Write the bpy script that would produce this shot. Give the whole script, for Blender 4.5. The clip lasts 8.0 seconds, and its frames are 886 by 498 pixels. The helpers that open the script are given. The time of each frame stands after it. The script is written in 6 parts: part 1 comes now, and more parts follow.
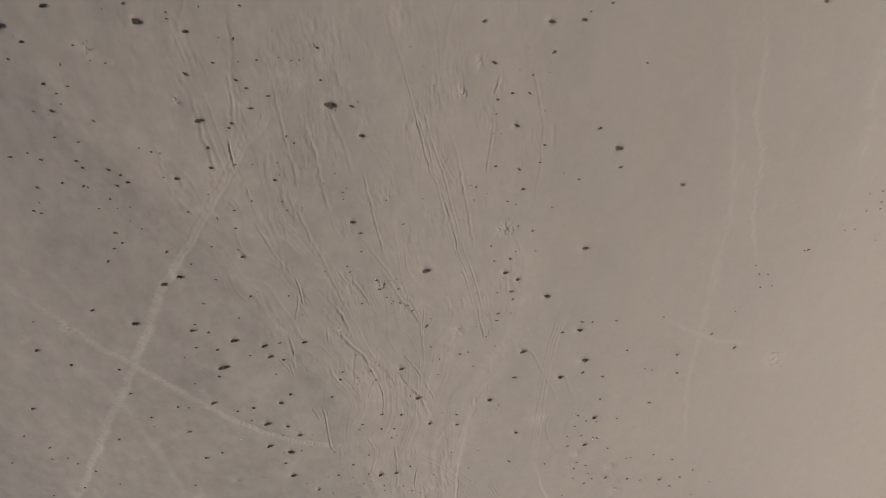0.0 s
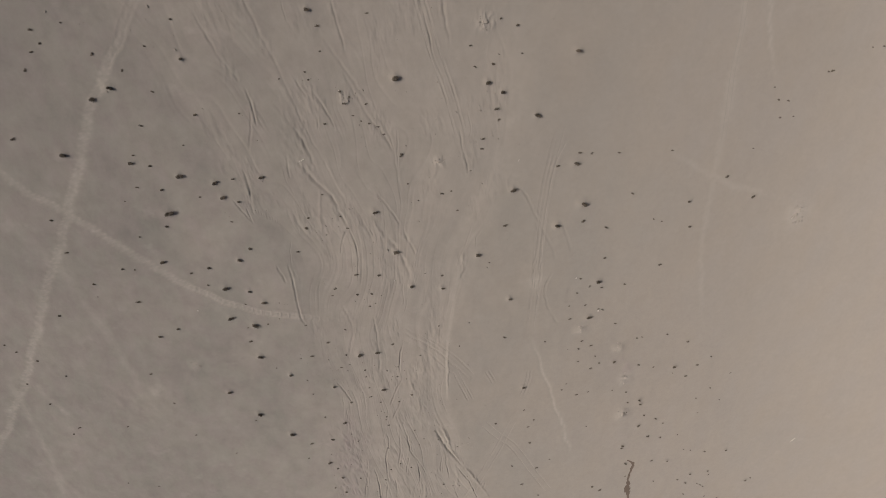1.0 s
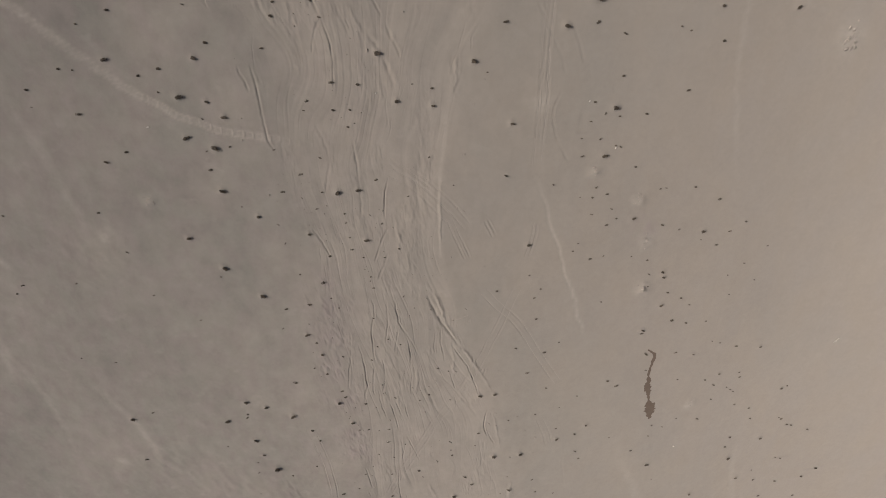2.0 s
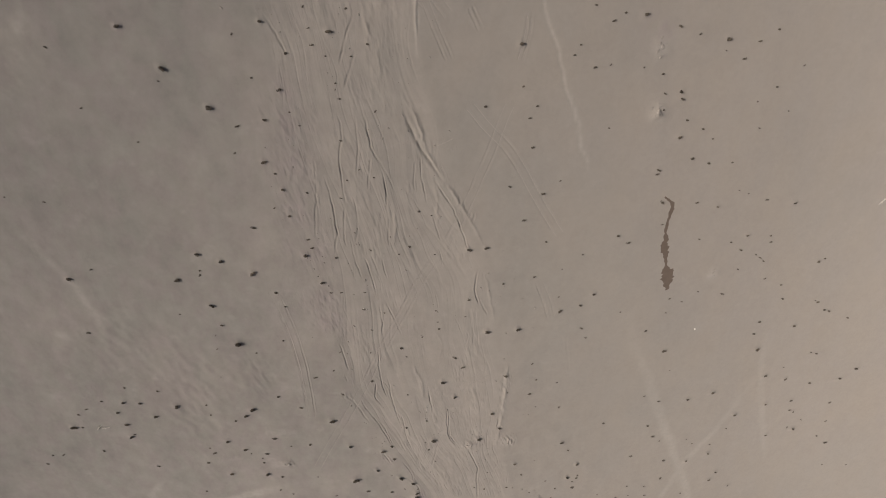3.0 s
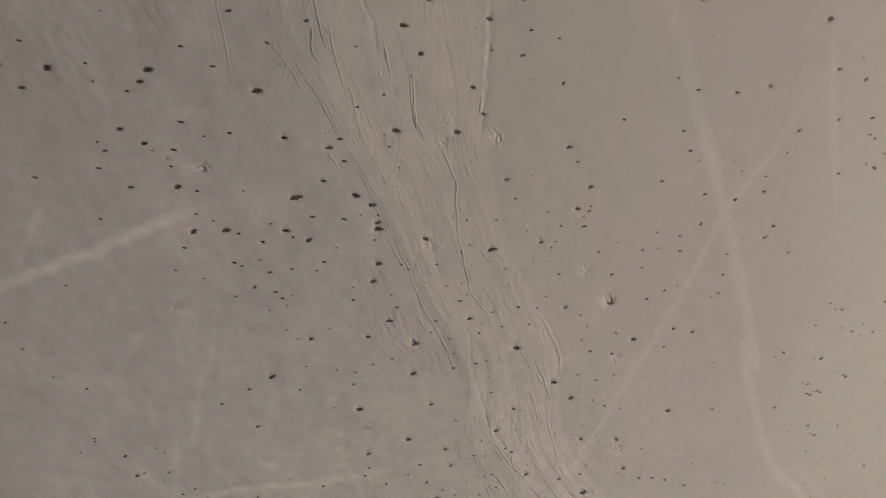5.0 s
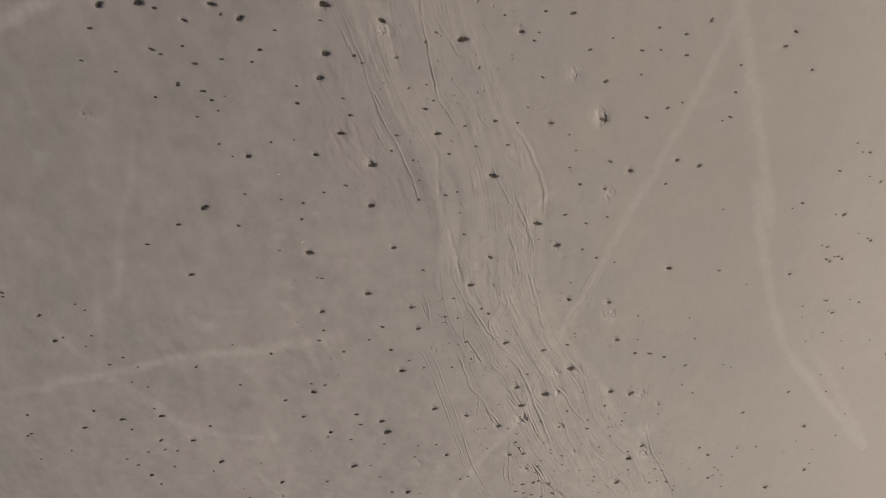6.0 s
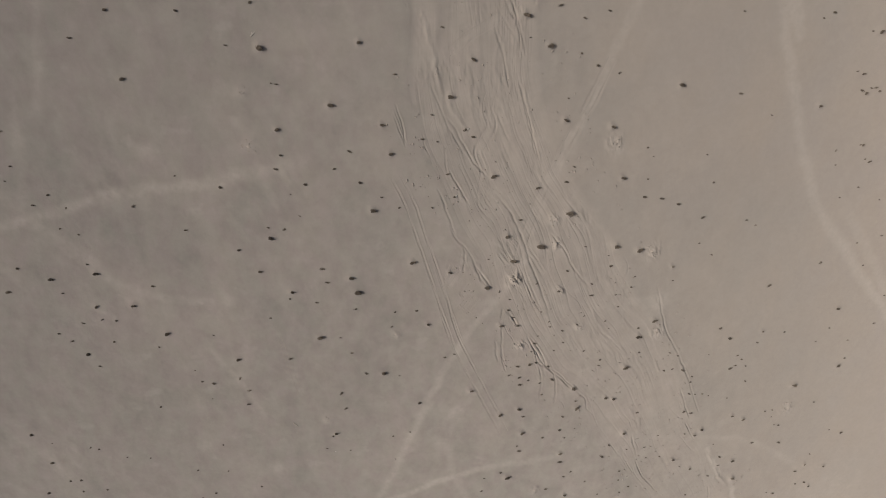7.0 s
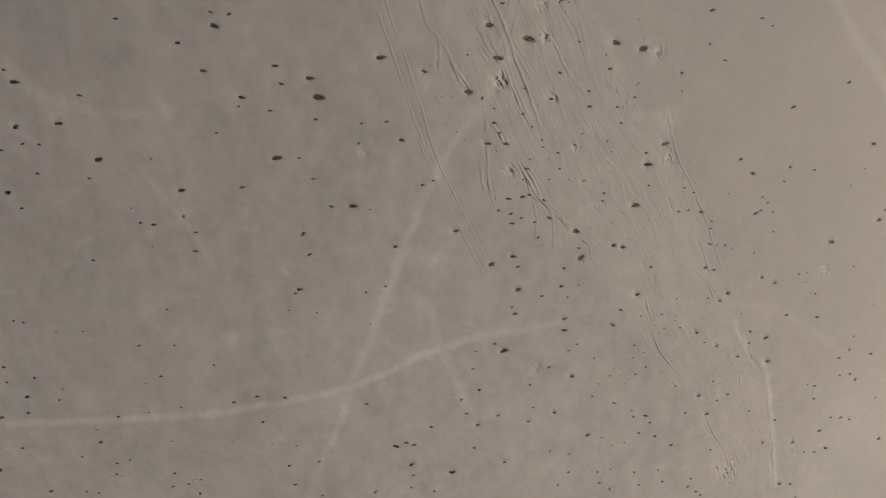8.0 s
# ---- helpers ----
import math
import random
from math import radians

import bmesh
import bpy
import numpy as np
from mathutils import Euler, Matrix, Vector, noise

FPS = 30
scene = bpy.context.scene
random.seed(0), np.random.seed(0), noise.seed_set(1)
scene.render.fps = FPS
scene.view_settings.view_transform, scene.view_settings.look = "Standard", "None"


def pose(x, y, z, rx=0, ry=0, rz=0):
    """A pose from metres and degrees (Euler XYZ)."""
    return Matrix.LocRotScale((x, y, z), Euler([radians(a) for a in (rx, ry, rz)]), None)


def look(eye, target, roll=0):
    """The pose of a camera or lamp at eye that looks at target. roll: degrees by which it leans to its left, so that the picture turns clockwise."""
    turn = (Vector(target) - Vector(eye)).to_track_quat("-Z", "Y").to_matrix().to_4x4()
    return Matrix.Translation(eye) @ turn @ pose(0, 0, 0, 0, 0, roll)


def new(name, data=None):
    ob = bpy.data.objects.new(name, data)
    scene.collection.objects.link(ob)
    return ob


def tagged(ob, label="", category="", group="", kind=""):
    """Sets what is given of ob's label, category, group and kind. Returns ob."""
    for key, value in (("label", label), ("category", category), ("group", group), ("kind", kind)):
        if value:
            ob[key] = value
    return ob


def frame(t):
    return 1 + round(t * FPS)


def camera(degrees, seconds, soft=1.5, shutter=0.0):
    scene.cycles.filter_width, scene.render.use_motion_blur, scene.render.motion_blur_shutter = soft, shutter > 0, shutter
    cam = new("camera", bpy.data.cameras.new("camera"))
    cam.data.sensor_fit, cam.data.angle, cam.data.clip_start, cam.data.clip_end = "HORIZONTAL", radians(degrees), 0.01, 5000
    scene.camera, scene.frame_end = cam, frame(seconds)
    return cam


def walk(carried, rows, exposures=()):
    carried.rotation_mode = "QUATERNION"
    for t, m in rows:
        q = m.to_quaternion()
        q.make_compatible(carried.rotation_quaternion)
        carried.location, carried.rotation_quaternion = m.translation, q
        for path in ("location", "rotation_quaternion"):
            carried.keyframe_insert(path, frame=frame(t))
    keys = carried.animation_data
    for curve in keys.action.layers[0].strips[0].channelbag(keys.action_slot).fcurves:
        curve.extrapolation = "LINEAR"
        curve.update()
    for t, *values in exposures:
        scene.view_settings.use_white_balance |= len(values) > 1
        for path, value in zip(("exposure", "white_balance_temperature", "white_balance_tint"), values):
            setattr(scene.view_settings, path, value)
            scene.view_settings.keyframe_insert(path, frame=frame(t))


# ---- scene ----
cam = camera(74.0, 8.0, soft=0.8, shutter=0.0)
# seconds, metres (x across, y along the flight, z up), degrees
PATH = [
    (0, -0.63, -0.52, 76.33, -30.12, -5.72, 1.24),
    (0.5, 0.85, -15.21, 78.61, -29.02, -6.41, 0.09),
    (1, 2.52, -31.03, 79.65, -28.64, -6.67, -0.58),
    (1.5, 3.81, -45.72, 79.9, -28.52, -6.21, -0.77),
    (2, 5.41, -61.33, 80.5, -28.15, -5.41, -0.98),
    (2.5, 7.33, -77.12, 80.94, -27.87, -5.21, -1.4),
    (3, 8.8, -93.07, 80.87, -27.24, -4.9, -1.8),
    (3.5, 9.79, -107.94, 80.81, -26.61, -4.23, -1.85),
    (4, 11.25, -124.03, 80.8, -26.09, -3.86, -2.23),
    (4.5, 12.47, -139, 80.68, -25.83, -3.76, -2.66),
    (5, 13.53, -155.68, 81.06, -24.92, -3.94, -2.97),
    (5.5, 15.27, -171.88, 80.75, -24.66, -4.11, -2.84),
    (6, 16.69, -185.85, 79.04, -25.53, -4.21, -2.49),
    (6.5, 17.5, -200.86, 78.78, -25, -4.11, -2.52),
    (7, 18.42, -217.88, 78.9, -23.31, -4.3, -2.96),
    (7.5, 19.49, -235.26, 79.4, -20.8, -4.56, -3.77),
    (8, 19.78, -254.48, 79.08, -17.82, -4.58, -4.67),
]
walk(cam, [(t, pose(x, y, z, rx, ry, rz)) for t, x, y, z, rx, ry, rz in PATH], exposures=[(0.0, -0.06), (1.5, -0.05), (3.0, -0.03), (8.0, 0.0)])

# ---- light ----
SUN_FROM, SUN_HEIGHT = (-1.0, 0.28), 40.0
world = bpy.data.worlds.new("sky")
scene.world = world
world.use_nodes = True
sky = world.node_tree.nodes.new("ShaderNodeTexSky")
sky.sky_type, sky.sun_disc, sky.dust_density, sky.air_density, sky.ozone_density = "NISHITA", False, 5.0, 0.6, 0.3
sky.sun_elevation, sky.sun_rotation = radians(SUN_HEIGHT), math.atan2(SUN_FROM[0], SUN_FROM[1])
world.node_tree.links.new(sky.outputs[0], world.node_tree.nodes["Background"].inputs[0])
world.node_tree.nodes["Background"].inputs[1].default_value = 0.09
sun = new("sun", bpy.data.lights.new("sun", "SUN"))
sun.data.energy, sun.data.angle, sun.data.color = 2.95, radians(0.6), (1.0, 0.996, 0.99)
SUN_LEN = math.hypot(*SUN_FROM)
sun.matrix_world = look((SUN_FROM[0] / SUN_LEN * math.cos(radians(SUN_HEIGHT)) * 300, SUN_FROM[1] / SUN_LEN * math.cos(radians(SUN_HEIGHT)) * 300, math.sin(radians(SUN_HEIGHT)) * 300), (0, 0, 0))
scene.view_settings.exposure = 0.0

# ---- materials ----
def node(tree, kind, **values):
    made = tree.nodes.new(kind)
    for key, value in values.items():
        made.inputs[key].default_value = value
    return made


def plain_material(name, colour, roughness=0.9, spread=0.35, grain=6.0, bump=0.3):
    """A matt material whose colour varies in two scales, and from object to object."""
    mat = bpy.data.materials.new(name)
    mat.use_nodes = True
    tree = mat.node_tree
    bsdf = tree.nodes["Principled BSDF"]
    where = tree.nodes.new("ShaderNodeNewGeometry")
    coarse = node(tree, "ShaderNodeTexNoise", Scale=grain, Detail=4.0)
    fine = node(tree, "ShaderNodeTexNoise", Scale=grain * 7.0, Detail=2.0)
    tree.links.new(where.outputs["Position"], coarse.inputs["Vector"])
    tree.links.new(where.outputs["Position"], fine.inputs["Vector"])
    own = tree.nodes.new("ShaderNodeObjectInfo")
    add = tree.nodes.new("ShaderNodeMath")
    add.operation = "ADD"
    tree.links.new(coarse.outputs[0], add.inputs[0])
    tree.links.new(own.outputs["Random"], add.inputs[1])
    both = tree.nodes.new("ShaderNodeMath")
    both.operation = "MULTIPLY_ADD"
    tree.links.new(fine.outputs[0], both.inputs[0])
    both.inputs[1].default_value = 0.6
    tree.links.new(add.outputs[0], both.inputs[2])
    ramp = tree.nodes.new("ShaderNodeMapRange")
    ramp.inputs["From Min"].default_value, ramp.inputs["From Max"].default_value = 0.4, 1.7
    ramp.inputs["To Min"].default_value, ramp.inputs["To Max"].default_value = 1.0 - spread, 1.0 + spread
    tree.links.new(both.outputs[0], ramp.inputs["Value"])
    tint = tree.nodes.new("ShaderNodeVectorMath")
    tint.operation = "SCALE"
    tint.inputs[0].default_value = colour
    tree.links.new(ramp.outputs[0], tint.inputs["Scale"])
    tree.links.new(tint.outputs[0], bsdf.inputs["Base Color"])
    bsdf.inputs["Roughness"].default_value = roughness
    bsdf.inputs["Specular IOR Level"].default_value = 0.15
    bsdf.inputs["Diffuse Roughness"].default_value = 0.8
    relief = node(tree, "ShaderNodeBump", Strength=bump, Distance=0.03)
    tree.links.new(fine.outputs[0], relief.inputs["Height"])
    tree.links.new(relief.outputs[0], bsdf.inputs["Normal"])
    return mat


def ground_material():
    """Desert ground: grey-brown gravel, pale wash silt, paler worn trails and lit ridge lines, reddish cut banks."""
    mat = bpy.data.materials.new("desert_ground")
    mat.use_nodes = True
    tree = mat.node_tree
    bsdf = tree.nodes["Principled BSDF"]
    where = tree.nodes.new("ShaderNodeNewGeometry")

    def noise_at(scale, detail, stretch=(1.0, 1.0, 1.0), rough=0.55):
        place = tree.nodes.new("ShaderNodeMapping")
        place.inputs["Scale"].default_value = stretch
        tree.links.new(where.outputs["Position"], place.inputs["Vector"])
        tex = node(tree, "ShaderNodeTexNoise", Scale=scale, Detail=detail, Roughness=rough)
        tree.links.new(place.outputs[0], tex.inputs["Vector"])
        return tex.outputs[0]

    def remap(value, a, b, c=0.0, d=1.0):
        m = tree.nodes.new("ShaderNodeMapRange")
        m.inputs["From Min"].default_value, m.inputs["From Max"].default_value = a, b
        m.inputs["To Min"].default_value, m.inputs["To Max"].default_value = c, d
        tree.links.new(value, m.inputs["Value"])
        return m.outputs[0]

    def calc(kind, a, b):
        m = tree.nodes.new("ShaderNodeMath")
        m.operation = kind
        for n, v in enumerate((a, b)):
            if isinstance(v, float):
                m.inputs[n].default_value = v
            else:
                tree.links.new(v, m.inputs[n])
        return m.outputs[0]

    def mix(factor, a, b, how="MIX"):
        m = tree.nodes.new("ShaderNodeMix")
        m.data_type, m.blend_type = "RGBA", how
        for socket, v in ((m.inputs[0], factor), (m.inputs[6], a), (m.inputs[7], b)):
            if isinstance(v, (float, tuple)):
                socket.default_value = v
            else:
                tree.links.new(v, socket)
        return m.outputs[2]

    def attribute(name):
        a = tree.nodes.new("ShaderNodeAttribute")
        a.attribute_name = name
        return a.outputs["Fac"]

    wash, trail, bank, sandy = attribute("wash"), attribute("trail"), attribute("bank"), attribute("sandy")
    broad, patchy = noise_at(0.022, 4.0), noise_at(0.13, 5.0, (1.0, 0.6, 1.0))
    gravel, grit, speck = noise_at(1.3, 5.0), noise_at(7.0, 3.0), noise_at(22.0, 2.0)
    lane_at = tree.nodes.new("ShaderNodeCombineXYZ")
    split = tree.nodes.new("ShaderNodeSeparateXYZ")
    tree.links.new(where.outputs["Position"], split.inputs[0])
    tree.links.new(calc("MULTIPLY", attribute("lane"), 1.6), lane_at.inputs[0])
    tree.links.new(calc("MULTIPLY", split.outputs[1], 0.11), lane_at.inputs[1])
    flow = node(tree, "ShaderNodeTexNoise", Scale=1.0, Detail=5.0, Roughness=0.6)
    tree.links.new(lane_at.outputs[0], flow.inputs["Vector"])
    streak = flow.outputs[0]

    def creases(course, across, along, detail):
        """Long thin lines that run down the bed: 1 on a line, falling off sharply beside it."""
        at = tree.nodes.new("ShaderNodeCombineXYZ")
        tree.links.new(calc("MULTIPLY", attribute(course), across), at.inputs[0])
        tree.links.new(calc("MULTIPLY", split.outputs[1], along), at.inputs[1])
        tex = node(tree, "ShaderNodeTexNoise", Scale=1.0, Detail=detail, Roughness=0.5, Distortion=0.15)
        tree.links.new(at.outputs[0], tex.inputs["Vector"])
        return remap(calc("ABSOLUTE", calc("SUBTRACT", tex.outputs[0], 0.5), 0.0), 0.0, 0.05, 1.0, 0.0)

    here = remap(noise_at(0.16, 3.0, (1.0, 0.4, 1.0)), 0.44, 0.58)
    there = remap(noise_at(0.11, 3.0, (1.0, 0.5, 1.3)), 0.46, 0.6)
    first = calc("MULTIPLY", creases("lane", 1.0, 0.05, 1.0), remap(noise_at(0.09, 2.0, (1.0, 0.6, 1.0)), 0.4, 0.55, 0.15, 1.0))
    second = calc("MULTIPLY", creases("slant", 1.3, 0.06, 1.0), there)
    lines = calc("ADD", calc("MULTIPLY", calc("MAXIMUM", first, second), 0.9), calc("MULTIPLY", calc("MULTIPLY", creases("lane", 2.7, 0.09, 1.0), here), 0.4))
    sand = mix(calc("MULTIPLY", remap(patchy, 0.35, 0.65), 0.6), SAND, SAND_WARM)
    stony = mix(remap(patchy, 0.3, 0.7), STONY, STONY_WARM)
    base = mix(calc("ADD", sandy, remap(broad, 0.3, 0.7, -0.25, 0.25)), stony, sand)
    silt = mix(remap(streak, 0.35, 0.65), SILT, SILT_DARK)
    crust = calc("MULTIPLY", remap(noise_at(0.33, 5.0, (1.2, 0.8, 0.6)), 0.42, 0.6), remap(sandy, 0.2, 0.7, 0.45, 0.0))
    base = mix(crust, base, BANK)
    base = mix(calc("MULTIPLY", wash, remap(streak, 0.3, 0.6, 0.2, 0.55)), base, silt)
    base = mix(calc("MULTIPLY", bank, remap(gravel, 0.3, 0.65, 0.3, 0.8)), base, BANK)
    base = mix(calc("MULTIPLY", trail, remap(gravel, 0.3, 0.7, 0.7, 1.0)), base, TRAIL)
    # broad stains, blotches a few metres wide and small bald pale spots
    mottle = calc("ADD", remap(calc("ADD", patchy, noise_at(0.045, 4.0)), 0.7, 1.3, -0.075, 0.075), remap(noise_at(0.42, 5.0, (1.0, 0.8, 1.0)), 0.3, 0.7, -0.08, 0.08))
    mottle = calc("ADD", mottle, remap(noise_at(0.27, 3.0, (0.9, 1.1, 1.7)), 0.63, 0.72, 0.0, 0.09))
    tone = calc("ADD", calc("ADD", remap(gravel, 0.25, 0.75, -0.03, 0.03), remap(grit, 0.25, 0.75, -0.025, 0.025)), calc("ADD", calc("MULTIPLY", mottle, remap(sandy, 0.3, 0.8, 1.0, 0.3)), 1.0))
    dots = remap(speck, 0.66, 0.74, 1.0, 0.78)
    shade = tree.nodes.new("ShaderNodeVectorMath")
    shade.operation = "SCALE"
    tree.links.new(base, shade.inputs[0])
    tree.links.new(calc("MULTIPLY", tone, dots), shade.inputs["Scale"])
    tree.links.new(shade.outputs[0], bsdf.inputs["Base Color"])
    bsdf.inputs["Roughness"].default_value = 0.95
    bsdf.inputs["Specular IOR Level"].default_value = 0.1
    bsdf.inputs["Diffuse Roughness"].default_value = 0.85
    height = calc("ADD", calc("ADD", calc("MULTIPLY", gravel, remap(calc("SUBTRACT", broad, calc("MULTIPLY", sandy, 0.25)), 0.25, 0.5, 0.12, 0.42)), calc("MULTIPLY", grit, 0.05)), calc("MULTIPLY", wash, calc("SUBTRACT", calc("MULTIPLY", streak, 0.3), calc("MULTIPLY", lines, remap(split.outputs[1], -110.0, -60.0, 0.14, 0.09)))))
    relief = node(tree, "ShaderNodeBump", Strength=0.6, Distance=0.14)
    tree.links.new(height, relief.inputs["Height"])
    tree.links.new(relief.outputs[0], bsdf.inputs["Normal"])
    return mat


# sand and stone tones also carry a correction for light on the two slopes
SAND, SAND_WARM = (0.277, 0.239, 0.202, 1), (0.277, 0.233, 0.188, 1)
STONY, STONY_WARM = (0.268, 0.244, 0.205, 1), (0.284, 0.249, 0.209, 1)
SILT, SILT_DARK = (0.352, 0.302, 0.252, 1), (0.319, 0.275, 0.231, 1)
TRAIL, BANK = (0.375, 0.328, 0.274, 1), (0.270, 0.222, 0.199, 1)
ground_mat = ground_material()
rut_mat = plain_material("churned_sand", (0.280, 0.243, 0.204), 0.95, 0.12, 2.0)
mound_mat = plain_material("loose_earth", (0.321, 0.275, 0.227), 0.95, 0.15, 2.0, 0.6)
clod_mat = plain_material("earth_clod", (0.277, 0.238, 0.199), 0.95, 0.25, 3.0, 0.5)
pebble_mat = plain_material("pebble", (0.321, 0.276, 0.230), 0.95, 0.45, 3.0, 0.4)
damp_mat = plain_material("damp_sand", (0.115, 0.085, 0.064), 0.7, 0.18, 0.8, 0.2)
leaf_mat = plain_material("dusty_leaves", (0.088, 0.070, 0.052), 0.8, 0.5, 3.0, 0.2)
twig_mat = plain_material("dry_twigs", (0.12, 0.09, 0.065), 0.9, 0.4, 3.0, 0.2)
stone_mat = plain_material("pale_stone", (0.47, 0.42, 0.36), 0.85, 0.2, 4.0, 0.4)
stick_mat = plain_material("bleached_wood", (0.47, 0.42, 0.35), 0.85, 0.2, 4.0, 0.4)

# ---- the plain: one sheet of ground with its wash, gullies, trails and mounds ----
# where the braided wash begins and ends across, down its length
WASH_WEST = [(-48.9, -20.7), (-42.7, -29.6), (-37, -34.9), (-31.3, -42.6), (-25.5, -54.1), (-20.4, -65.1), (-14.2, -70.4), (-12.7, -76.2), (-11.8, -86.9), (-8.6, -101.2), (-7.5, -114.1), (-5.5, -126.9), (-6.1, -137.4), (-5, -150.9), (-3.9, -162.3), (0.7, -170.5), (7.3, -186), (14.2, -204.3), (19.6, -219.7), (18.1, -228.1), (20.3, -238.5), (24.1, -249.3), (30.4, -264.4), (35.8, -277), (41.4, -286), (48.4, -296), (55.3, -307.1), (64.3, -321.1), (68.4, -332)]
WASH_EAST = [(19.8, -9.8), (23.3, -24.6), (24.5, -41.7), (25.5, -58.2), (21.5, -67.3), (17.7, -77), (13.4, -90.5), (12.3, -106.3), (16.5, -120.4), (14.1, -124.4), (22.6, -139.1), (24.5, -149.1), (25.2, -161.3), (24, -175.1), (24.7, -179.8), (27.8, -195.3), (35.3, -210.9), (36.4, -219.2), (37, -231.2), (40.9, -242.3), (49, -252.4), (52.2, -261.6), (58.3, -269.8), (64.5, -283.8), (70.1, -297.6), (75.6, -308.8), (79.4, -325.9), (82.3, -336.3)]
# worn pale trails, and ridge crests painted as if lit: half width, how plain they are, way
TRAILS_AND_LIT_CRESTS = []
TRAILS_AND_LIT_CRESTS.append((0.62,1.0, [(-3.5, -10.2), (-9.8, -18), (-17.9, -27.3), (-23.2, -34.5), (-29.1, -43.4), (-33.9, -50.3), (-41.8, -65.3), (-50.2, -80.2), (-57, -92.3), (-74.3, -118.8), (-111.7, -161.3)]))
TRAILS_AND_LIT_CRESTS.append((0.62,0.95, [(-59, -51.3), (-52.7, -57.4), (-48, -62.2), (-42.8, -66), (-35.7, -73), (-37, -71.4), (-31.1, -77.3), (-26.2, -81), (-19.5, -84.1), (-11.7, -85.8), (-5.3, -87.7)]))
TRAILS_AND_LIT_CRESTS.append((0.8,0.35, [(-50.5, -69.5), (-46.4, -77.4), (-44, -85.1), (-40.6, -98.3)]))
TRAILS_AND_LIT_CRESTS.append((0.6,0.4, [(-65.2, -116.1), (-59.2, -131.9), (-57.4, -148.4)]))
TRAILS_AND_LIT_CRESTS.append((0.95,0.75, [(-66.4, -203.7), (-49.7, -195.7), (-38.3, -192.1), (-27.6, -188), (-17.8, -184.9)]))
TRAILS_AND_LIT_CRESTS.append((0.9,0.5, [(-58.5, -249.8), (-44.4, -246.2), (-23.5, -241.5), (-6.9, -239.8), (3.9, -238)]))
TRAILS_AND_LIT_CRESTS.append((0.9,0.4, [(-43.6, -232.4), (-40.3, -238), (-37, -243.1), (-28.9, -251.2), (-24.2, -258)]))
TRAILS_AND_LIT_CRESTS.append((0.8,0.35, [(-35.7, -245), (-29.4, -252.3), (-21.3, -256.9), (-10, -259.1)]))
TRAILS_AND_LIT_CRESTS.append((0.7,0.5, [(-54.7, -277.2), (-51.9, -284.2), (-44.7, -294.6)]))
TRAILS_AND_LIT_CRESTS.append((0.7,0.4, [(-41.3, -183.3), (-47, -190.9), (-51.1, -196.7)]))
TRAILS_AND_LIT_CRESTS.append((0.65,0.62, [(-57, -304.9), (-38.2, -303.6), (-28.8, -303.7), (-19.8, -303.9), (-12.7, -303.7), (-5.7, -303), (1.4, -302.1), (8.3, -300.9), (15.4, -298.2), (22.4, -296.1), (30.9, -294.6), (41.3, -294.6)]))
TRAILS_AND_LIT_CRESTS.append((0.7,0.3, [(76.6, -171.4), (71.7, -180.8), (64, -190.7), (59.4, -200.4), (52.9, -214.3), (46.5, -226), (51.3, -217), (46.1, -227.9), (43.2, -236.2), (39.1, -243)]))
TRAILS_AND_LIT_CRESTS.append((0.65,0.5, [(43.2, -236.2), (39.1, -243), (33, -258.3), (27.7, -264.5), (22, -272.7), (16.8, -282.4), (19.1, -279.2), (15.2, -286.2), (11.9, -293), (8.3, -301.1), (4.6, -308.8), (-1.2, -320)]))
TRAILS_AND_LIT_CRESTS.append((0.95,0.38, [(46.2, -151.4), (52.8, -168.3), (57.9, -180.8), (63.8, -195.5), (68.4, -207.3), (75.2, -226.1), (71, -219.3), (76.1, -234.9), (82.5, -250), (92.9, -263.2), (109.5, -282.1), (88.2, -251.2)]))
TRAILS_AND_LIT_CRESTS.append((0.5,0.25, [(45.4, -9.7), (49.7, -21.6), (54.6, -37.9), (56.1, -55.4), (56.5, -76.6), (61.5, -101)]))
# a thin relief line, not a trail: its bright edge is put into the colour
TRAILS_AND_LIT_CRESTS.append((0.3,0.4, [(51.2, -9.6), (54, -19.2), (54.9, -26.2), (57.7, -31.6), (60, -43.5), (63.2, -51.3)]))
TRAILS_AND_LIT_CRESTS.append((0.5,0.35, [(75.6, -4.8), (75.6, -20.7), (78.7, -37)]))
TRAILS_AND_LIT_CRESTS.append((0.5,0.25, [(55, -47.9), (55.4, -55.6), (56.3, -64.1)]))
TRAILS_AND_LIT_CRESTS.append((0.6,0.7, [(76.1, -306.8), (78.4, -318.3), (81.6, -334.6)]))
TRAILS_AND_LIT_CRESTS.append((0.8,0.4, [(22.6, -283.7), (21.6, -290.5), (23.1, -298), (26.6, -309.5)]))
TRAILS_AND_LIT_CRESTS.append((0.7,0.45, [(-50.3, -128.7), (-44.7, -137.4), (-41.8, -147.2)]))
TRAILS_AND_LIT_CRESTS.append((0.8,0.2, [(45.7, -151.4), (53.4, -169.9), (60.5, -187.2), (69.2, -212.9)]))
TRAILS_AND_LIT_CRESTS.append((0.7,0.25, [(76, -160.1), (78.2, -173.5), (84.2, -195.9)]))
TRAILS_AND_LIT_CRESTS.append((0.5,0.4, [(-15.5, -264.1), (-11.8, -271.3), (-8.2, -279.7)]))
TRAILS_AND_LIT_CRESTS.append((0.6,0.3, [(-18.4, -200.2), (-21.7, -209.5), (-26.3, -219.5), (-30.5, -232.8)]))
TRAILS_AND_LIT_CRESTS.append((0.6,0.3, [(-31.9, -225.1), (-33.9, -233.9), (-36, -242.4)]))
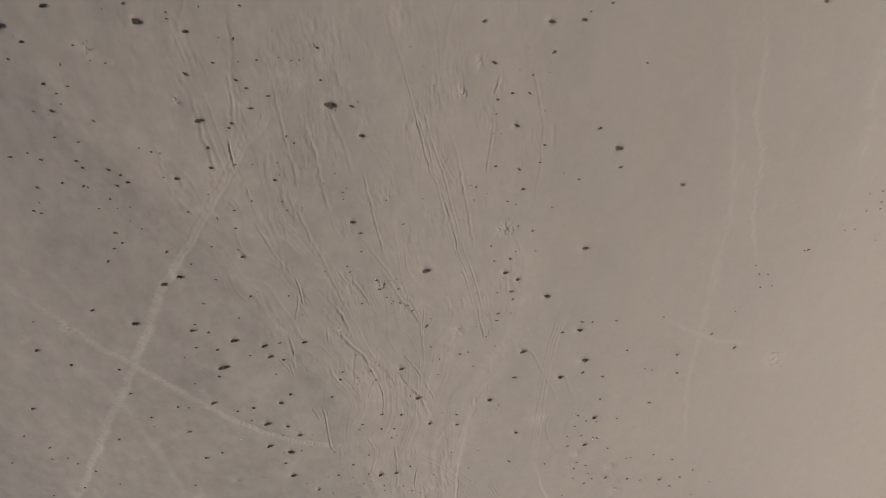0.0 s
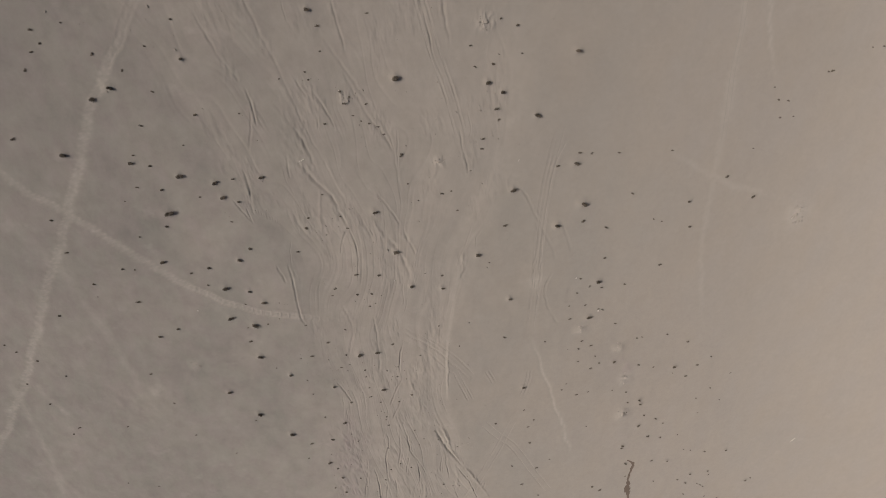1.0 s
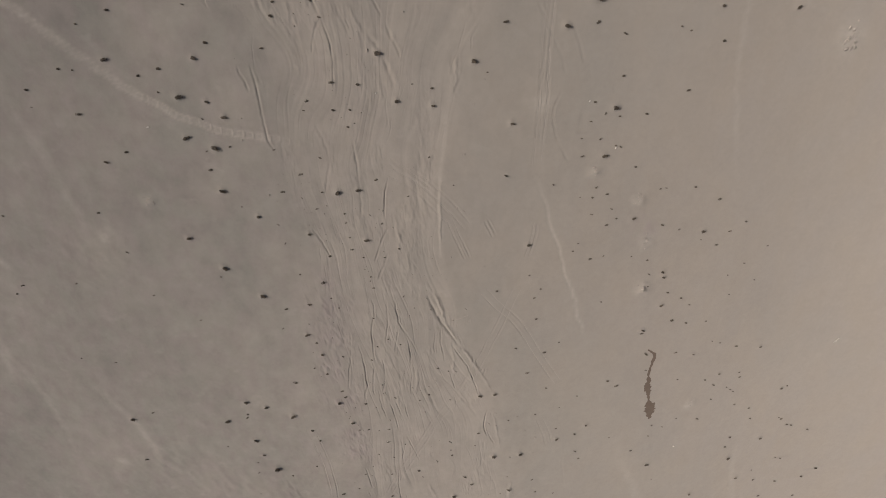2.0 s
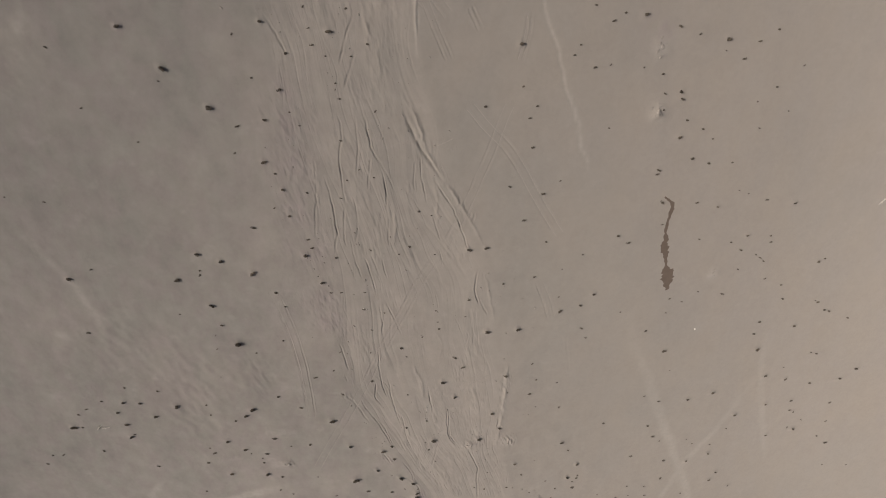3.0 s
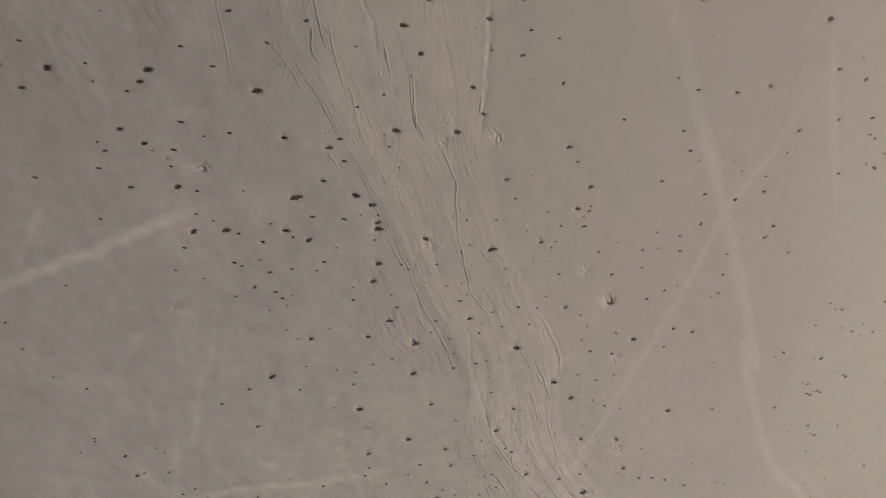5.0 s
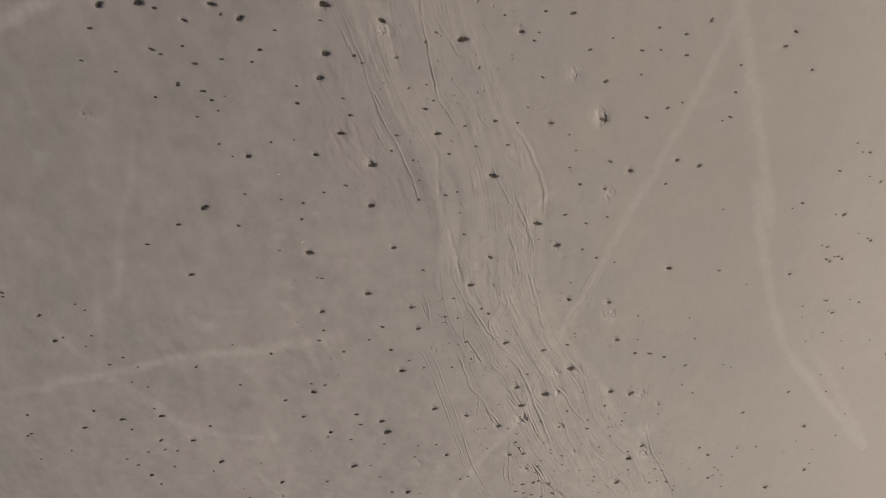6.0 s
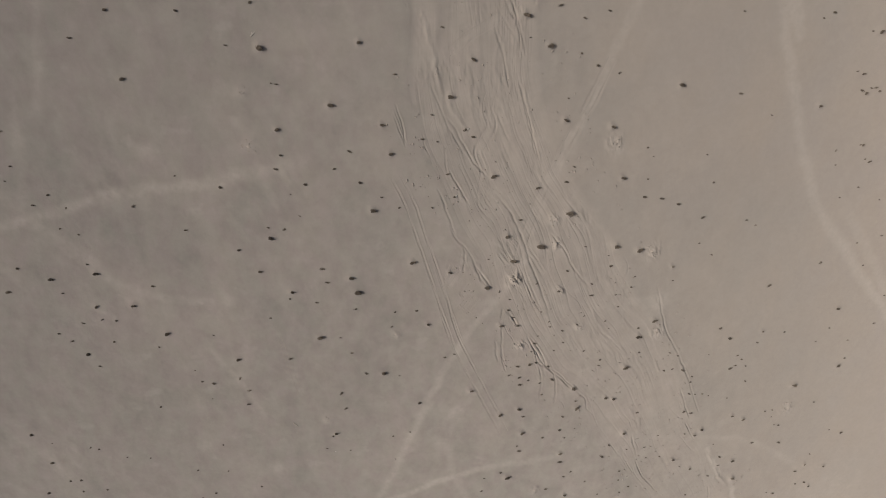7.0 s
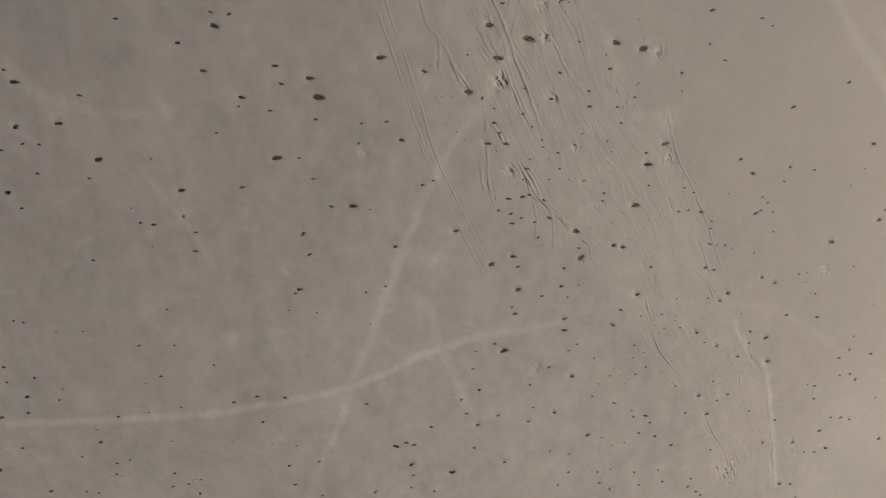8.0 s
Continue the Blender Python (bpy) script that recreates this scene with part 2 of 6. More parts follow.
TRAILS_AND_LIT_CRESTS.append((0.7,0.2, [(52, -293.3), (63.4, -294.5), (79.4, -299.1), (92.5, -309.8)]))
# sunlit edge of a ridge, painted pale along its crest
TRAILS_AND_LIT_CRESTS.append((0.34,0.6, [(13.9, -79.4), (12.6, -87.5), (12, -97.4), (11.9, -106.2)]))
TRAILS_AND_LIT_CRESTS.append((0.6,0.4, [(-63.5, -94.2), (-62.7, -115.4), (-63.2, -131.1)]))
# another ridge whose lit crest is coloured in over the relief
TRAILS_AND_LIT_CRESTS.append((0.4,0.5, [(25, -159.7), (24.6, -165.7), (23.9, -172.6)]))
TRAILS_AND_LIT_CRESTS.append((0.5,0.7, [(21.1, -215.6), (22.3, -222.1), (23.2, -227.6), (25.5, -231.9)]))
TRAILS_AND_LIT_CRESTS.append((0.6,0.4, [(-59.5, -98.9), (-55.6, -106.1)]))
TRAILS_AND_LIT_CRESTS.append((0.26, 0.55, [(26.8, -93.8), (30.3, -103.9), (33.8, -114.1), (36.6, -122.7), (36.8, -124.4)]))
TRAILS_AND_LIT_CRESTS.append((0.4,0.6, [(24.7, -231), (27, -235.5)]))
TRAILS_AND_LIT_CRESTS.append((0.5,0.6, [(69.6, -297.5), (73, -305.2)]))
TRAILS_AND_LIT_CRESTS.append((0.5,0.25, [(46.7, -61.2), (58.1, -68.2), (69.1, -71.8)]))
TRAILS_AND_LIT_CRESTS.append((0.45,0.5, [(38.2, -215.5), (35.2, -218), (31.2, -221.1), (27.3, -223.3), (25.3, -224.7)]))
TRAILS_AND_LIT_CRESTS.append((0.55,0.45, [(46.8, -227), (44.1, -232.4), (41.1, -237.5), (38.3, -242.8), (35.9, -248.8), (33.4, -256)]))
TRAILS_AND_LIT_CRESTS.append((0.45,0.4, [(30.6, -229.3), (29.7, -232.3), (30.2, -234.9), (29.1, -236.7), (28.3, -238.4), (29.1, -241.1), (28.8, -243.8), (28.6, -245.8), (29.9, -247.6)]))
# cut gullies, and ridges where the depth is less than nothing: half width, depth, way
GULLIES = []
GULLIES.append((0.45, 0.21, [(-24.7, -21), (-24.4, -23.7), (-24.1, -25), (-24.2, -27.4), (-23.5, -28.8), (-23.4, -31.7)]))
GULLIES.append((0.25, 0.15, [(-20.8, -27.4), (-20.7, -29.9), (-20.4, -31.6)]))
GULLIES.append((0.25, 0.12, [(-37.9, -25.1), (-37.2, -26.4), (-36.4, -27.8)]))
GULLIES.append((0.3, 0.12, [(-42.2, -31.6), (-43.3, -35.6), (-43.8, -38.1)]))
GULLIES.append((0.3, 0.1, [(-34.9, -32.8), (-33, -34.9), (-31.7, -37.3)]))
GULLIES.append((0.38, 0.1, [(-24.3, -21.6), (-23.5, -24.4), (-22.8, -28.8), (-22, -32.2)]))
GULLIES.append((0.38, 0.09, [(-19.6, -18.3), (-19.5, -21.7), (-19.9, -25.2)]))
GULLIES.append((0.52, 0.1, [(-11.3, -23.8), (-10, -28.2), (-9.1, -34.2), (-8.4, -38.2)]))
GULLIES.append((0.52, 0.1, [(-7.4, -23.2), (-6, -27.5), (-4.9, -31.9)]))
GULLIES.append((0.38, 0.09, [(-14.3, -19.6), (-13.5, -25.2), (-12.5, -34.1)]))
GULLIES.append((0.38, 0.09, [(-23.9, -32.1), (-22.9, -35.3), (-21.4, -37.2)]))
GULLIES.append((0.3, 0.1, [(-20, -33.3), (-19, -36.5)]))
GULLIES.append((0.2, 0.14, [(2.1, -18.1), (3.2, -21.2), (4.2, -25.5), (6, -32.2), (7.5, -35.4), (9.1, -40.3), (10.4, -45.5), (11.7, -49.2)]))
GULLIES.append((0.18, 0.1, [(3.7, -23.3), (5.3, -27.7), (6.7, -33)]))
GULLIES.append((0.25, 0.1, [(7.1, -29.9), (8.3, -32.2), (9.4, -34.2)]))
GULLIES.append((0.22, 0.14, [(19.3, -17.8), (20.1, -20.6), (20.9, -23.6), (21.5, -25.8), (21.7, -28.8), (21.8, -31.9), (21.6, -34.7), (21.6, -36.8)]))
GULLIES.append((0.2, 0.1, [(20.1, -25.8), (20.4, -28), (21.4, -29.6)]))
GULLIES.append((0.3, 0.1, [(15.2, -19.2), (14.4, -21.4)]))
GULLIES.append((0.25, -0.12, [(23, -25.5), (23.2, -28.9)]))
GULLIES.append((0.3, 0.1, [(13.9, -56.1), (14.6, -59.2), (15.2, -62.5)]))
GULLIES.append((0.25, 0.15, [(-14.4, -49.6), (-13.9, -52), (-13.6, -54.1)]))
GULLIES.append((0.25, 0.12, [(-14.1, -52), (-14.7, -54.8), (-15.3, -57.8)]))
GULLIES.append((0.25, 0.1, [(-13.3, -53.4), (-12.3, -55.7)]))
GULLIES.append((0.2, -0.12, [(-16.3, -47), (-16.8, -48.3)]))
GULLIES.append((0.45, 0.12, [(-11, -51.1), (-9.2, -54), (-7.8, -57), (-6.8, -60)]))
GULLIES.append((0.25, 0.12, [(-7.8, -48.4), (-6.8, -50.3)]))
GULLIES.append((0.25, 0.14, [(-5.9, -49.9), (-4.8, -51.7), (-3.4, -54.7)]))
GULLIES.append((0.38, 0.1, [(-1.3, -47.7), (0.2, -51.4), (1.7, -54.4), (3.4, -56.4), (4.7, -59.5)]))
GULLIES.append((0.38, 0.1, [(-24.2, -48.3), (-23.2, -51.9), (-22.2, -53.4)]))
GULLIES.append((0.3, 0.09, [(-19.2, -39.7), (-17.5, -43.9), (-15, -48.3)]))
GULLIES.append((0.3, 0.09, [(-3.4, -31.9), (-2.3, -38.3), (-1.1, -45)]))
GULLIES.append((0.38, 0.09, [(8.6, -26.3), (10.2, -32.3), (11.5, -38.7), (12.8, -44.8)]))
GULLIES.append((0.3, 0.09, [(14.5, -25), (14.3, -28.6), (14.1, -32.5)]))
GULLIES.append((0.3, 0.09, [(-47.8, -19.1), (-42.5, -24.7), (-39.9, -30.1), (-37.3, -34.1)]))
GULLIES.append((0.22, 0.15, [(-19, -64.9), (-17.8, -66.7), (-16.6, -68.6)]))
GULLIES.append((0.2, 0.12, [(-17.1, -66.3), (-16.7, -68.3)]))
GULLIES.append((0.4, 0.1, [(-16.5, -60.2), (-16.2, -63.3), (-16.2, -67.2)]))
GULLIES.append((0.3, 0.1, [(-10.4, -59), (-10.5, -62)]))
GULLIES.append((0.5, 0.15, [(-9.5, -59.1), (-7.2, -62.2), (-4.9, -64.9), (-3.7, -68.1), (-2.8, -70.3)]))
GULLIES.append((0.22, 0.18, [(-2.8, -70.5), (-3.7, -72.5), (-4.2, -74.5)]))
GULLIES.append((0.22, 0.2, [(-2.8, -70.5), (-2.1, -73.4), (-1.7, -75.9), (-2, -78.9)]))
GULLIES.append((0.2, -0.12, [(-6.3, -63.7), (-6.6, -67.6), (-6.6, -70.7)]))
GULLIES.append((0.25, 0.12, [(1.8, -64.8), (3.1, -67.2), (4.9, -70.1)]))
GULLIES.append((0.22, -0.12, [(1.1, -69.8), (2.1, -71.9)]))
GULLIES.append((0.2, 0.12, [(0.3, -70.6), (0.8, -71.8)]))
GULLIES.append((0.6, 0.15, [(2.5, -71.9), (4.7, -75.4), (6.1, -79.8)]))
GULLIES.append((0.3, 0.1, [(5.6, -71.7), (6.3, -73.8), (7.1, -75.5)]))
GULLIES.append((0.3, 0.14, [(-12.4, -76.2), (-12, -79.3), (-12, -82.4), (-11.7, -86), (-11.1, -87.6)]))
GULLIES.append((0.3, 0.12, [(-14.1, -76.2), (-13.1, -79.2)]))
GULLIES.append((0.3, -0.12, [(14.8, -75.9), (14.3, -79.4), (13.9, -81.1)]))
GULLIES.append((0.22, 0.16, [(4.4, -92.7), (3.7, -96.2), (3.7, -98.8)]))
GULLIES.append((0.25, -0.14, [(5.3, -98.4), (5.4, -101.6), (6.5, -105.7), (7, -109.2)]))
GULLIES.append((0.22, 0.16, [(3.9, -101), (2.6, -103.6), (1.6, -106.4)]))
GULLIES.append((0.25, 0.14, [(3.8, -105.4), (2.8, -107.6), (1.6, -109.9)]))
GULLIES.append((0.22, -0.16, [(12.1, -93.3), (12, -101.7), (12, -106.2)]))
GULLIES.append((0.22, 0.14, [(-7.5, -100.2), (-6, -102.5), (-5.2, -105.1)]))
GULLIES.append((0.22, 0.16, [(22.6, -65), (24.4, -67), (25.7, -69.6), (26.5, -71)]))
GULLIES.append((0.25, 0.1, [(26.7, -72.1), (29.1, -76.1), (29.9, -78.4)]))
GULLIES.append((0.3, 0.1, [(30.5, -72), (31.7, -75.5), (33.5, -80.1)]))
GULLIES.append((0.22, 0.15, [(29.5, -81.1), (28.6, -84.2), (29.4, -88.1), (31.8, -92.2)]))
GULLIES.append((0.22, 0.12, [(33.6, -83.8), (33, -86.6), (34.2, -89.7)]))
GULLIES.append((0.4, 0.1, [(-4.9, -84.5), (-3.7, -89.2), (-4.7, -94.1)]))
GULLIES.append((0.4, 0.1, [(-0.1, -86.6), (0.3, -92.4), (0.2, -98.5)]))
GULLIES.append((0.25, -0.2, [(9.6, -111.1), (11.4, -114.4), (12.5, -118.4), (13.8, -121.8), (16, -125.7), (17.5, -128.5), (19, -131.3), (20.6, -134.7)]))
GULLIES.append((0.5, 0.18, [(9.8, -113.6), (11.7, -118.8), (13.5, -121.4), (15.6, -124.9)]))
GULLIES.append((0.2, 0.22, [(13.5, -124), (15, -126.4), (16.2, -128.4), (16.9, -130.8), (17.6, -132.9), (18.4, -135.4)]))
GULLIES.append((0.2, 0.14, [(11.1, -120.6), (10.6, -122.4), (10.5, -125)]))
GULLIES.append((0.2, 0.12, [(11.5, -120.2), (11.7, -123.2), (12.3, -127.1)]))
GULLIES.append((0.25, -0.14, [(13.6, -124.4), (13.8, -127.9), (13.7, -130.6)]))
GULLIES.append((0.2, 0.12, [(13.3, -129.8), (13.7, -131.8), (14.2, -133.5)]))
GULLIES.append((0.22, 0.14, [(4.3, -114), (4.5, -116.2), (5, -119.1), (5.9, -120.7)]))
GULLIES.append((0.2, 0.15, [(6.1, -122.2), (6.3, -124.8), (6.1, -127.5)]))
GULLIES.append((0.2, 0.12, [(5.7, -120.3), (6.7, -122.2), (7.8, -125.3)]))
GULLIES.append((0.22, 0.13, [(0.6, -113.1), (0.9, -116), (0.2, -119.7), (0.2, -123.4), (0.3, -126.1)]))
GULLIES.append((0.22, 0.15, [(-2.3, -122.5), (-1.9, -125.6), (-1.6, -128.3), (-1.6, -131.1), (-2.2, -135.1)]))
GULLIES.append((0.22, 0.12, [(0.2, -127.2), (-0.5, -130.3), (-0.4, -133.5)]))
GULLIES.append((0.25, -0.12, [(7.6, -128.4), (7.2, -131.5), (6.7, -134.7)]))
GULLIES.append((0.2, 0.1, [(6.3, -129.8), (6.2, -133.8)]))
GULLIES.append((0.22, 0.12, [(0.4, -132.8), (0.7, -136.1), (1.4, -139.1)]))
GULLIES.append((0.2, 0.1, [(4.6, -119.9), (3.7, -124.3)]))
GULLIES.append((0.2, 0.14, [(4.9, -135.4), (5.1, -137.9), (5.4, -139.6)]))
GULLIES.append((0.22, 0.16, [(3.7, -144.9), (3.9, -147.6), (3.8, -150.4)]))
GULLIES.append((0.22, 0.14, [(5.1, -144.9), (6.3, -148.7), (6.9, -150.6)]))
GULLIES.append((0.2, 0.12, [(2.3, -136.1), (3, -139.5), (3.3, -142.6)]))
GULLIES.append((0.22, 0.16, [(20.1, -139.5), (19.4, -141.8), (19.5, -144.1), (19.9, -145.5)]))
GULLIES.append((0.25, -0.12, [(21, -139.8), (21.8, -144.3), (22.7, -149)]))
GULLIES.append((0.25, 0.1, [(20.1, -145), (21.4, -147.9)]))
GULLIES.append((0.22, 0.12, [(-3.4, -152), (-2.9, -155), (-2.4, -157.6)]))
GULLIES.append((0.25, -0.13, [(8.7, -157.7), (9.8, -162), (9.9, -164.2)]))
GULLIES.append((0.2, 0.12, [(2.9, -153.3), (2.8, -159.4), (3.5, -163.8)]))
GULLIES.append((0.2, 0.14, [(1.2, -168.2), (2.6, -171.2), (3.7, -175)]))
GULLIES.append((0.2, 0.14, [(14.1, -166.8), (14.1, -171.6), (14.5, -175.3), (16.4, -177.4)]))
GULLIES.append((0.35, -0.2, [(25.1, -159.2), (24.9, -163.4), (24.5, -167.9), (24.1, -172.6)]))
GULLIES.append((0.3, 0.1, [(-6.6, -162.2), (-3.1, -163.4), (-0.1, -169.3)]))
GULLIES.append((0.2, 0.12, [(5.7, -168.5), (6.4, -171.5)]))
GULLIES.append((0.25, 0.1, [(-3.5, -119.5), (-3.8, -125.5), (-4.9, -131.7)]))
GULLIES.append((0.25, 0.1, [(2.8, -113.9), (2.9, -118.3), (2.4, -122)]))
GULLIES.append((0.22, 0.1, [(1.5, -125.7), (1.7, -129.6), (1, -133.6)]))
GULLIES.append((0.25, 0.1, [(3.3, -135.4), (4.2, -138.7)]))
GULLIES.append((0.22, 0.14, [(-3.3, -158.2), (-3.1, -159.8)]))
GULLIES.append((0.25, 0.16, [(-1.1, -164.5), (0.5, -167.7), (2.3, -171.9), (3.5, -175.3)]))
GULLIES.append((0.2, 0.16, [(1.7, -160.8), (1.5, -163.9), (2.3, -165.4)]))
GULLIES.append((0.25, -0.12, [(9, -159.1), (9.6, -161.3), (9.9, -163.7)]))
GULLIES.append((0.22, 0.14, [(10.9, -162.2), (11.2, -165.3), (11.5, -168.5)]))
GULLIES.append((0.22, 0.14, [(14.3, -167.9), (14.3, -171.1), (14.5, -174.4), (16.3, -177.9)]))
GULLIES.append((0.3, 0.14, [(1.7, -176.9), (3, -179.6)]))
GULLIES.append((0.28, -0.15, [(25, -159.4), (24.7, -163.2), (24.4, -167.8), (23.9, -172.6), (23.4, -177.6)]))
GULLIES.append((0.2, 0.16, [(23.6, -170.2), (23.4, -173.4)]))
GULLIES.append((0.25, 0.15, [(17.9, -178.1), (19.4, -182.6), (19.4, -187.2), (19.6, -192)]))
GULLIES.append((0.25, 0.16, [(19.3, -190.1), (20, -194.1), (20.6, -198.3), (21.2, -201.6)]))
GULLIES.append((0.22, 0.1, [(21.2, -201.6), (23.2, -205.2)]))
GULLIES.append((0.3, 0.1, [(21.6, -192.2), (24.3, -196.6)]))
GULLIES.append((0.25, 0.12, [(5.8, -183.8), (8, -187.2), (8.6, -190.1), (10, -193.7), (11.1, -196.4)]))
GULLIES.append((0.25, 0.1, [(8.8, -189.1), (9.6, -193.2)]))
GULLIES.append((0.25, 0.12, [(11.5, -196.4), (12.6, -200.8), (13.7, -204.2), (15.4, -207.9), (17.1, -213), (17.7, -216.2)]))
GULLIES.append((0.25, 0.14, [(12.2, -199.6), (13.7, -202.5)]))
GULLIES.append((0.5, 0.14, [(31.9, -206.4), (34.6, -211.6), (36, -215.6), (36.1, -219.6)]))
GULLIES.append((0.25, 0.15, [(31.7, -216.2), (33.5, -220.5), (34.2, -224.8), (34.8, -226.4)]))
GULLIES.append((0.35, -0.14, [(20.6, -212.1), (21.4, -218.7), (22.9, -225.9), (23.9, -233.7)]))
GULLIES.append((0.25, 0.12, [(22.3, -228.8), (23.9, -233.7), (26.1, -238.2)]))
GULLIES.append((0.22, 0.12, [(33.7, -227.7), (35.2, -234.1), (36.7, -240.2)]))
GULLIES.append((0.2, 0.1, [(17.2, -232.7), (18.2, -236.1)]))
GULLIES.append((0.25, 0.1, [(12.3, -175.9), (11.2, -180.1), (10.5, -182.8)]))
GULLIES.append((0.22, 0.1, [(5.6, -170.5), (4.6, -165.7), (4, -160.2)]))
GULLIES.append((0.25, 0.12, [(16.7, -210.7), (17.2, -213.6), (17.6, -215.8)]))
GULLIES.append((0.3, -0.16, [(20.8, -208.8), (20.6, -213.8), (21, -217.5), (22, -221.3), (22.9, -226)]))
GULLIES.append((0.22, 0.15, [(31.9, -218.1), (32.8, -220.5), (34, -222.1), (34.8, -225.3)]))
GULLIES.append((0.25, 0.12, [(30.8, -221.9), (32, -225.9), (32.7, -230)]))
GULLIES.append((0.25, 0.16, [(34.1, -229.3), (34.9, -232.7), (35.9, -236.3), (36.8, -240)]))
GULLIES.append((0.3, 0.12, [(31, -233.2), (32.5, -236.9)]))
GULLIES.append((0.22, 0.18, [(17.5, -231.3), (17.9, -233.9), (18.3, -236.1)]))
GULLIES.append((0.25, 0.16, [(23, -232.6), (24.6, -233.9), (25.8, -236.2), (27.4, -239.5), (29.1, -241.5)]))
GULLIES.append((0.25, 0.15, [(24, -240.6), (25.2, -243), (26.4, -245.5)]))
GULLIES.append((0.2, 0.1, [(23.5, -236.9), (23.7, -240.6)]))
GULLIES.append((0.3, 0.14, [(22.6, -243.3), (23.7, -247.2), (24.5, -250.3)]))
GULLIES.append((0.35, -0.14, [(24.3, -231), (25.4, -233.2), (27, -235.5)]))
GULLIES.append((0.3, 0.14, [(26.3, -252.6), (27.6, -256), (29.4, -259)]))
GULLIES.append((0.35, 0.14, [(31.2, -245.1), (33.5, -249.3), (35, -253.6), (37, -259.4), (38.7, -264.4)]))
GULLIES.append((0.3, 0.14, [(30.8, -251), (32.7, -255.5)]))
GULLIES.append((0.25, 0.15, [(31.8, -263.4), (33.1, -265.4)]))
GULLIES.append((0.25, 0.18, [(35.4, -268.8), (36.5, -271.5), (38.1, -274.4), (40.9, -277.6), (43.1, -280.2)]))
GULLIES.append((0.22, 0.15, [(37, -271), (38.6, -274.5)]))
GULLIES.append((0.22, 0.12, [(31.1, -265.7), (31.1, -270.7), (31.6, -274.1)]))
GULLIES.append((0.22, 0.1, [(47.1, -269.4), (51.1, -273.4)]))
GULLIES.append((0.3, 0.1, [(56.6, -262.6), (58.7, -270.4), (61.8, -276.3), (65.2, -284.2), (67.1, -289.2)]))
GULLIES.append((0.25, 0.1, [(28.3, -211.4), (29.8, -215.1), (31.7, -218.1)]))
GULLIES.append((0.3, 0.14, [(23.9, -248.3), (24.4, -250.4), (26, -252.5), (26.9, -254.7), (28.1, -257.6), (29, -259.1)]))
GULLIES.append((0.25, 0.14, [(25.7, -251.8), (25.7, -254.6), (25.4, -255.9)]))
GULLIES.append((0.3, 0.15, [(31.1, -250.9), (31.7, -253), (33.4, -255.9)]))
GULLIES.append((0.25, 0.16, [(33.9, -255.9), (34.7, -258.1), (36, -261.8), (37.5, -264.8)]))
GULLIES.append((0.3, 0.12, [(38.8, -251.4), (40.9, -254.3), (42.3, -257.2), (44.9, -261)]))
GULLIES.append((0.22, 0.12, [(31.4, -263.2), (30.9, -265.7)]))
GULLIES.append((0.25, 0.15, [(32, -263.4), (33.6, -266)]))
GULLIES.append((0.2, 0.15, [(31.3, -270.2), (31.1, -272.5), (31.6, -274.5)]))
GULLIES.append((0.22, 0.16, [(35.3, -269.1), (36.4, -271.5), (37.1, -273.9), (38.7, -275.3)]))
GULLIES.append((0.22, 0.18, [(36.1, -269.6), (37.6, -272.4), (38.5, -274.9), (40.7, -276.7), (42.3, -278.9), (43.5, -280.1)]))
GULLIES.append((0.25, 0.12, [(43.9, -280.8), (45.6, -282.7), (45.8, -284.8)]))
GULLIES.append((0.22, 0.12, [(47.7, -269.9), (50.7, -272.2)]))
GULLIES.append((0.22, -0.12, [(57.2, -276.5), (58.5, -278.9)]))
GULLIES.append((0.25, 0.14, [(63.1, -283.6), (64.3, -287.3), (65.5, -290.2)]))
GULLIES.append((0.2, 0.16, [(64.9, -291.5), (66.2, -294.1), (66.8, -295.1)]))
GULLIES.append((0.22, 0.16, [(55.9, -298.1), (57.5, -302.4), (59.7, -305.3), (60.2, -306.4)]))
GULLIES.append((0.22, 0.15, [(66, -315.1), (67.6, -319.4), (69.9, -323.5), (71.1, -326.5)]))
GULLIES.append((0.35, -0.15, [(70.2, -298.6), (73, -305.2), (75.6, -308.8)]))
GULLIES.append((0.3, -0.14, [(76.8, -312.3), (78.5, -320.7), (80.5, -332.7)]))
GULLIES.append((0.3, 0.1, [(54.7, -292.3), (55.9, -297.2)]))
GULLIES.append((0.2, 0.12, [(71.7, -308.1), (72.3, -311.4)]))
GULLIES.append((0.25, 0.1, [(36.8, -273.1), (37.8, -278), (37.3, -281.2)]))
GULLIES.append((0.25, 0.1, [(39.5, -275), (40.2, -279.1), (39.9, -282.4)]))
GULLIES.append((0.3, 0.1, [(30, -268.6), (30.5, -272.4)]))
GULLIES.append((0.2, 0.1, [(86.7, -313.8), (87, -317)]))
GULLIES.append((0.4, 0.08, [(-37.8, -24.9), (-37.1, -26), (-36.5, -27.8)]))
GULLIES.append((0.3, -0.07, [(-35.3, -30.1), (-34.7, -32.4), (-33.2, -34.4)]))
GULLIES.append((0.3, 0.08, [(-33.7, -36.5), (-32.7, -38.6), (-31.8, -40.3)]))
GULLIES.append((0.4, 0.06, [(-42.5, -17.5), (-42, -20.5), (-41.6, -23.1)]))
GULLIES.append((0.3, 0.07, [(-42.3, -24.3), (-40.9, -26.1), (-38.8, -28.7)]))
GULLIES.append((0.4, 0.06, [(-42.5, -28.8), (-40, -32.6), (-37.2, -35.8), (-34.7, -40.4), (-31.7, -44.4)]))
GULLIES.append((0.25, -0.09, [(-24.6, -14.2), (-24.1, -16.6), (-23.9, -19.4)]))
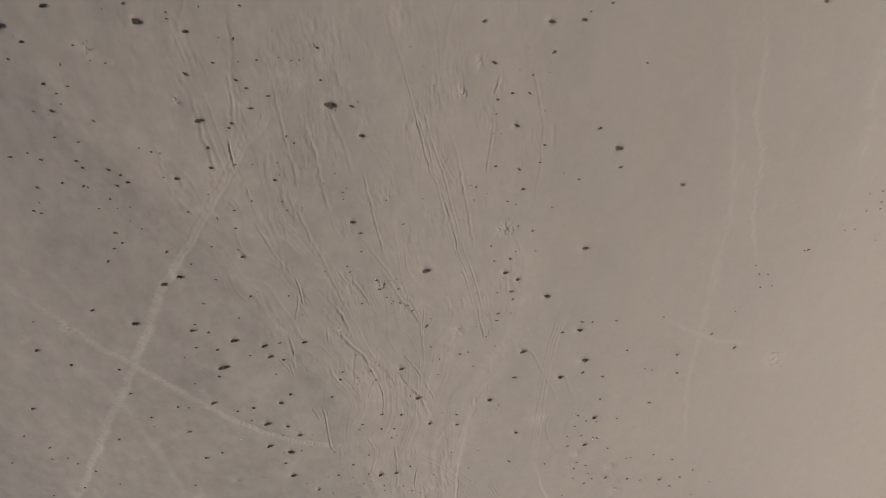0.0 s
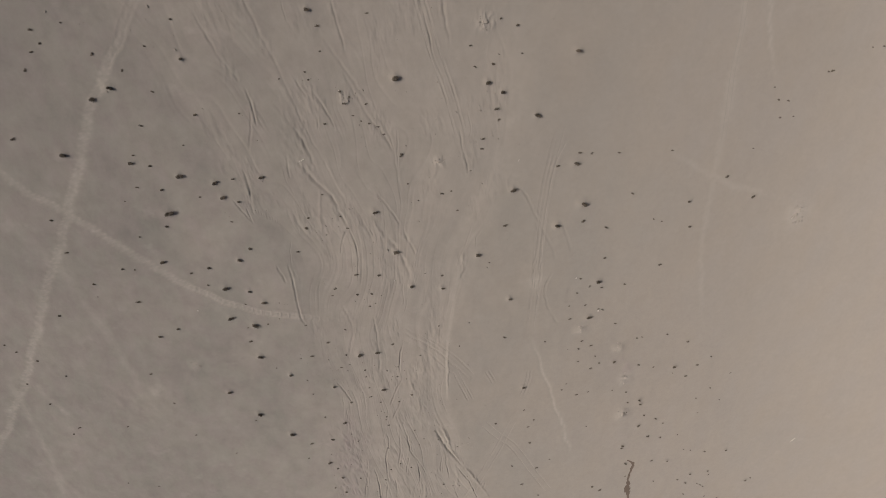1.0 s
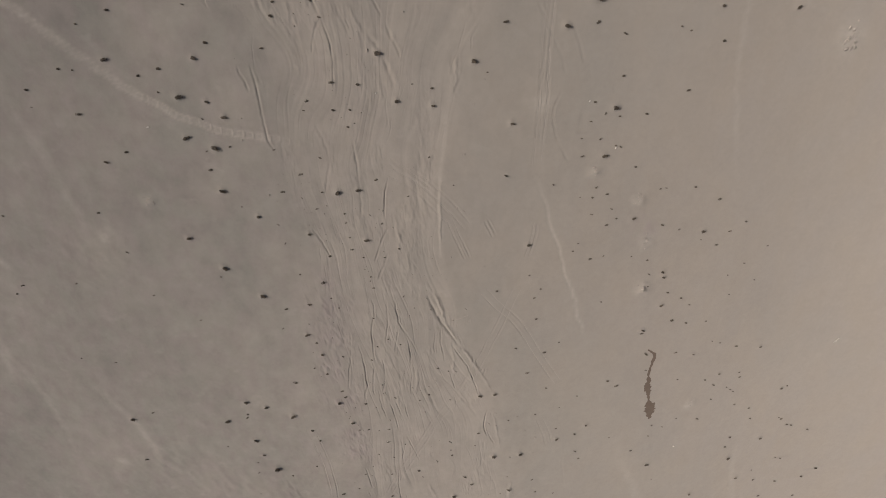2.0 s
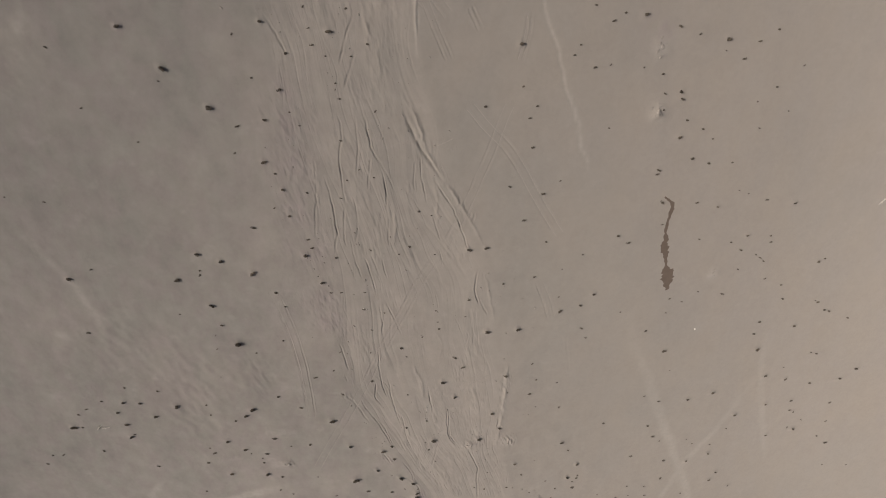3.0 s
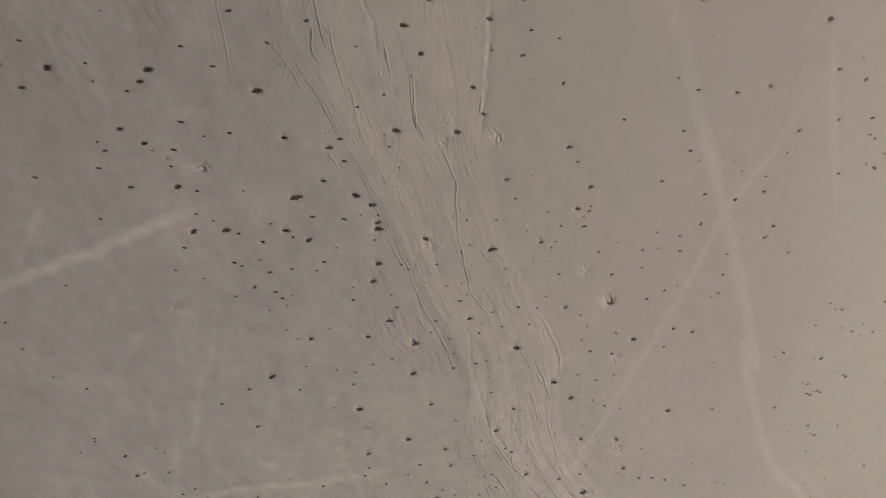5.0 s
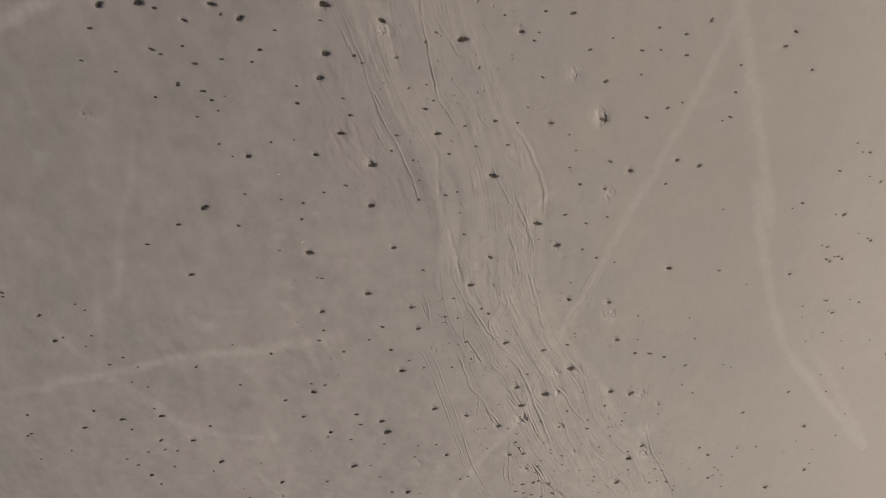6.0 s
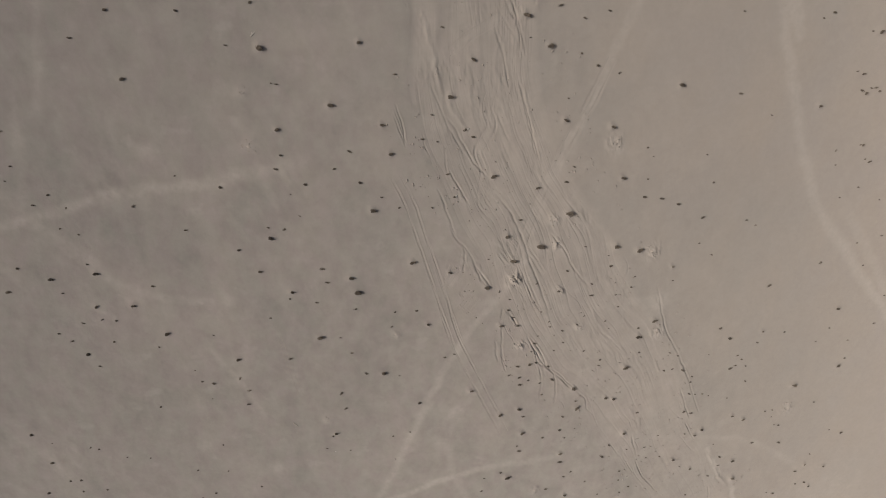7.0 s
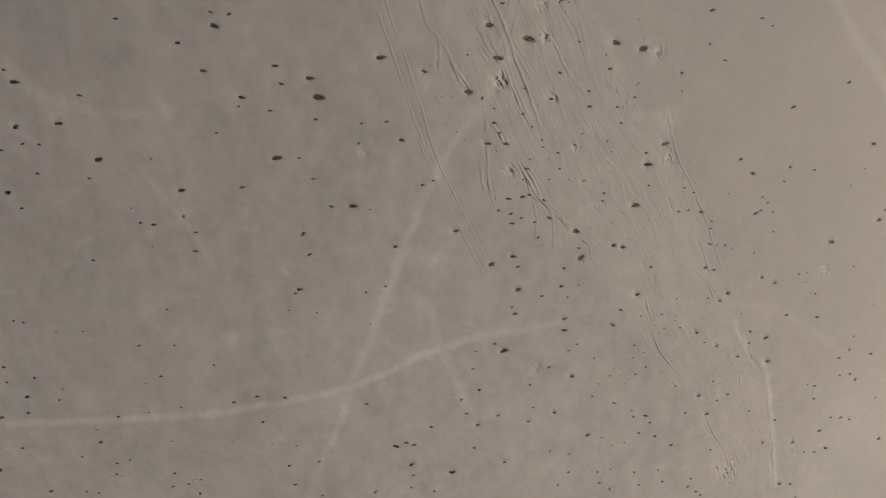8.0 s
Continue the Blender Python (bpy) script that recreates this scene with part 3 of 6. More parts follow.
GULLIES.append((0.3, 0.08, [(-25.3, -14.3), (-24.7, -16.6), (-24.3, -18)]))
GULLIES.append((0.25, -0.08, [(-18.7, -12.4), (-18.7, -15.8), (-19.2, -20)]))
GULLIES.append((0.4, 0.07, [(-14.5, -34.4), (-10.8, -44.1), (-6.8, -56.2), (-2, -67.9)]))
GULLIES.append((0.35, -0.06, [(-11, -45.9), (-6.8, -56.2), (-0.2, -71.8)]))
GULLIES.append((0.35, 0.06, [(-4.1, -42.3), (0.5, -50.1), (4, -56.6), (5.3, -65.9)]))
GULLIES.append((0.25, 0.08, [(-7.5, -48.4), (-5.5, -51), (-3.5, -53.6)]))
GULLIES.append((0.2, -0.1, [(53.6, -149.3), (54.2, -155.8), (54.6, -160.7)]))
GULLIES.append((0.22, -0.12, [(54.8, -160.7), (55, -164.1), (54.8, -166.7)]))
GULLIES.append((0.2, 0.06, [(35.8, -153.1), (35.7, -156.2), (36.4, -161), (37, -163)]))
GULLIES.append((0.25, -0.06, [(59.3, -156.8), (60.3, -162.8), (61.4, -170)]))
GULLIES.append((0.3, -0.06, [(76.6, -171.4), (78.9, -179.6), (80.9, -190.7)]))
GULLIES.append((0.25, 0.09, [(8.5, -189.2), (9.4, -192.1), (10.2, -194.9)]))
GULLIES.append((0.25, 0.09, [(10.1, -191.4), (10.9, -194.3), (11.8, -197.2)]))
GULLIES.append((0.3, -0.08, [(12.6, -200.1), (13, -203.8), (14.6, -207.7), (15.9, -210.9)]))
GULLIES.append((0.25, 0.08, [(12.2, -204.8), (13.1, -206.8), (13.8, -208.5)]))
GULLIES.append((0.3, -0.08, [(19.7, -192), (20, -195.5), (20.8, -199.1), (22.4, -204)]))
GULLIES.append((0.2, 0.1, [(17.2, -231.9), (18.1, -235), (18.3, -236.5)]))
GULLIES.append((0.25, 0.08, [(31.2, -219.5), (32.1, -221.3), (33.8, -224.1)]))
# shrubs by stretches of the plain: x, y, spread
SHRUB_PLACES = []
SHRUB_PLACES += [(-39.6, -11.2, 0.66), (21.1, -12.4, 0.7), (-29.1, -12.7, 0.9), (-46, -13.5, 1.49), (-48.8, -21.9, 0.74), (-7.3, -22.7, 0.91), (-24.1, -24.8, 0.83), (17.6, -25.8, 0.68), (-3.3, -26.9, 0.63), (33.2, -29.6, 0.89), (-28.6, -32.9, 0.62), (45, -36.3, 0.59), (-5.2, -39.8, 0.68), (-21.6, -45.3, 0.62), (30.4, -46, 0.74), (5.4, -48.5, 0.98), (-31.4, -48.7, 0.85), (18, -49.7, 0.71), (-34, -50.2, 0.66), (20.1, -51.1, 0.64), (74, -51.4, 0.59), (25.2, -54.6, 0.75), (-40, -57.7, 0.89), (-31.4, -59, 0.68), (-25.3, -61.2, 0.81), (-14.2, -61.8, 0.61), (-20.7, -62.3, 0.7), (31.8, -62.3, 0.82), (-57.7, -64.1, 0.67), (-20, -64.6, 0.69)]
SHRUB_PLACES += [(22.2, -65.8, 0.79), (-28.2, -66.8, 1.25), (1.3, -68, 0.75), (33.7, -69.1, 1.14), (52.4, -70.8, 0.63), (64.8, -71.6, 0.8), (29.7, -72.5, 0.85), (-30.9, -74.9, 0.74), (4.3, -75, 0.87), (-19.4, -75, 0.66), (17.1, -76.5, 0.73), (-63.2, -78, 0.63), (-22.4, -79.9, 0.88), (-19, -80.6, 0.62), (6.4, -81.4, 0.7), (11.3, -82.3, 0.64), (-17, -82.8, 0.62), (38.1, -84, 0.84), (22.5, -85.3, 0.68), (-22.6, -85.5, 0.75), (-19, -87.1, 0.85), (-34.6, -88.8, 0.61), (37.2, -91.3, 0.76), (-19.2, -93.5, 0.8), (0.1, -94.3, 0.66), (-2.9, -94.5, 0.88), (-14.8, -97.7, 0.59), (-25.6, -100.9, 0.82), (-7.8, -101, 0.61), (43.4, -102.4, 0.64)]
SHRUB_PLACES += [(0.7, -102.6, 0.7), (26.1, -105.2, 0.69), (-21.4, -106.2, 0.91), (56.8, -106.3, 0.72), (-16.3, -111.6, 0.88), (50.4, -113.3, 0.61), (50.6, -114.3, 0.62), (-10.4, -119.6, 0.66), (51.1, -120.2, 0.64), (-8.4, -123.9, 0.6), (48.3, -125, 0.64), (59.8, -132.5, 0.6), (-23, -133.8, 0.72), (74.9, -133.9, 0.67), (-6.6, -134.8, 0.86), (-19.7, -135.2, 0.63), (21.3, -135.5, 0.6), (18.5, -135.6, 0.68), (-15.2, -137.5, 0.73), (-44.1, -137.8, 0.79), (-27.1, -138.2, 0.67), (66.9, -138.7, 0.59), (-4.7, -139.8, 0.59), (-22.8, -143, 0.89), (39.7, -146.2, 0.6), (83.5, -146.6, 0.62), (-22, -146.9, 0.61), (33.9, -148.8, 0.59), (-19.8, -150.7, 1.13), (26.8, -151.6, 0.76)]
SHRUB_PLACES += [(21.6, -151.6, 0.83), (86.2, -155.8, 0.66), (82, -160.4, 0.76), (54.6, -160.6, 0.61), (94.2, -160.7, 0.61), (24.8, -161.3, 0.62), (13.7, -161.4, 0.77), (-42.9, -163.3, 0.6), (-40, -163.5, 0.59), (-33.5, -164.1, 0.84), (74.9, -164.5, 0.81), (15.6, -165, 0.61), (-20.1, -165, 0.83), (-44.6, -165.6, 0.69), (-21.6, -166.5, 0.67), (-38, -166.6, 0.7), (89.4, -168.4, 0.66), (-43.7, -168.5, 0.62), (-6.5, -168.5, 0.84), (-54, -169.6, 0.97), (22.5, -169.9, 0.64), (-43.7, -171.5, 0.74), (78.6, -171.8, 0.75), (-26.1, -172.6, 0.74), (67, -173.2, 0.82), (83.7, -173.7, 0.68), (61.6, -173.7, 0.67), (100.3, -174.2, 0.88), (-23.2, -174.7, 0.66), (11.5, -175, 0.92)]
SHRUB_PLACES += [(-3.9, -175, 0.69), (20, -175.8, 0.79), (90.1, -176.1, 0.74), (97.2, -176.2, 0.83), (2, -176.8, 0.71), (36.2, -179.3, 0.61), (80.5, -179.5, 0.8), (86.6, -179.9, 0.72), (73.5, -180.5, 0.74), (-27, -181.1, 0.61), (-20.2, -181.2, 0.81), (0.5, -181.5, 0.65), (27, -183.3, 0.61), (88.1, -183.3, 0.6), (-3.7, -183.7, 1), (4.8, -183.9, 0.88), (7.2, -185.6, 0.81), (39.7, -185.7, 0.64), (-14.7, -188.2, 0.83), (-19.5, -188.2, 0.74), (89.2, -188.3, 0.91), (7.7, -188.4, 0.67), (82.7, -188.6, 0.72), (-5.9, -188.8, 0.82), (37.9, -189, 0.65), (7.8, -189.4, 1.05), (68.9, -189.8, 0.79), (-9.7, -190.4, 0.61), (-2.8, -190.5, 0.68), (64, -190.6, 0.65)]
SHRUB_PLACES += [(14.6, -191.7, 0.7), (-14.6, -193.6, 0.61), (32.3, -193.8, 0.66), (24.6, -194.4, 0.88), (99.1, -194.6, 0.74), (7.1, -195.1, 0.85), (72.1, -196.3, 0.61), (70.7, -198.1, 0.72), (6, -198.1, 0.71), (76.3, -201.8, 0.65), (7.9, -205.5, 0.66), (43.9, -206, 0.83), (36.5, -206, 0.62), (20.8, -206.4, 0.59), (-5, -207.9, 0.65), (4.2, -208.2, 0.67), (11.5, -210, 0.77), (28.3, -212.9, 0.99), (56.1, -213.1, 0.6), (-63.3, -213.3, 0.98), (48.9, -214, 0.78), (59.8, -214.4, 0.63), (-12.6, -215.1, 0.82), (99.4, -215.3, 0.85), (90.6, -215.8, 0.69), (10.9, -216, 0.8), (45.2, -216.4, 0.59), (102.3, -217.6, 0.92), (34.9, -220.9, 0.96), (98.8, -221.9, 0.68)]
SHRUB_PLACES += [(13.5, -223, 0.63), (1.2, -223, 0.97), (38.2, -224.9, 0.75), (-17, -225.8, 0.63), (27.9, -225.9, 0.66), (88.8, -226.3, 0.87), (-47.6, -228.4, 0.59), (24.9, -230.5, 0.82), (8.9, -230.6, 0.72), (57.2, -231.3, 0.68), (95.1, -231.6, 0.61), (95.8, -232.1, 0.67), (87.4, -232.2, 0.59), (1.6, -233.3, 0.66), (15.4, -233.6, 0.59), (40.5, -234.7, 0.64), (91, -235, 0.61), (88.6, -235.1, 0.6), (106, -235.2, 1.28), (47.4, -236.2, 0.75), (80.8, -236.3, 0.73), (-42, -237.3, 0.63), (16.2, -237.6, 0.61), (30.4, -241.9, 0.72), (90.1, -243.2, 0.62), (49.4, -243.8, 0.7), (13.2, -245.5, 0.79), (92, -246.1, 0.65), (-56, -246.6, 0.84), (41.6, -248.5, 0.94)]
SHRUB_PLACES += [(-1.7, -248.7, 0.7), (32.3, -251.2, 0.77), (-40.1, -251.9, 0.61), (-28.6, -253.2, 0.66), (37.3, -253.3, 0.97), (-4.2, -253.8, 0.64), (-35.7, -253.9, 0.67), (18.1, -254, 0.75), (49.3, -254.6, 0.75), (33, -255.2, 0.96), (52.9, -255.7, 0.83), (8.8, -255.8, 0.66), (-43.1, -255.9, 0.64), (23.4, -256.1, 0.6), (-0, -257.4, 0.66), (106.6, -257.6, 0.72), (9.5, -258.2, 0.92), (-24.5, -258.7, 0.81), (-30.2, -258.7, 0.61), (29, -259.2, 0.7), (58.8, -259.3, 0.59), (-20.5, -263.8, 0.69), (19.7, -264.6, 0.59), (3.1, -265.4, 0.8), (31, -266.1, 0.68), (-34.1, -267.2, 0.68), (-10.3, -268.7, 0.65), (56.7, -268.8, 0.69), (54.2, -271.5, 0.77), (12.2, -272.8, 0.91)]
SHRUB_PLACES += [(92.5, -272.8, 0.85), (77.7, -274.6, 0.6), (52.3, -277.2, 0.78), (-10.3, -277.3, 0.6), (25.9, -277.8, 0.72), (43.4, -280, 0.76), (-54.9, -280.4, 1.16), (33.9, -282.6, 0.67), (49.2, -282.9, 0.63), (50.6, -283.4, 0.72), (30.6, -283.4, 0.66), (-49.5, -283.8, 0.68), (44, -284.1, 0.78), (3.2, -284.2, 0.64), (95.6, -285.5, 0.81), (34.4, -287.7, 0.86), (86.7, -287.9, 0.85), (-47.7, -289.9, 0.75), (-59, -290.1, 0.75), (53.1, -291.3, 0.83), (74.3, -291.8, 0.62), (76.7, -293.1, 0.64), (41.3, -293.5, 0.72), (68.3, -293.5, 0.72), (-45.6, -294, 0.6), (67, -294.6, 0.61), (-50.8, -297.1, 0.76), (31.8, -297.5, 0.88), (-41.4, -298.9, 0.61)]
SHRUB_PLACES += [(63.2, -299.5, 0.61), (100.3, -302.3, 0.64), (67, -302.5, 0.64), (-46.9, -302.6, 0.85), (75.8, -302.6, 0.78), (42.4, -303.6, 0.63), (76.5, -307, 0.9), (-45.3, -308.2, 0.68), (93.4, -308.6, 0.64), (30.4, -308.8, 0.61), (39.5, -309.7, 0.64), (27.1, -310.1, 0.62), (98.2, -310.4, 0.75), (35.1, -310.6, 0.63), (64.3, -311.2, 0.73), (-50.9, -312.6, 0.9), (95.6, -314.9, 0.63), (66, -315.1, 0.74), (16, -315.9, 0.69), (-43.1, -316.8, 0.65), (31.1, -317.7, 0.64), (22.3, -318.3, 0.78), (9.7, -320.5, 0.62), (95.5, -323.1, 0.61), (77.4, -323.4, 0.64), (83.7, -324.9, 0.72), (102.7, -328.9, 0.81), (108.8, -332.6, 1.29), (81.7, -333.4, 0.79)]
# raw reddish crust broken by trickles, beside the wash: x, y, radius
RAW_BANKS = [(-6.3, -114.2, 3.35), (-6.2, -120.1, 3.12), (-6.6, -126.9, 3.07), (-6.4, -134.1, 2.83), (-5.3, -143.5, 2.47), (-4.5, -147.2, 2.37), (-7.1, -119.4, 2.98), (-7, -110.5, 2.25), (-5.1, -146.1, 2.37), (10.8, -211.7, 3.28), (15.7, -213.5, 2.19), (7.8, -206, 2.83), (9.6, -206.3, 3.71), (14.1, -214, 3.5), (6.1, -197.7, 2.59), (-25, -22.9, 1.48), (-23.5, -28.2, 1.45), (-47, -21.7, 3.78), (-41.9, -24.3, 2.62), (45.8, -104.2, 2.67), (7.9, -189.1, 1.41)]
# spoil heaps of loose earth: x, y, radius
HEAPS = []
HEAPS += [(17.3, -41.8, 1.06), (75.4, -76.3, 1.88), (-35.9, -15.9, 0.72), (-26.7, -22, 0.66), (9.9, -21.2, 0.67), (12.3, -17.5, 0.67), (-50.7, -59.5, 0.84), (-1.7, -51, 0.69), (-30.4, -94.7, 0.87), (43.8, -99.1, 0.85), (46.3, -106.8, 1.13), (35.8, -93.6, 0.8), (46.9, -115.8, 0.95), (10.9, -60.6, 0.75), (46.6, -116.1, 0.95), (61.5, -145.3, 0.84), (-16.4, -178.7, 0.59), (25.6, -176.9, 1.04), (17.9, -177.1, 0.93), (-16.1, -178.6, 0.85), (43.5, -205.6, 0.86), (-25.5, -201.4, 0.77), (39.7, -199.8, 0.82)]
HEAPS += [(11.3, -209.7, 0.72), (43.9, -205.9, 0.78), (14.8, -192.9, 0.73), (-2.6, -235.3, 0.77), (-2.3, -228.2, 0.57), (47.8, -238.6, 0.99), (33.1, -258.4, 1.04), (40.5, -260.9, 0.76), (39.3, -249.1, 0.7), (57.4, -271, 1.1), (86.2, -293, 1.28), (70.9, -327.7, 2.09), (2.1, -281.3, 0.61), (14.6, -265.8, 0.51), (55, -256.2, 1.08), (39.5, -253.1, 0.9), (33.2, -258, 0.81), (36.7, -301.4, 0.72), (43.6, -268, 0.48), (34.1, -270.1, 0.69), (-18.5, -315.3, 0.71), (-29.8, -314.3, 0.56), (46.1, -217.2, 0.92)]
# small blotches of pale bare silt: x, y, radius
PALE = [(-16.2, -235.2, 1.1), (-3.9, -231.7, 0.71), (-7.8, -291.2, 1.24), (-10.1, -258.5, 1.1), (-19.2, -286.2, 1.08), (56.8, -265.1, 2.03), (22.5, -282.2, 1.92), (20.8, -288.1, 1.43), (29.1, -262.1, 1.13), (-38.3, -100.6, 1.6), (-49.4, -148.9, 1.19), (61.4, -145.5, 0.98), (-24.1, -202.2, 1.03), (26.6, -82.5, 1.5), (2.3, -281.1, 0.84), (48.5, -239.3, 0.97), (95.2, -325.2, 13.0), (89.4, -339.8, 9.0)]
# wind-rippled loose sand: x, y, radius
RIPPLED = [(-40.5, -149.9, 6.31), (-28.3, -155, 5.99), (-30.6, -161.4, 5), (-18.9, -158.1, 3.97), (-30.5, -168.4, 4.64), (-21.5, -237.4, 4.34), (-2.4, -242.4, 4.32), (-41.7, -25.4, 5.64), (-41.3, -103.9, 4.67)]


def lattice(ix, iy, seed):
    """A number from 0 to 1 for each whole place."""
    n = (ix.astype(np.int64) * 374761393 + iy.astype(np.int64) * 668265263 + seed * 974634777) & 0xFFFFFFFF
    n = ((n ^ (n >> 13)) * 1274126177) & 0xFFFFFFFF
    return ((n ^ (n >> 16)) & 0xFFFF) / 65535.0


def grain2(x, y, seed):
    """Smooth noise of about one wave a unit, from 0 to 1."""
    ix, iy = np.floor(x), np.floor(y)
    fx, fy = x - ix, y - iy
    fx, fy = fx * fx * (3 - 2 * fx), fy * fy * (3 - 2 * fy)
    a, b = lattice(ix, iy, seed), lattice(ix + 1, iy, seed)
    c, d = lattice(ix, iy + 1, seed), lattice(ix + 1, iy + 1, seed)
    return (a + (b - a) * fx) * (1 - fy) + (c + (d - c) * fx) * fy


def layered(x, y, seed, layers=3):
    return sum(grain2(x * 2**k + 17 * k, y * 2**k - 9 * k, seed + k) / 2**k for k in range(layers)) / sum(1 / 2**k for k in range(layers))


def swell(x, y):
    """A broad low rise added to flat ground to stand for lens bowing; the wash runs along it."""
    s = np.abs((x + 0.075 * (y + 40.5)) / 48.6)
    return -3.24 * np.where(s < 1.3, s * s, 1.69 + 1.43 * np.tanh((s - 1.3) / 0.55))


def edge_at(points, y):
    py, px = np.array([p[1] for p in points]), np.array([p[0] for p in points])
    return np.interp(y, py[::-1], px[::-1])


def wander(points, step, seed, sway):
    """A smooth way through the points, in even steps, that sways a little."""
    p = np.array(points, float)
    q = np.vstack([2 * p[0] - p[1], p, 2 * p[-1] - p[-2]])
    out = []
    for a, b, c, d in zip(q, q[1:], q[2:], q[3:]):
        n = max(2, int(np.hypot(*(c - b)) / step))
        t = np.arange(n)[:, None] / n
        out.append(0.5 * (2 * b + (c - a) * t + (2 * a - 5 * b + 4 * c - d) * t**2 + (3 * b - a - 3 * c + d) * t**3))
    way = np.vstack(out + [p[-1:]])
    along = np.r_[0, np.cumsum(np.hypot(*np.diff(way, axis=0).T))]
    way[:, 0] += sway * (layered(along / 3.0, 0 * along + seed, seed) - 0.5) * 2
    way[:, 1] += sway * (layered(along / 3.0, 0 * along - seed, seed + 50) - 0.5) * 2
    way[:, 0] += 0.35 * sway * (grain2(along / 0.7, 0 * along + seed, seed + 90) - 0.5) * 2
    return way


rows_y = np.r_[2600, 1500, 900, 500, 300, 200, 140, 100, 75, np.arange(60, 12, -2.0), np.arange(12, -345, -0.25), np.arange(-345, -420, -1.5), -440, -470, -520, -600, -760, -1000, -1500, -2600]
cols_u = np.r_[np.arange(0, 21, 0.09), np.arange(21, 30, 0.2), np.arange(30, 75, 0.5), np.arange(75, 125, 2.0), 130, 140, 155, 180, 220, 300, 450, 700, 1100, 1700, 2600]
cols_u = np.r_[-cols_u[:0:-1], cols_u]
blur = np.ones(41) / 41
west, east = (np.convolve(np.pad(edge_at(side, rows_y), 20, mode="edge"), blur, "valid") for side in (WASH_WEST, WASH_EAST))
middle = np.convolve(np.pad(np.clip((np.clip(west, -26, 70) + east) / 2, -20, 75), 20, mode="edge"), blur, "valid")
GY = np.repeat(rows_y[:, None], len(cols_u), 1)
GX = middle[:, None] + cols_u[None]
GZ = swell(GX, GY) + (layered(GX / 26, GY / 34, 3) - 0.5) * 0.9 + (layered(GX / 4, GY / 8, 7, 3) - 0.5) * 0.12

# the braided bed: channels that follow the wash's own edges
width = np.maximum(east - west, 6.0)[:, None]
across = (GX - west[:, None]) / width
inside = np.clip(across / (0.11 + 0.18 * np.clip(-(GY + 235) / 60, 0, 1)), 0, 1) * np.clip((1 - across) / 0.12, 0, 1)
inside = inside * inside * (3 - 2 * inside)
# the bed spreads out and smooths towards its lower end
rough = 0.4 + 0.6 * np.clip((GY + 302) / 45, 0, 1)
bend = (layered(GX / 11, GY / 19, 31, 3) - 0.5) * 3.4
lane = across * 13 + bend
near_lane = across * 13 + bend * 0.45
braid = np.abs(layered(lane * 0.9, GY / 30 + 3, 11, 2) - 0.5) * 2
fine = np.abs(layered(lane * 2.3 + 9, GY / 17, 17, 2) - 0.5) * 2
thread = np.abs(layered(near_lane * 5.0 - 4, GY / 9, 23, 2) - 0.5) * 2
live = [np.clip(layered(GX / w, GY / (2.2 * w), seed, 2) * 5 - 2.0, 0, 1) for w, seed in ((13, 29), (7, 33), (4.5, 37))]
GZ += inside * rough * (-0.15 - 0.045 * live[0] * np.exp(-((braid / 0.06) ** 2)) - 0.03 * live[1] * np.exp(-((fine / 0.10) ** 2)) - 0.008 * live[2] * np.exp(-((thread / 0.2) ** 2)))
GZ += inside * rough * 0.22 * (layered(lane * 0.8, GY / 24, 39, 2) - 0.5)
wrinkled = np.clip(layered(GX / 3.2, GY / 5.0, 51, 2) * 6 - 3.2, 0, 1)
GZ += inside * rough * 0.17 * wrinkled * (layered((GX + 0.15 * GY + bend) / 0.5, GY / 1.3, 49, 3) - 0.5)
WASH = inside * rough * np.clip(0.35 + 0.8 * layered(lane * 0.6, GY / 30, 41, 2), 0, 1)
BANKS = np.zeros_like(GX)
# east-west blend of gravel and sand; also evens out shading between the sides
SANDY_LIGHT_BALANCE = np.clip((GX - middle[:, None]) / 110 + 0.5, 0, 1)
PALE_AT = np.zeros_like(GX)
WORN_ONCE = np.ones_like(GX)


def near(way, reach):
    """Blocks of the sheet that lie near each step of a way, with their distance from it and how far along they are."""
    for n, (a, b) in enumerate(zip(way[:-1], way[1:])):
        r0, r1 = np.searchsorted(-rows_y, (-max(a[1], b[1]) - reach, -min(a[1], b[1]) + reach))
        if r1 <= r0:
            continue
        mid = middle[(r0 + r1) // 2]
        c0, c1 = np.searchsorted(cols_u, (min(a[0], b[0]) - reach - mid - 1, max(a[0], b[0]) + reach - mid + 1))
        if c1 <= c0:
            continue
        box = (slice(r0, r1), slice(c0, c1))
        px, py, d = GX[box] - a[0], GY[box] - a[1], b - a
        s = np.clip((px * d[0] + py * d[1]) / (d @ d), 0, 1)
        yield box, np.hypot(px - s * d[0], py - s * d[1]), n / (len(way) - 1)


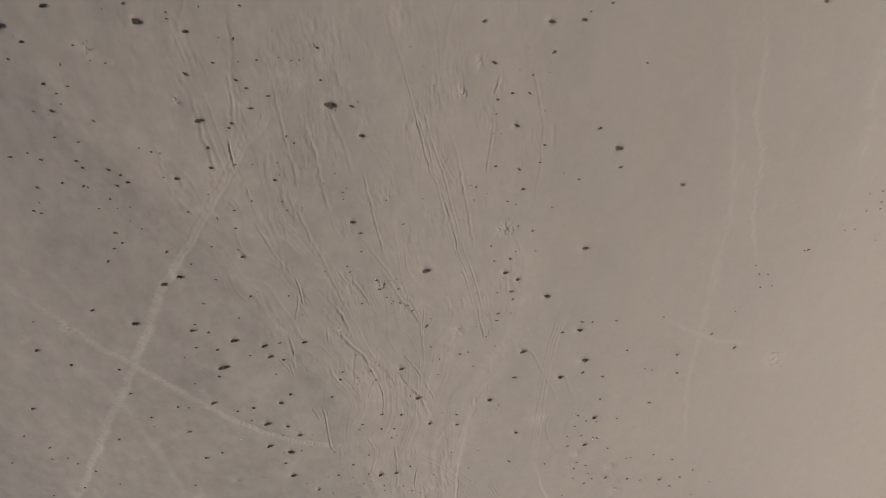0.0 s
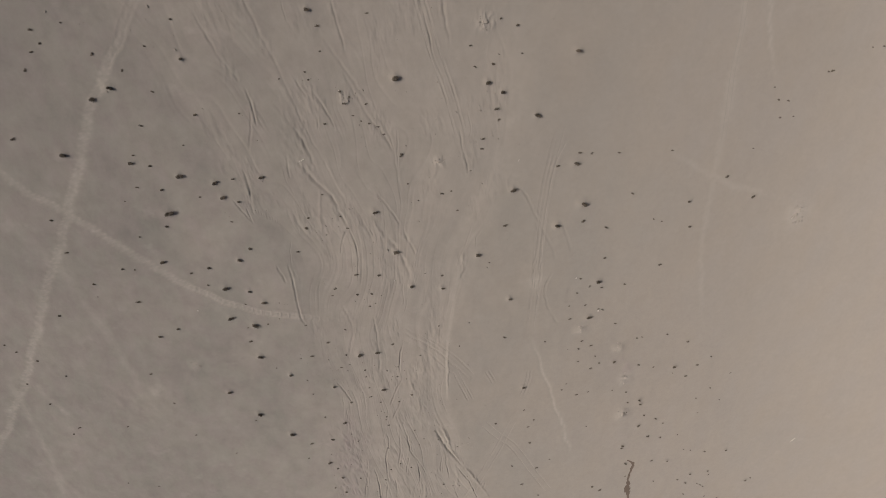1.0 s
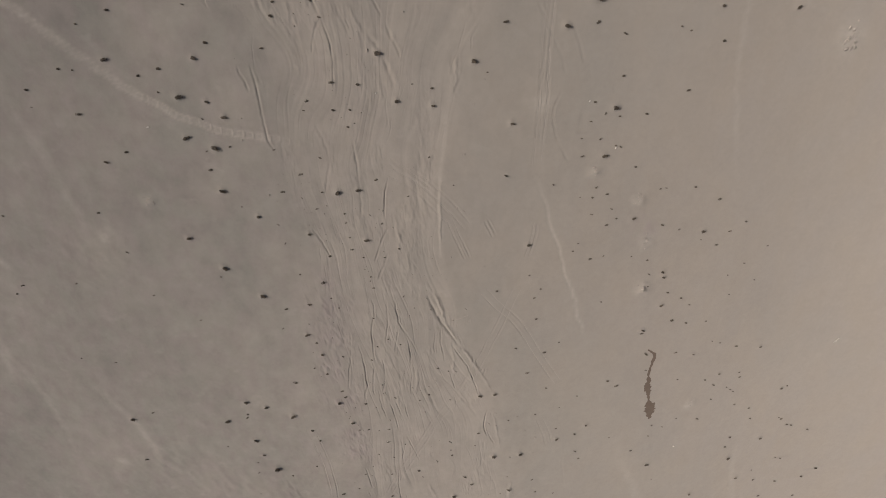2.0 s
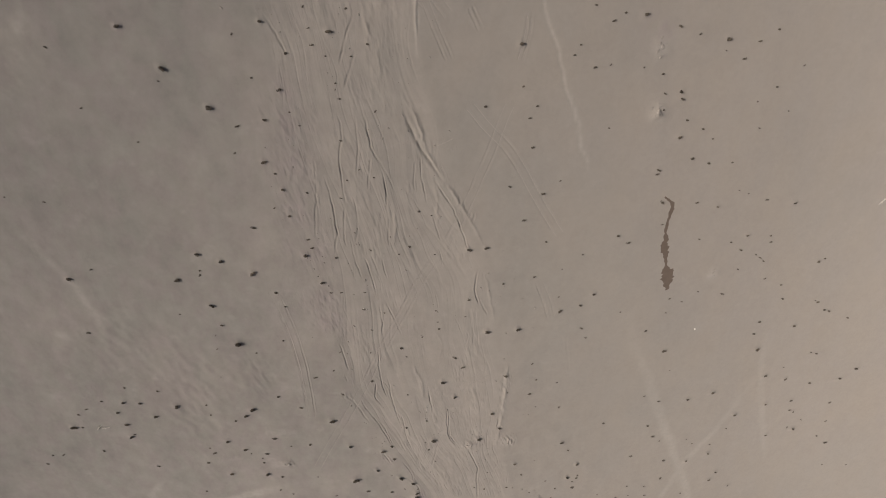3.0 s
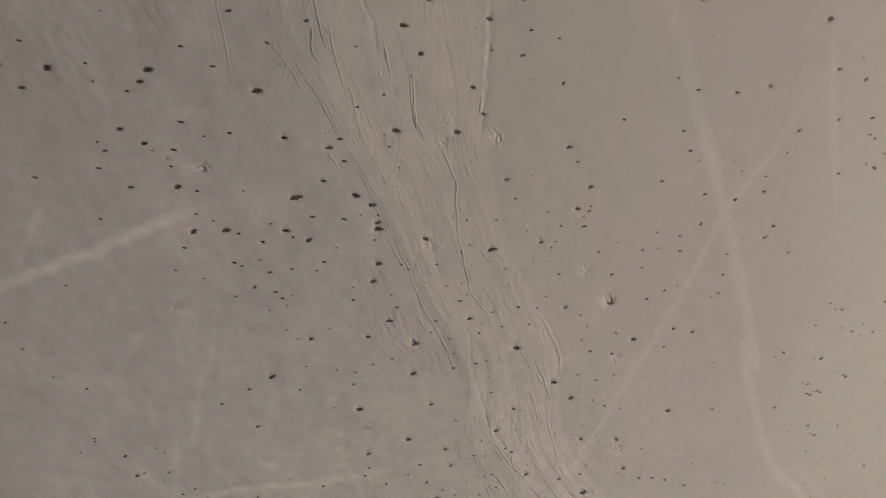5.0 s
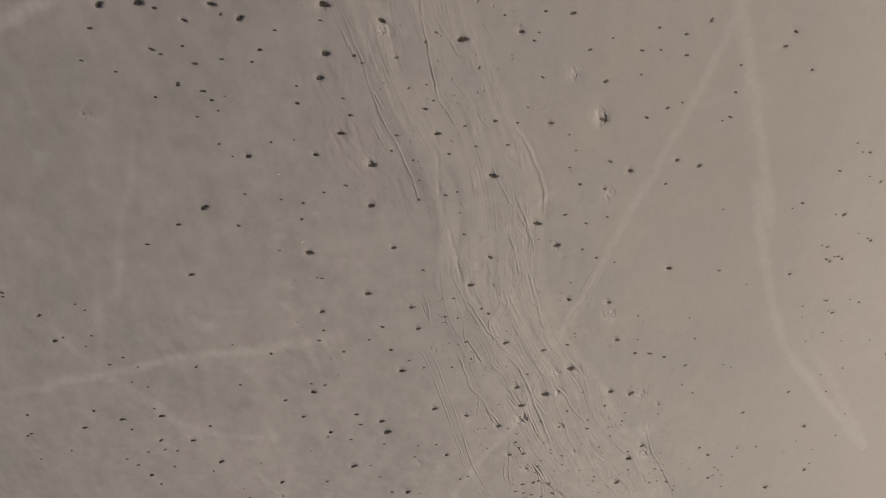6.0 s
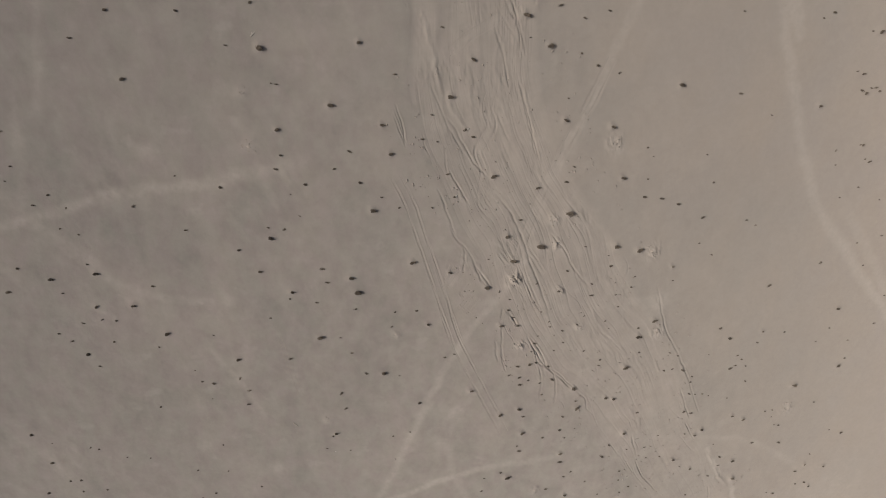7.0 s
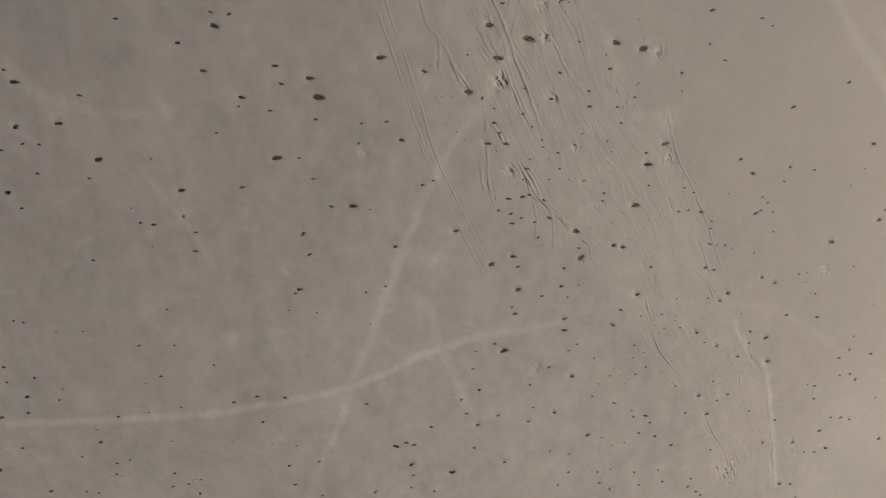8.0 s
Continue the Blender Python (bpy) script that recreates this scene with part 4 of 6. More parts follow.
for seed, (half, plain, way) in enumerate(TRAILS_AND_LIT_CRESTS):
    for box, far, along in near(wander(way, 1.2, 200 + seed, 0.5), half * 2.6):
        ragged = half * (0.75 + 0.5 * layered(GX[box] / 2.5, GY[box] / 2.5, 61 + seed, 2))
        fade = plain * min(1, 0.2 + 5 * along, 0.2 + 5 * (1 - along))
        belt = np.exp(-((far / ragged) ** 3))
        if plain > 0.9:
            # two wheel lines worn into the belt, with low ridges beside them
            lines = np.exp(-(((far - 0.42) / 0.14) ** 2))
            GZ[box] += WORN_ONCE[box] * fade * (0.05 * np.exp(-(((far - 0.66) / 0.1) ** 2)) + 0.04 * np.exp(-((far / 0.12) ** 2)) - 0.02 * lines)
            WORN_ONCE[box] *= 1 - 0.6 * np.exp(-((far / 0.9) ** 4))
            belt = np.maximum(0.5 * belt, 0.9 * lines * (0.7 + 0.35 * layered(GX[box] / 2.5, GY[box] / 2.5, 65, 2)))
        PALE_AT[box] = np.maximum(PALE_AT[box], fade * belt * (1 - 0.65 * inside[box]))
GZ -= 0.05 * PALE_AT
for seed, (x, y, size) in enumerate(PALE):
    for box, far, along in near(np.array([(x, y), (x + 0.1, y)]), size * 2.5):
        ragged = size * (0.5 + 1.0 * layered(GX[box] / (0.9 * size), GY[box] / (0.9 * size), 141 + seed))
        PALE_AT[box] = np.maximum(PALE_AT[box], (0.5 if size < 5 else 0.32) * np.exp(-((far / ragged) ** 2)))
for seed, (x, y, size) in enumerate(RAW_BANKS):
    for box, far, along in near(np.array([(x, y), (x + 0.1, y)]), size * 2.2):
        ragged = np.clip(layered(GX[box] / 1.6, GY[box] / 3.0, 43 + seed) * 3.4 - 1.0, 0, 1)
        BANKS[box] = np.maximum(BANKS[box], ragged * np.exp(-((far / size) ** 2)))
GZ += BANKS * (layered((GX + 0.2 * GY) / 0.6, GY / 1.2, 47, 3) - 0.5) * 0.34
for seed, (x, y, size) in enumerate(RIPPLED):
    for box, far, along in near(np.array([(x, y), (x + 0.1, y)]), size * 2.2):
        strokes = layered((GX[box] + 0.38 * GY[box]) / 0.75, GY[box] / 1.9, 59, 2) - 0.5
        GZ[box] += 0.28 * strokes * np.exp(-((far / size) ** 2))
# short trickle marks that run down the bed
trickle, NAMED = random.Random(31), len(GULLIES)
for n in range(170):
    y = trickle.uniform(-335, 0)
    lo, hi = max(float(edge_at(WASH_WEST, y)), -45.0), float(edge_at(WASH_EAST, y))
    x, long = trickle.uniform(lo, hi), trickle.uniform(2.5, 8.0)
    share = (x - lo) / (hi - lo)
    lower = y - long
    foot = share * float(edge_at(WASH_EAST, lower)) + (1 - share) * max(float(edge_at(WASH_WEST, lower)), -45.0) + trickle.gauss(0, 0.22) * long
    GULLIES.append((trickle.uniform(0.12, 0.2), trickle.choice((0.05, 0.07, 0.1, -0.05)), [(x, y), ((x + foot) / 2 + trickle.gauss(0, 0.12) * long, y - 0.5 * long), (foot, lower)]))
CUT = np.zeros_like(GX)
LEVEE = np.zeros_like(GX)
CRUMBS = np.zeros_like(GX)
for seed, (half, depth, way) in enumerate(GULLIES):
    for box, far, along in near(wander(way, 0.35, 300 + seed, 0.2), 0.6 + half * 2.4):
        taper = min(1, 0.25 + 5 * along, 0.25 + 5 * (1 - along))
        uneven = np.clip(2.2 * layered(GX[box] / 0.9, GY[box] / 1.6, 77, 2) - 0.1, 0.2, 1.8) * (1.0 if seed < NAMED else 0.6)
        CUT[box] = np.maximum(CUT[box], max(depth, 0) * 1.0 * taper * uneven * np.exp(-((far / (half * 0.42)) ** 2)))
        CRUMBS[box] = np.maximum(CRUMBS[box], taper * np.exp(-((far / (0.5 + 1.2 * half)) ** 2)) * (half > 0.22))
        LEVEE[box] = np.maximum(LEVEE[box], (0.14 * depth * np.exp(-(((far - 1.1 * half) / (0.42 * half)) ** 2)) if depth > 0 else -0.6 * depth * np.exp(-((far / (half * 0.9)) ** 2))) * taper * uneven)
GZ += LEVEE - 0.82 * CUT
PRESSED, BERM = np.zeros_like(GX), np.zeros_like(GX)
# twin wheel ruts: gauge, way
TYRE_WAYS = []
TYRE_WAYS.append((1.25, [(24.5, -113.4), (23.2, -116.7), (21.9, -120), (20.3, -123.6), (18.5, -127.8), (15.8, -133.2), (12.6, -138), (10.1, -141.7), (7.3, -146.9), (3.3, -154.3), (-0.7, -162.4), (-7.3, -173.8), (-10.7, -180.1)]))
TYRE_WAYS.append((1.25, [(18.9, -113.2), (21.5, -116.4), (24.2, -119.3), (26.5, -122.8), (28.6, -126.8), (30.7, -130.5), (33, -134.3)]))
TYRE_WAYS.append((1.25, [(30.2, -143.1), (31.4, -146), (32.5, -149.9)]))
TYRE_WAYS.append((1.15, [(30.6, -229.3), (29.7, -232.3), (30.2, -234.9), (29.1, -236.7), (28.3, -238.4), (29.1, -241.1), (28.8, -243.8), (28.6, -245.8), (29.9, -247.6)]))
TYRE_WAYS.append((1.3, [(16.7, -241.1), (18.3, -245.2), (19.5, -250.3), (20.8, -255.7), (22.5, -262.4), (24.2, -268.9)]))
TYRE_WAYS.append((1.3, [(46.8, -227), (44.1, -232.4), (41.1, -237.5), (38.3, -242.8), (35.9, -248.8), (33.4, -256)]))
TYRE_WAYS.append((1.25, [(3.9, -90.2), (8.1, -92.5), (12.5, -96.4), (16.2, -101.1)]))
TYRE_WAYS.append((1.25, [(4.6, -91.7), (8.5, -94.2), (13.4, -99.7)]))
TYRE_WAYS.append((1.3, [(29, -56.7), (27.7, -63.6), (26.9, -72.6), (26.9, -81.3), (26.6, -91.8)]))
TYRE_WAYS.append((1.4, [(18.9, -248), (19.9, -251.4), (21.1, -256.3), (22.1, -260.6), (22.9, -265), (24.2, -269.5), (25.8, -273.5), (28.8, -281), (31.3, -287.3)]))
TYRE_WAYS.append((1.2, [(22.1, -160.1), (19.3, -161.3), (16.5, -163.3)]))
TYRE_WAYS.append((1.2, [(16.6, -118.2), (14.3, -119.2)]))
TYRE_WAYS.append((1.3, [(-12.9, -141), (-11.7, -145.2), (-10.8, -149.8), (-10.2, -155.6), (-10, -161.9), (-10.1, -167.7)]))
TYRE_WAYS.append((0.7, [(24.9, -255.6), (22.7, -258.2)]))
TYRE_WAYS.append((0.7, [(26.9, -259.6), (24.3, -262.3)]))
TYRE_WAYS.append((0.7, [(27.7, -260.7), (25.5, -263)]))
TYRE_WAYS.append((0.6, [(-3.2, -265), (-2.5, -270.7), (-1.6, -276.3)]))
TYRE_WAYS.append((1.1, [(35.1, -250.5), (34.2, -253.8), (33, -256.2), (31.5, -258.2)]))
TYRE_WAYS.append((1.2, [(38.2, -215.5), (35.2, -218), (31.2, -221.1), (27.3, -223.3), (25.3, -224.7)]))
TYRE_WAYS.append((0.8, [(14.1, -121.7), (14.8, -123.3)]))
TYRE_WAYS.append((0.5, [(25.6, -253.2), (25.1, -256.3)]))
TYRE_WAYS.append((0.5, [(26.4, -258.1), (25.1, -260.1)]))
TYRE_WAYS.append((0.5, [(26.6, -259.9), (25.1, -261.9)]))
TYRE_WAYS.append((0.6, [(35, -253.2), (36.4, -255.4), (37.4, -257.4)]))
TYRE_WAYS.append((0.6, [(31.9, -253.1), (33.5, -251.6)]))
TYRE_WAYS.append((0.6, [(31, -253.6), (32, -255.4)]))
TYRE_WAYS.append((0.7, [(31.7, -254.3), (33.5, -251.9)]))
TYRE_WAYS.append((0.6, [(23.8, -255), (22.8, -257.2)]))
TYRE_WAYS.append((0.6, [(19.3, -129.4), (18.8, -130.7)]))
TYRE_WAYS.append((0.7, [(53, -28.5), (54.4, -36.2), (55.4, -43.3), (55.5, -49.8), (56.5, -61)]))
TYRE_WAYS.append((1.3, [(4.2, -23.2), (5.5, -28.2), (7.1, -32.6), (8.7, -38.7), (10.3, -44.4), (12.4, -50.5), (14.2, -57.1)]))
TYRE_WAYS.append((0.8, [(6.9, -29.3), (9.1, -33.4), (11.8, -36.3)]))
TYRE_WAYS.append((0.7, [(29.6, -59), (28.2, -62.4), (27.4, -68.6), (27, -77.6), (27, -87.7)]))
TYRE_WAYS.append((0.8, [(4.5, -90), (7.6, -92.4), (10.2, -94.8)]))
TYRE_WAYS.append((0.9, [(13.4, -99.5), (14.6, -102.8), (16.1, -106.6)]))
TYRE_WAYS.append((0.6, [(19, -100.3), (19.7, -101.6), (20.4, -103.1)]))
TYRE_WAYS.append((0.6, [(27.1, -101.5), (26.7, -104.5), (25.8, -107.5)]))
RUT_LINES = []
for seed, (gauge, way) in enumerate(TYRE_WAYS):
    line = wander(way, 0.3, 400 + seed, 0.06)
    d = np.gradient(line, axis=0)
    d /= np.hypot(*d.T)[:, None]
    side = np.stack([-d[:, 1], d[:, 0]], -1)
    RUT_LINES.append(([line + side * sign * gauge / 2 for sign in (-1, 1)], gauge))
    for wheel in RUT_LINES[-1][0]:
        for box, far, along in near(wheel, 0.6):
            taper = min(1, 0.2 + 6 * along, 0.2 + 6 * (1 - along))
            worn = np.clip(2.4 * layered(GX[box] / 1.3, GY[box] / 2.4, 91 + seed, 2) - 0.35, 0.1, 1.3)
            PRESSED[box] = np.maximum(PRESSED[box], taper * worn * np.exp(-((far / 0.12) ** 2)))
            BERM[box] = np.maximum(BERM[box], taper * worn * np.exp(-(((far - 0.24) / 0.08) ** 2)))
GZ += 0.03 * BERM - 0.085 * PRESSED
broken = np.clip(layered(GX / 2.6, GY / 3.4, 67, 2) * 5 - 2.4, 0, 1)
GZ += 0.2 * CRUMBS * broken * (layered(GX / 0.4, GY / 0.6, 69, 2) - 0.5)
for x, y, size in SHRUB_PLACES:
    for box, far, along in near(np.array([(x - 0.25 * size, y), (x - 0.3 * size, y + 0.05)]), size * 1.8):
        GZ[box] += 0.3 * size * np.exp(-((far / (0.6 * size)) ** 2))
for x, y, size in HEAPS:
    for box, far, along in near(np.array([(x, y), (x + 0.1, y)]), size * 2.5):
        GZ[box] += 0.15 * np.exp(-((far / (1.15 * size)) ** 2)) * (0.2 + 3.2 * layered(GX[box] / 0.42, GY[box] / 0.5, 71, 2) ** 1.5)
        PALE_AT[box] = np.maximum(PALE_AT[box], 0.45 * np.exp(-((far / (1.1 * size)) ** 2)))


def height(x, y):
    """The ground's height at a place."""
    r = int(np.clip(np.searchsorted(-rows_y, -y) - 1, 0, len(rows_y) - 2))
    t = (rows_y[r] - y) / (rows_y[r] - rows_y[r + 1])
    return float((1 - t) * np.interp(x, GX[r], GZ[r]) + t * np.interp(x, GX[r + 1], GZ[r + 1]))


def sheet(name, xyz, quads, material):
    """A mesh object from arrays of places and of four-cornered faces."""
    me = bpy.data.meshes.new(name)
    me.vertices.add(len(xyz))
    me.vertices.foreach_set("co", np.ascontiguousarray(xyz, np.float32).ravel())
    me.loops.add(quads.size)
    me.loops.foreach_set("vertex_index", np.ascontiguousarray(quads, np.int32).ravel())
    me.polygons.add(len(quads))
    me.polygons.foreach_set("loop_start", np.arange(0, quads.size, 4, dtype=np.int32))
    me.polygons.foreach_set("use_smooth", np.ones(len(quads), bool))
    me.update(calc_edges=True)
    me.materials.append(material)
    return new(name, me)


idx = np.arange(GX.size).reshape(GX.shape)
quads = np.stack([idx[1:, :-1], idx[1:, 1:], idx[:-1, 1:], idx[:-1, :-1]], -1).reshape(-1, 4)
ground = sheet("ground", np.stack([GX, GY, GZ], -1).reshape(-1, 3), quads, ground_mat)
for name, field in (("lane", near_lane), ("slant", across * 13 - 0.08 * GY + bend * 0.35), ("wash", WASH), ("trail", PALE_AT), ("bank", BANKS), ("sandy", SANDY_LIGHT_BALANCE)):
    ground.data.attributes.new(name, "FLOAT", "POINT").data.foreach_set("value", field.astype(np.float32).ravel())
tagged(ground, "bare sandy desert plain with a braided dry wash and pale trails", "ground", kind="structure")

# ---- things on the plain ----
def mesh_from(name, verts, faces, material, smooth=False):
    me = bpy.data.meshes.new(name)
    me.from_pydata([tuple(v) for v in verts], [], faces)
    if smooth:
        me.polygons.foreach_set("use_smooth", np.ones(len(faces), bool))
    me.materials.append(material)
    return me


def leaf_clump(rng, leaves, lobes):
    """Small blades in a low, lopsided crown one metre across: places and faces."""
    centres = [(rng.uniform(-0.26, 0.26), rng.uniform(-0.22, 0.22), rng.uniform(0.62, 1.0)) for _ in range(lobes)]
    verts, faces = [], []
    for _ in range(leaves):
        cx, cy, cr = rng.choice(centres)
        turn, out, up = rng.uniform(0, 2 * math.pi), rng.random() ** 0.55 * 0.30 * cr, rng.random()
        x, y = cx + math.cos(turn) * out, cy + math.sin(turn) * out
        z = 0.05 + 0.46 * cr * up * math.sqrt(max(0.05, 1 - (out / (0.32 * cr)) ** 2))
        size, spin, lean = rng.uniform(0.05, 0.105), rng.uniform(0, 2 * math.pi), rng.uniform(-0.7, 0.7)
        m = Matrix.Translation((x, y, z)) @ Euler((lean, rng.uniform(-0.7, 0.7), spin)).to_matrix().to_4x4()
        n = len(verts)
        for px, py in ((-size, 0), (0, -size * 0.5), (size, 0), (0, size * 0.5)):
            verts.append(m @ Vector((px, py, 0.02 * (px > 0))))
        faces.append((n, n + 1, n + 2, n + 3))
    return verts, faces


def twigs(rng, count):
    """Thin tapered stems that spread from the root: places and faces."""
    verts, faces = [], []
    for _ in range(count):
        turn, reach, rise = rng.uniform(0, 2 * math.pi), rng.uniform(0.2, 0.5), rng.uniform(0.15, 0.5)
        foot, tip = Vector((0, 0, -0.06)), Vector((math.cos(turn) * reach, math.sin(turn) * reach, rise))
        side, n = Vector((-math.sin(turn), math.cos(turn), 0)) * 0.022, len(verts)
        for at, r in ((foot, 1.0), (foot.lerp(tip, 0.55) + Vector((0, 0, 0.05)), 0.7), (tip, 0.25)):
            verts += [at - side * r, at + side * r, at + Vector((0, 0, 0.035 * r))]
        for k in (0, 3):
            faces += [(n + k, n + k + 1, n + k + 4, n + k + 3), (n + k + 1, n + k + 2, n + k + 5, n + k + 4), (n + k + 2, n + k, n + k + 3, n + k + 5)]
    return verts, faces


rng = random.Random(12)
KINDS = []
for kind in range(9):
    crown = mesh_from("foliage", *leaf_clump(rng, 330, 2 + kind % 4), leaf_mat)
    stems = mesh_from("stems", *twigs(rng, 9), twig_mat)
    KINDS.append((crown, stems))
LOOKS = ("low dusty grey-green desert shrub on a small sand hummock", "dark rounded desert shrub on bare sand", "sparse dry desert shrub with dark twigs on sand")
for n, (x, y, size) in enumerate(SHRUB_PLACES):
    crown, stems = KINDS[rng.randrange(9)]
    shrub = new("desert_shrub")
    shrub.empty_display_size = 0.2
    s = size * rng.uniform(1.12, 1.28) * (0.82 if x > 58 or y < -285 else 1.0)
    shrub.matrix_world = Matrix.LocRotScale((x, y, height(x, y)), Euler((0, 0, rng.uniform(-0.5, 0.5))), (s * rng.uniform(0.95, 1.25), s * rng.uniform(0.65, 0.85), s * rng.uniform(0.65, 0.9)))
    tagged(shrub, LOOKS[0] if size > 0.85 else LOOKS[1 + n % 2], "shrub", group="shrubs on the plain")
    for name, mesh in (("foliage", crown), ("stems", stems)):
        new(name, mesh).parent = shrub

# the many small tufts between them: x, y, spread
TUFTS = []
TUFTS += [(60.7, -10.2, 0.56), (28.9, -10.3, 0.33), (26.2, -11.3, 0.25), (-25.7, -11.7, 0.32), (25.2, -12.2, 0.57), (12.4, -12.4, 0.49), (-25.7, -12.5, 0.26), (-23.7, -13.8, 0.58), (-20, -14.5, 0.22), (-18.2, -14.6, 0.38), (-43.4, -15.4, 0.55), (-8.2, -15.6, 0.47), (22, -16.2, 0.52), (-13.1, -16.8, 0.23), (-10.5, -17.1, 0.29), (-11.5, -17.1, 0.29), (-35.9, -17.4, 0.22), (-18.1, -17.4, 0.28), (14, -17.5, 0.51), (-21.1, -17.5, 0.4), (-45.8, -17.5, 0.35), (-34.2, -17.7, 0.3), (35.2, -17.8, 0.42), (17.6, -18.4, 0.19), (21.6, -18.8, 0.2), (-24.8, -18.9, 0.56), (19.3, -19.1, 0.32), (-8.3, -19.5, 0.36), (-18.6, -19.6, 0.52), (-42.4, -20.4, 0.41), (-17.5, -20.5, 0.52), (-39.5, -20.6, 0.31)]
TUFTS += [(19.1, -21.5, 0.33), (-14.9, -21.5, 0.41), (16.7, -21.5, 0.46), (-41.3, -21.7, 0.32), (14.9, -22.2, 0.52), (-3.7, -22.3, 0.24), (-41.1, -22.9, 0.32), (-4.6, -23, 0.49), (-17.3, -23.1, 0.47), (-42.6, -23.9, 0.53), (-44.9, -24, 0.27), (14.8, -24.3, 0.27), (-37.7, -25.1, 0.35), (-20, -25.1, 0.48), (-20.6, -25.7, 0.37), (30, -26.7, 0.51), (-13.3, -26.9, 0.37), (14.6, -27, 0.2), (15.6, -27, 0.21), (-43.3, -27.4, 0.33), (-12.2, -27.9, 0.31), (-23.6, -28.5, 0.56), (-32.7, -28.7, 0.25), (22.1, -28.8, 0.49), (-31.1, -29.2, 0.37), (-30.1, -29.4, 0.31), (-50, -30.2, 0.38), (-46, -30.5, 0.33), (-41.5, -30.6, 0.38), (-14.8, -30.6, 0.25), (-18.1, -30.9, 0.25), (-20.5, -31, 0.32)]
TUFTS += [(-23.6, -31.5, 0.53), (-40.7, -31.6, 0.51), (15.3, -31.7, 0.42), (-37.4, -31.8, 0.48), (18.7, -32.3, 0.5), (-7.2, -32.3, 0.26), (-36.1, -32.7, 0.41), (34, -32.7, 0.46), (-30.4, -32.9, 0.25), (-15.6, -33.1, 0.51), (-35.2, -33.7, 0.57), (-44.3, -33.9, 0.39), (-36.8, -34.1, 0.36), (27.9, -34.2, 0.45), (-41.5, -34.3, 0.46), (11.8, -34.6, 0.21), (-47.9, -34.7, 0.4), (12.5, -34.9, 0.28), (-6.4, -35.2, 0.27), (-24.8, -35.3, 0.26), (19.6, -35.4, 0.51), (14.3, -35.9, 0.21), (-6.4, -36.2, 0.27), (-38.4, -36.2, 0.31), (-19.1, -36.3, 0.39), (-14.9, -36.4, 0.33), (-0.4, -36.6, 0.27), (-48.3, -37, 0.27), (17.3, -37.3, 0.29), (-35.9, -37.4, 0.25), (-37.6, -37.6, 0.25), (-21.7, -37.7, 0.33)]
TUFTS += [(-40.2, -37.7, 0.31), (-14.4, -37.8, 0.32), (18.7, -37.8, 0.29), (-28, -38.1, 0.39), (24.2, -38.6, 0.3), (-48.6, -38.7, 0.35), (-21.8, -40.6, 0.41), (85.1, -40.9, 0.44), (-39.1, -41.6, 0.4), (-4.2, -41.7, 0.48), (21.5, -42.4, 0.46), (85.9, -43.1, 0.45), (-38.5, -43.2, 0.46), (-25.9, -43.7, 0.4), (-39.8, -44.1, 0.34), (86.1, -44.3, 0.45), (-32.3, -44.5, 0.42), (15.3, -44.8, 0.38), (-4.3, -44.9, 0.35), (19.3, -46, 0.31), (22.4, -46, 0.31), (-41.4, -46.4, 0.49), (-29.3, -46.6, 0.41), (-6.4, -47.3, 0.36), (18.7, -47.4, 0.55), (16, -47.6, 0.31), (82.6, -48.1, 0.41), (-9.9, -48.2, 0.29), (-6, -48.4, 0.29), (-26.1, -49.3, 0.34), (-2.3, -50.1, 0.51), (90.9, -51.1, 0.49)]
TUFTS += [(-1.8, -51.8, 0.45), (-21.6, -52.6, 0.51), (63.8, -53.2, 0.42), (19.2, -53.5, 0.57), (-0.7, -53.5, 0.3), (-28.7, -53.8, 0.36), (0.4, -54.2, 0.3), (-4.7, -54.4, 0.45), (19.7, -55, 0.41), (2.6, -55.1, 0.38), (-46.2, -55.3, 0.58), (65, -55.3, 0.43), (66.9, -55.6, 0.44), (-24, -56.7, 0.29), (17.4, -57.6, 0.49), (66.1, -58.1, 0.43), (-56.4, -58.3, 0.4), (17.3, -59.2, 0.41), (5.7, -59.4, 0.55), (-29.2, -59.5, 0.44), (32.2, -60.8, 0.45), (34.1, -61, 0.46), (38.6, -61.2, 0.46), (47.7, -61.7, 0.39), (29, -62.6, 0.54), (-31.6, -62.8, 0.39), (62.6, -62.9, 0.43), (-28.2, -63.2, 0.45), (-23.4, -64.4, 0.38), (-33.8, -64.8, 0.31), (-6.1, -64.8, 0.32), (-17.9, -65.3, 0.55)]
TUFTS += [(12.7, -65.4, 0.42), (11.4, -65.8, 0.51), (-53, -67, 0.57), (58.8, -67.2, 0.55), (-45, -67.6, 0.53), (41.9, -68.4, 0.49), (-19.5, -68.5, 0.32), (-3.9, -68.5, 0.33), (13.8, -68.6, 0.43), (-28.9, -69, 0.55), (-9.1, -70, 0.57), (-33.2, -70.5, 0.4), (-2.9, -70.5, 0.41), (21.1, -71.6, 0.54), (34.1, -72.2, 0.58), (-44.5, -73, 0.48), (-17.8, -73.2, 0.57), (46.5, -73.3, 0.42), (38, -73.9, 0.5), (53.5, -75.4, 0.55), (-37.3, -76, 0.55), (-24.5, -76.1, 0.55), (-35.5, -76.2, 0.34), (-27.1, -77, 0.49), (18.9, -78, 0.37), (-42.2, -78.6, 0.53), (-2.2, -78.7, 0.54), (1.4, -79.1, 0.55), (-25, -79.2, 0.4), (8.6, -79.3, 0.28), (38.7, -79.5, 0.51), (-42.4, -81, 0.23)]
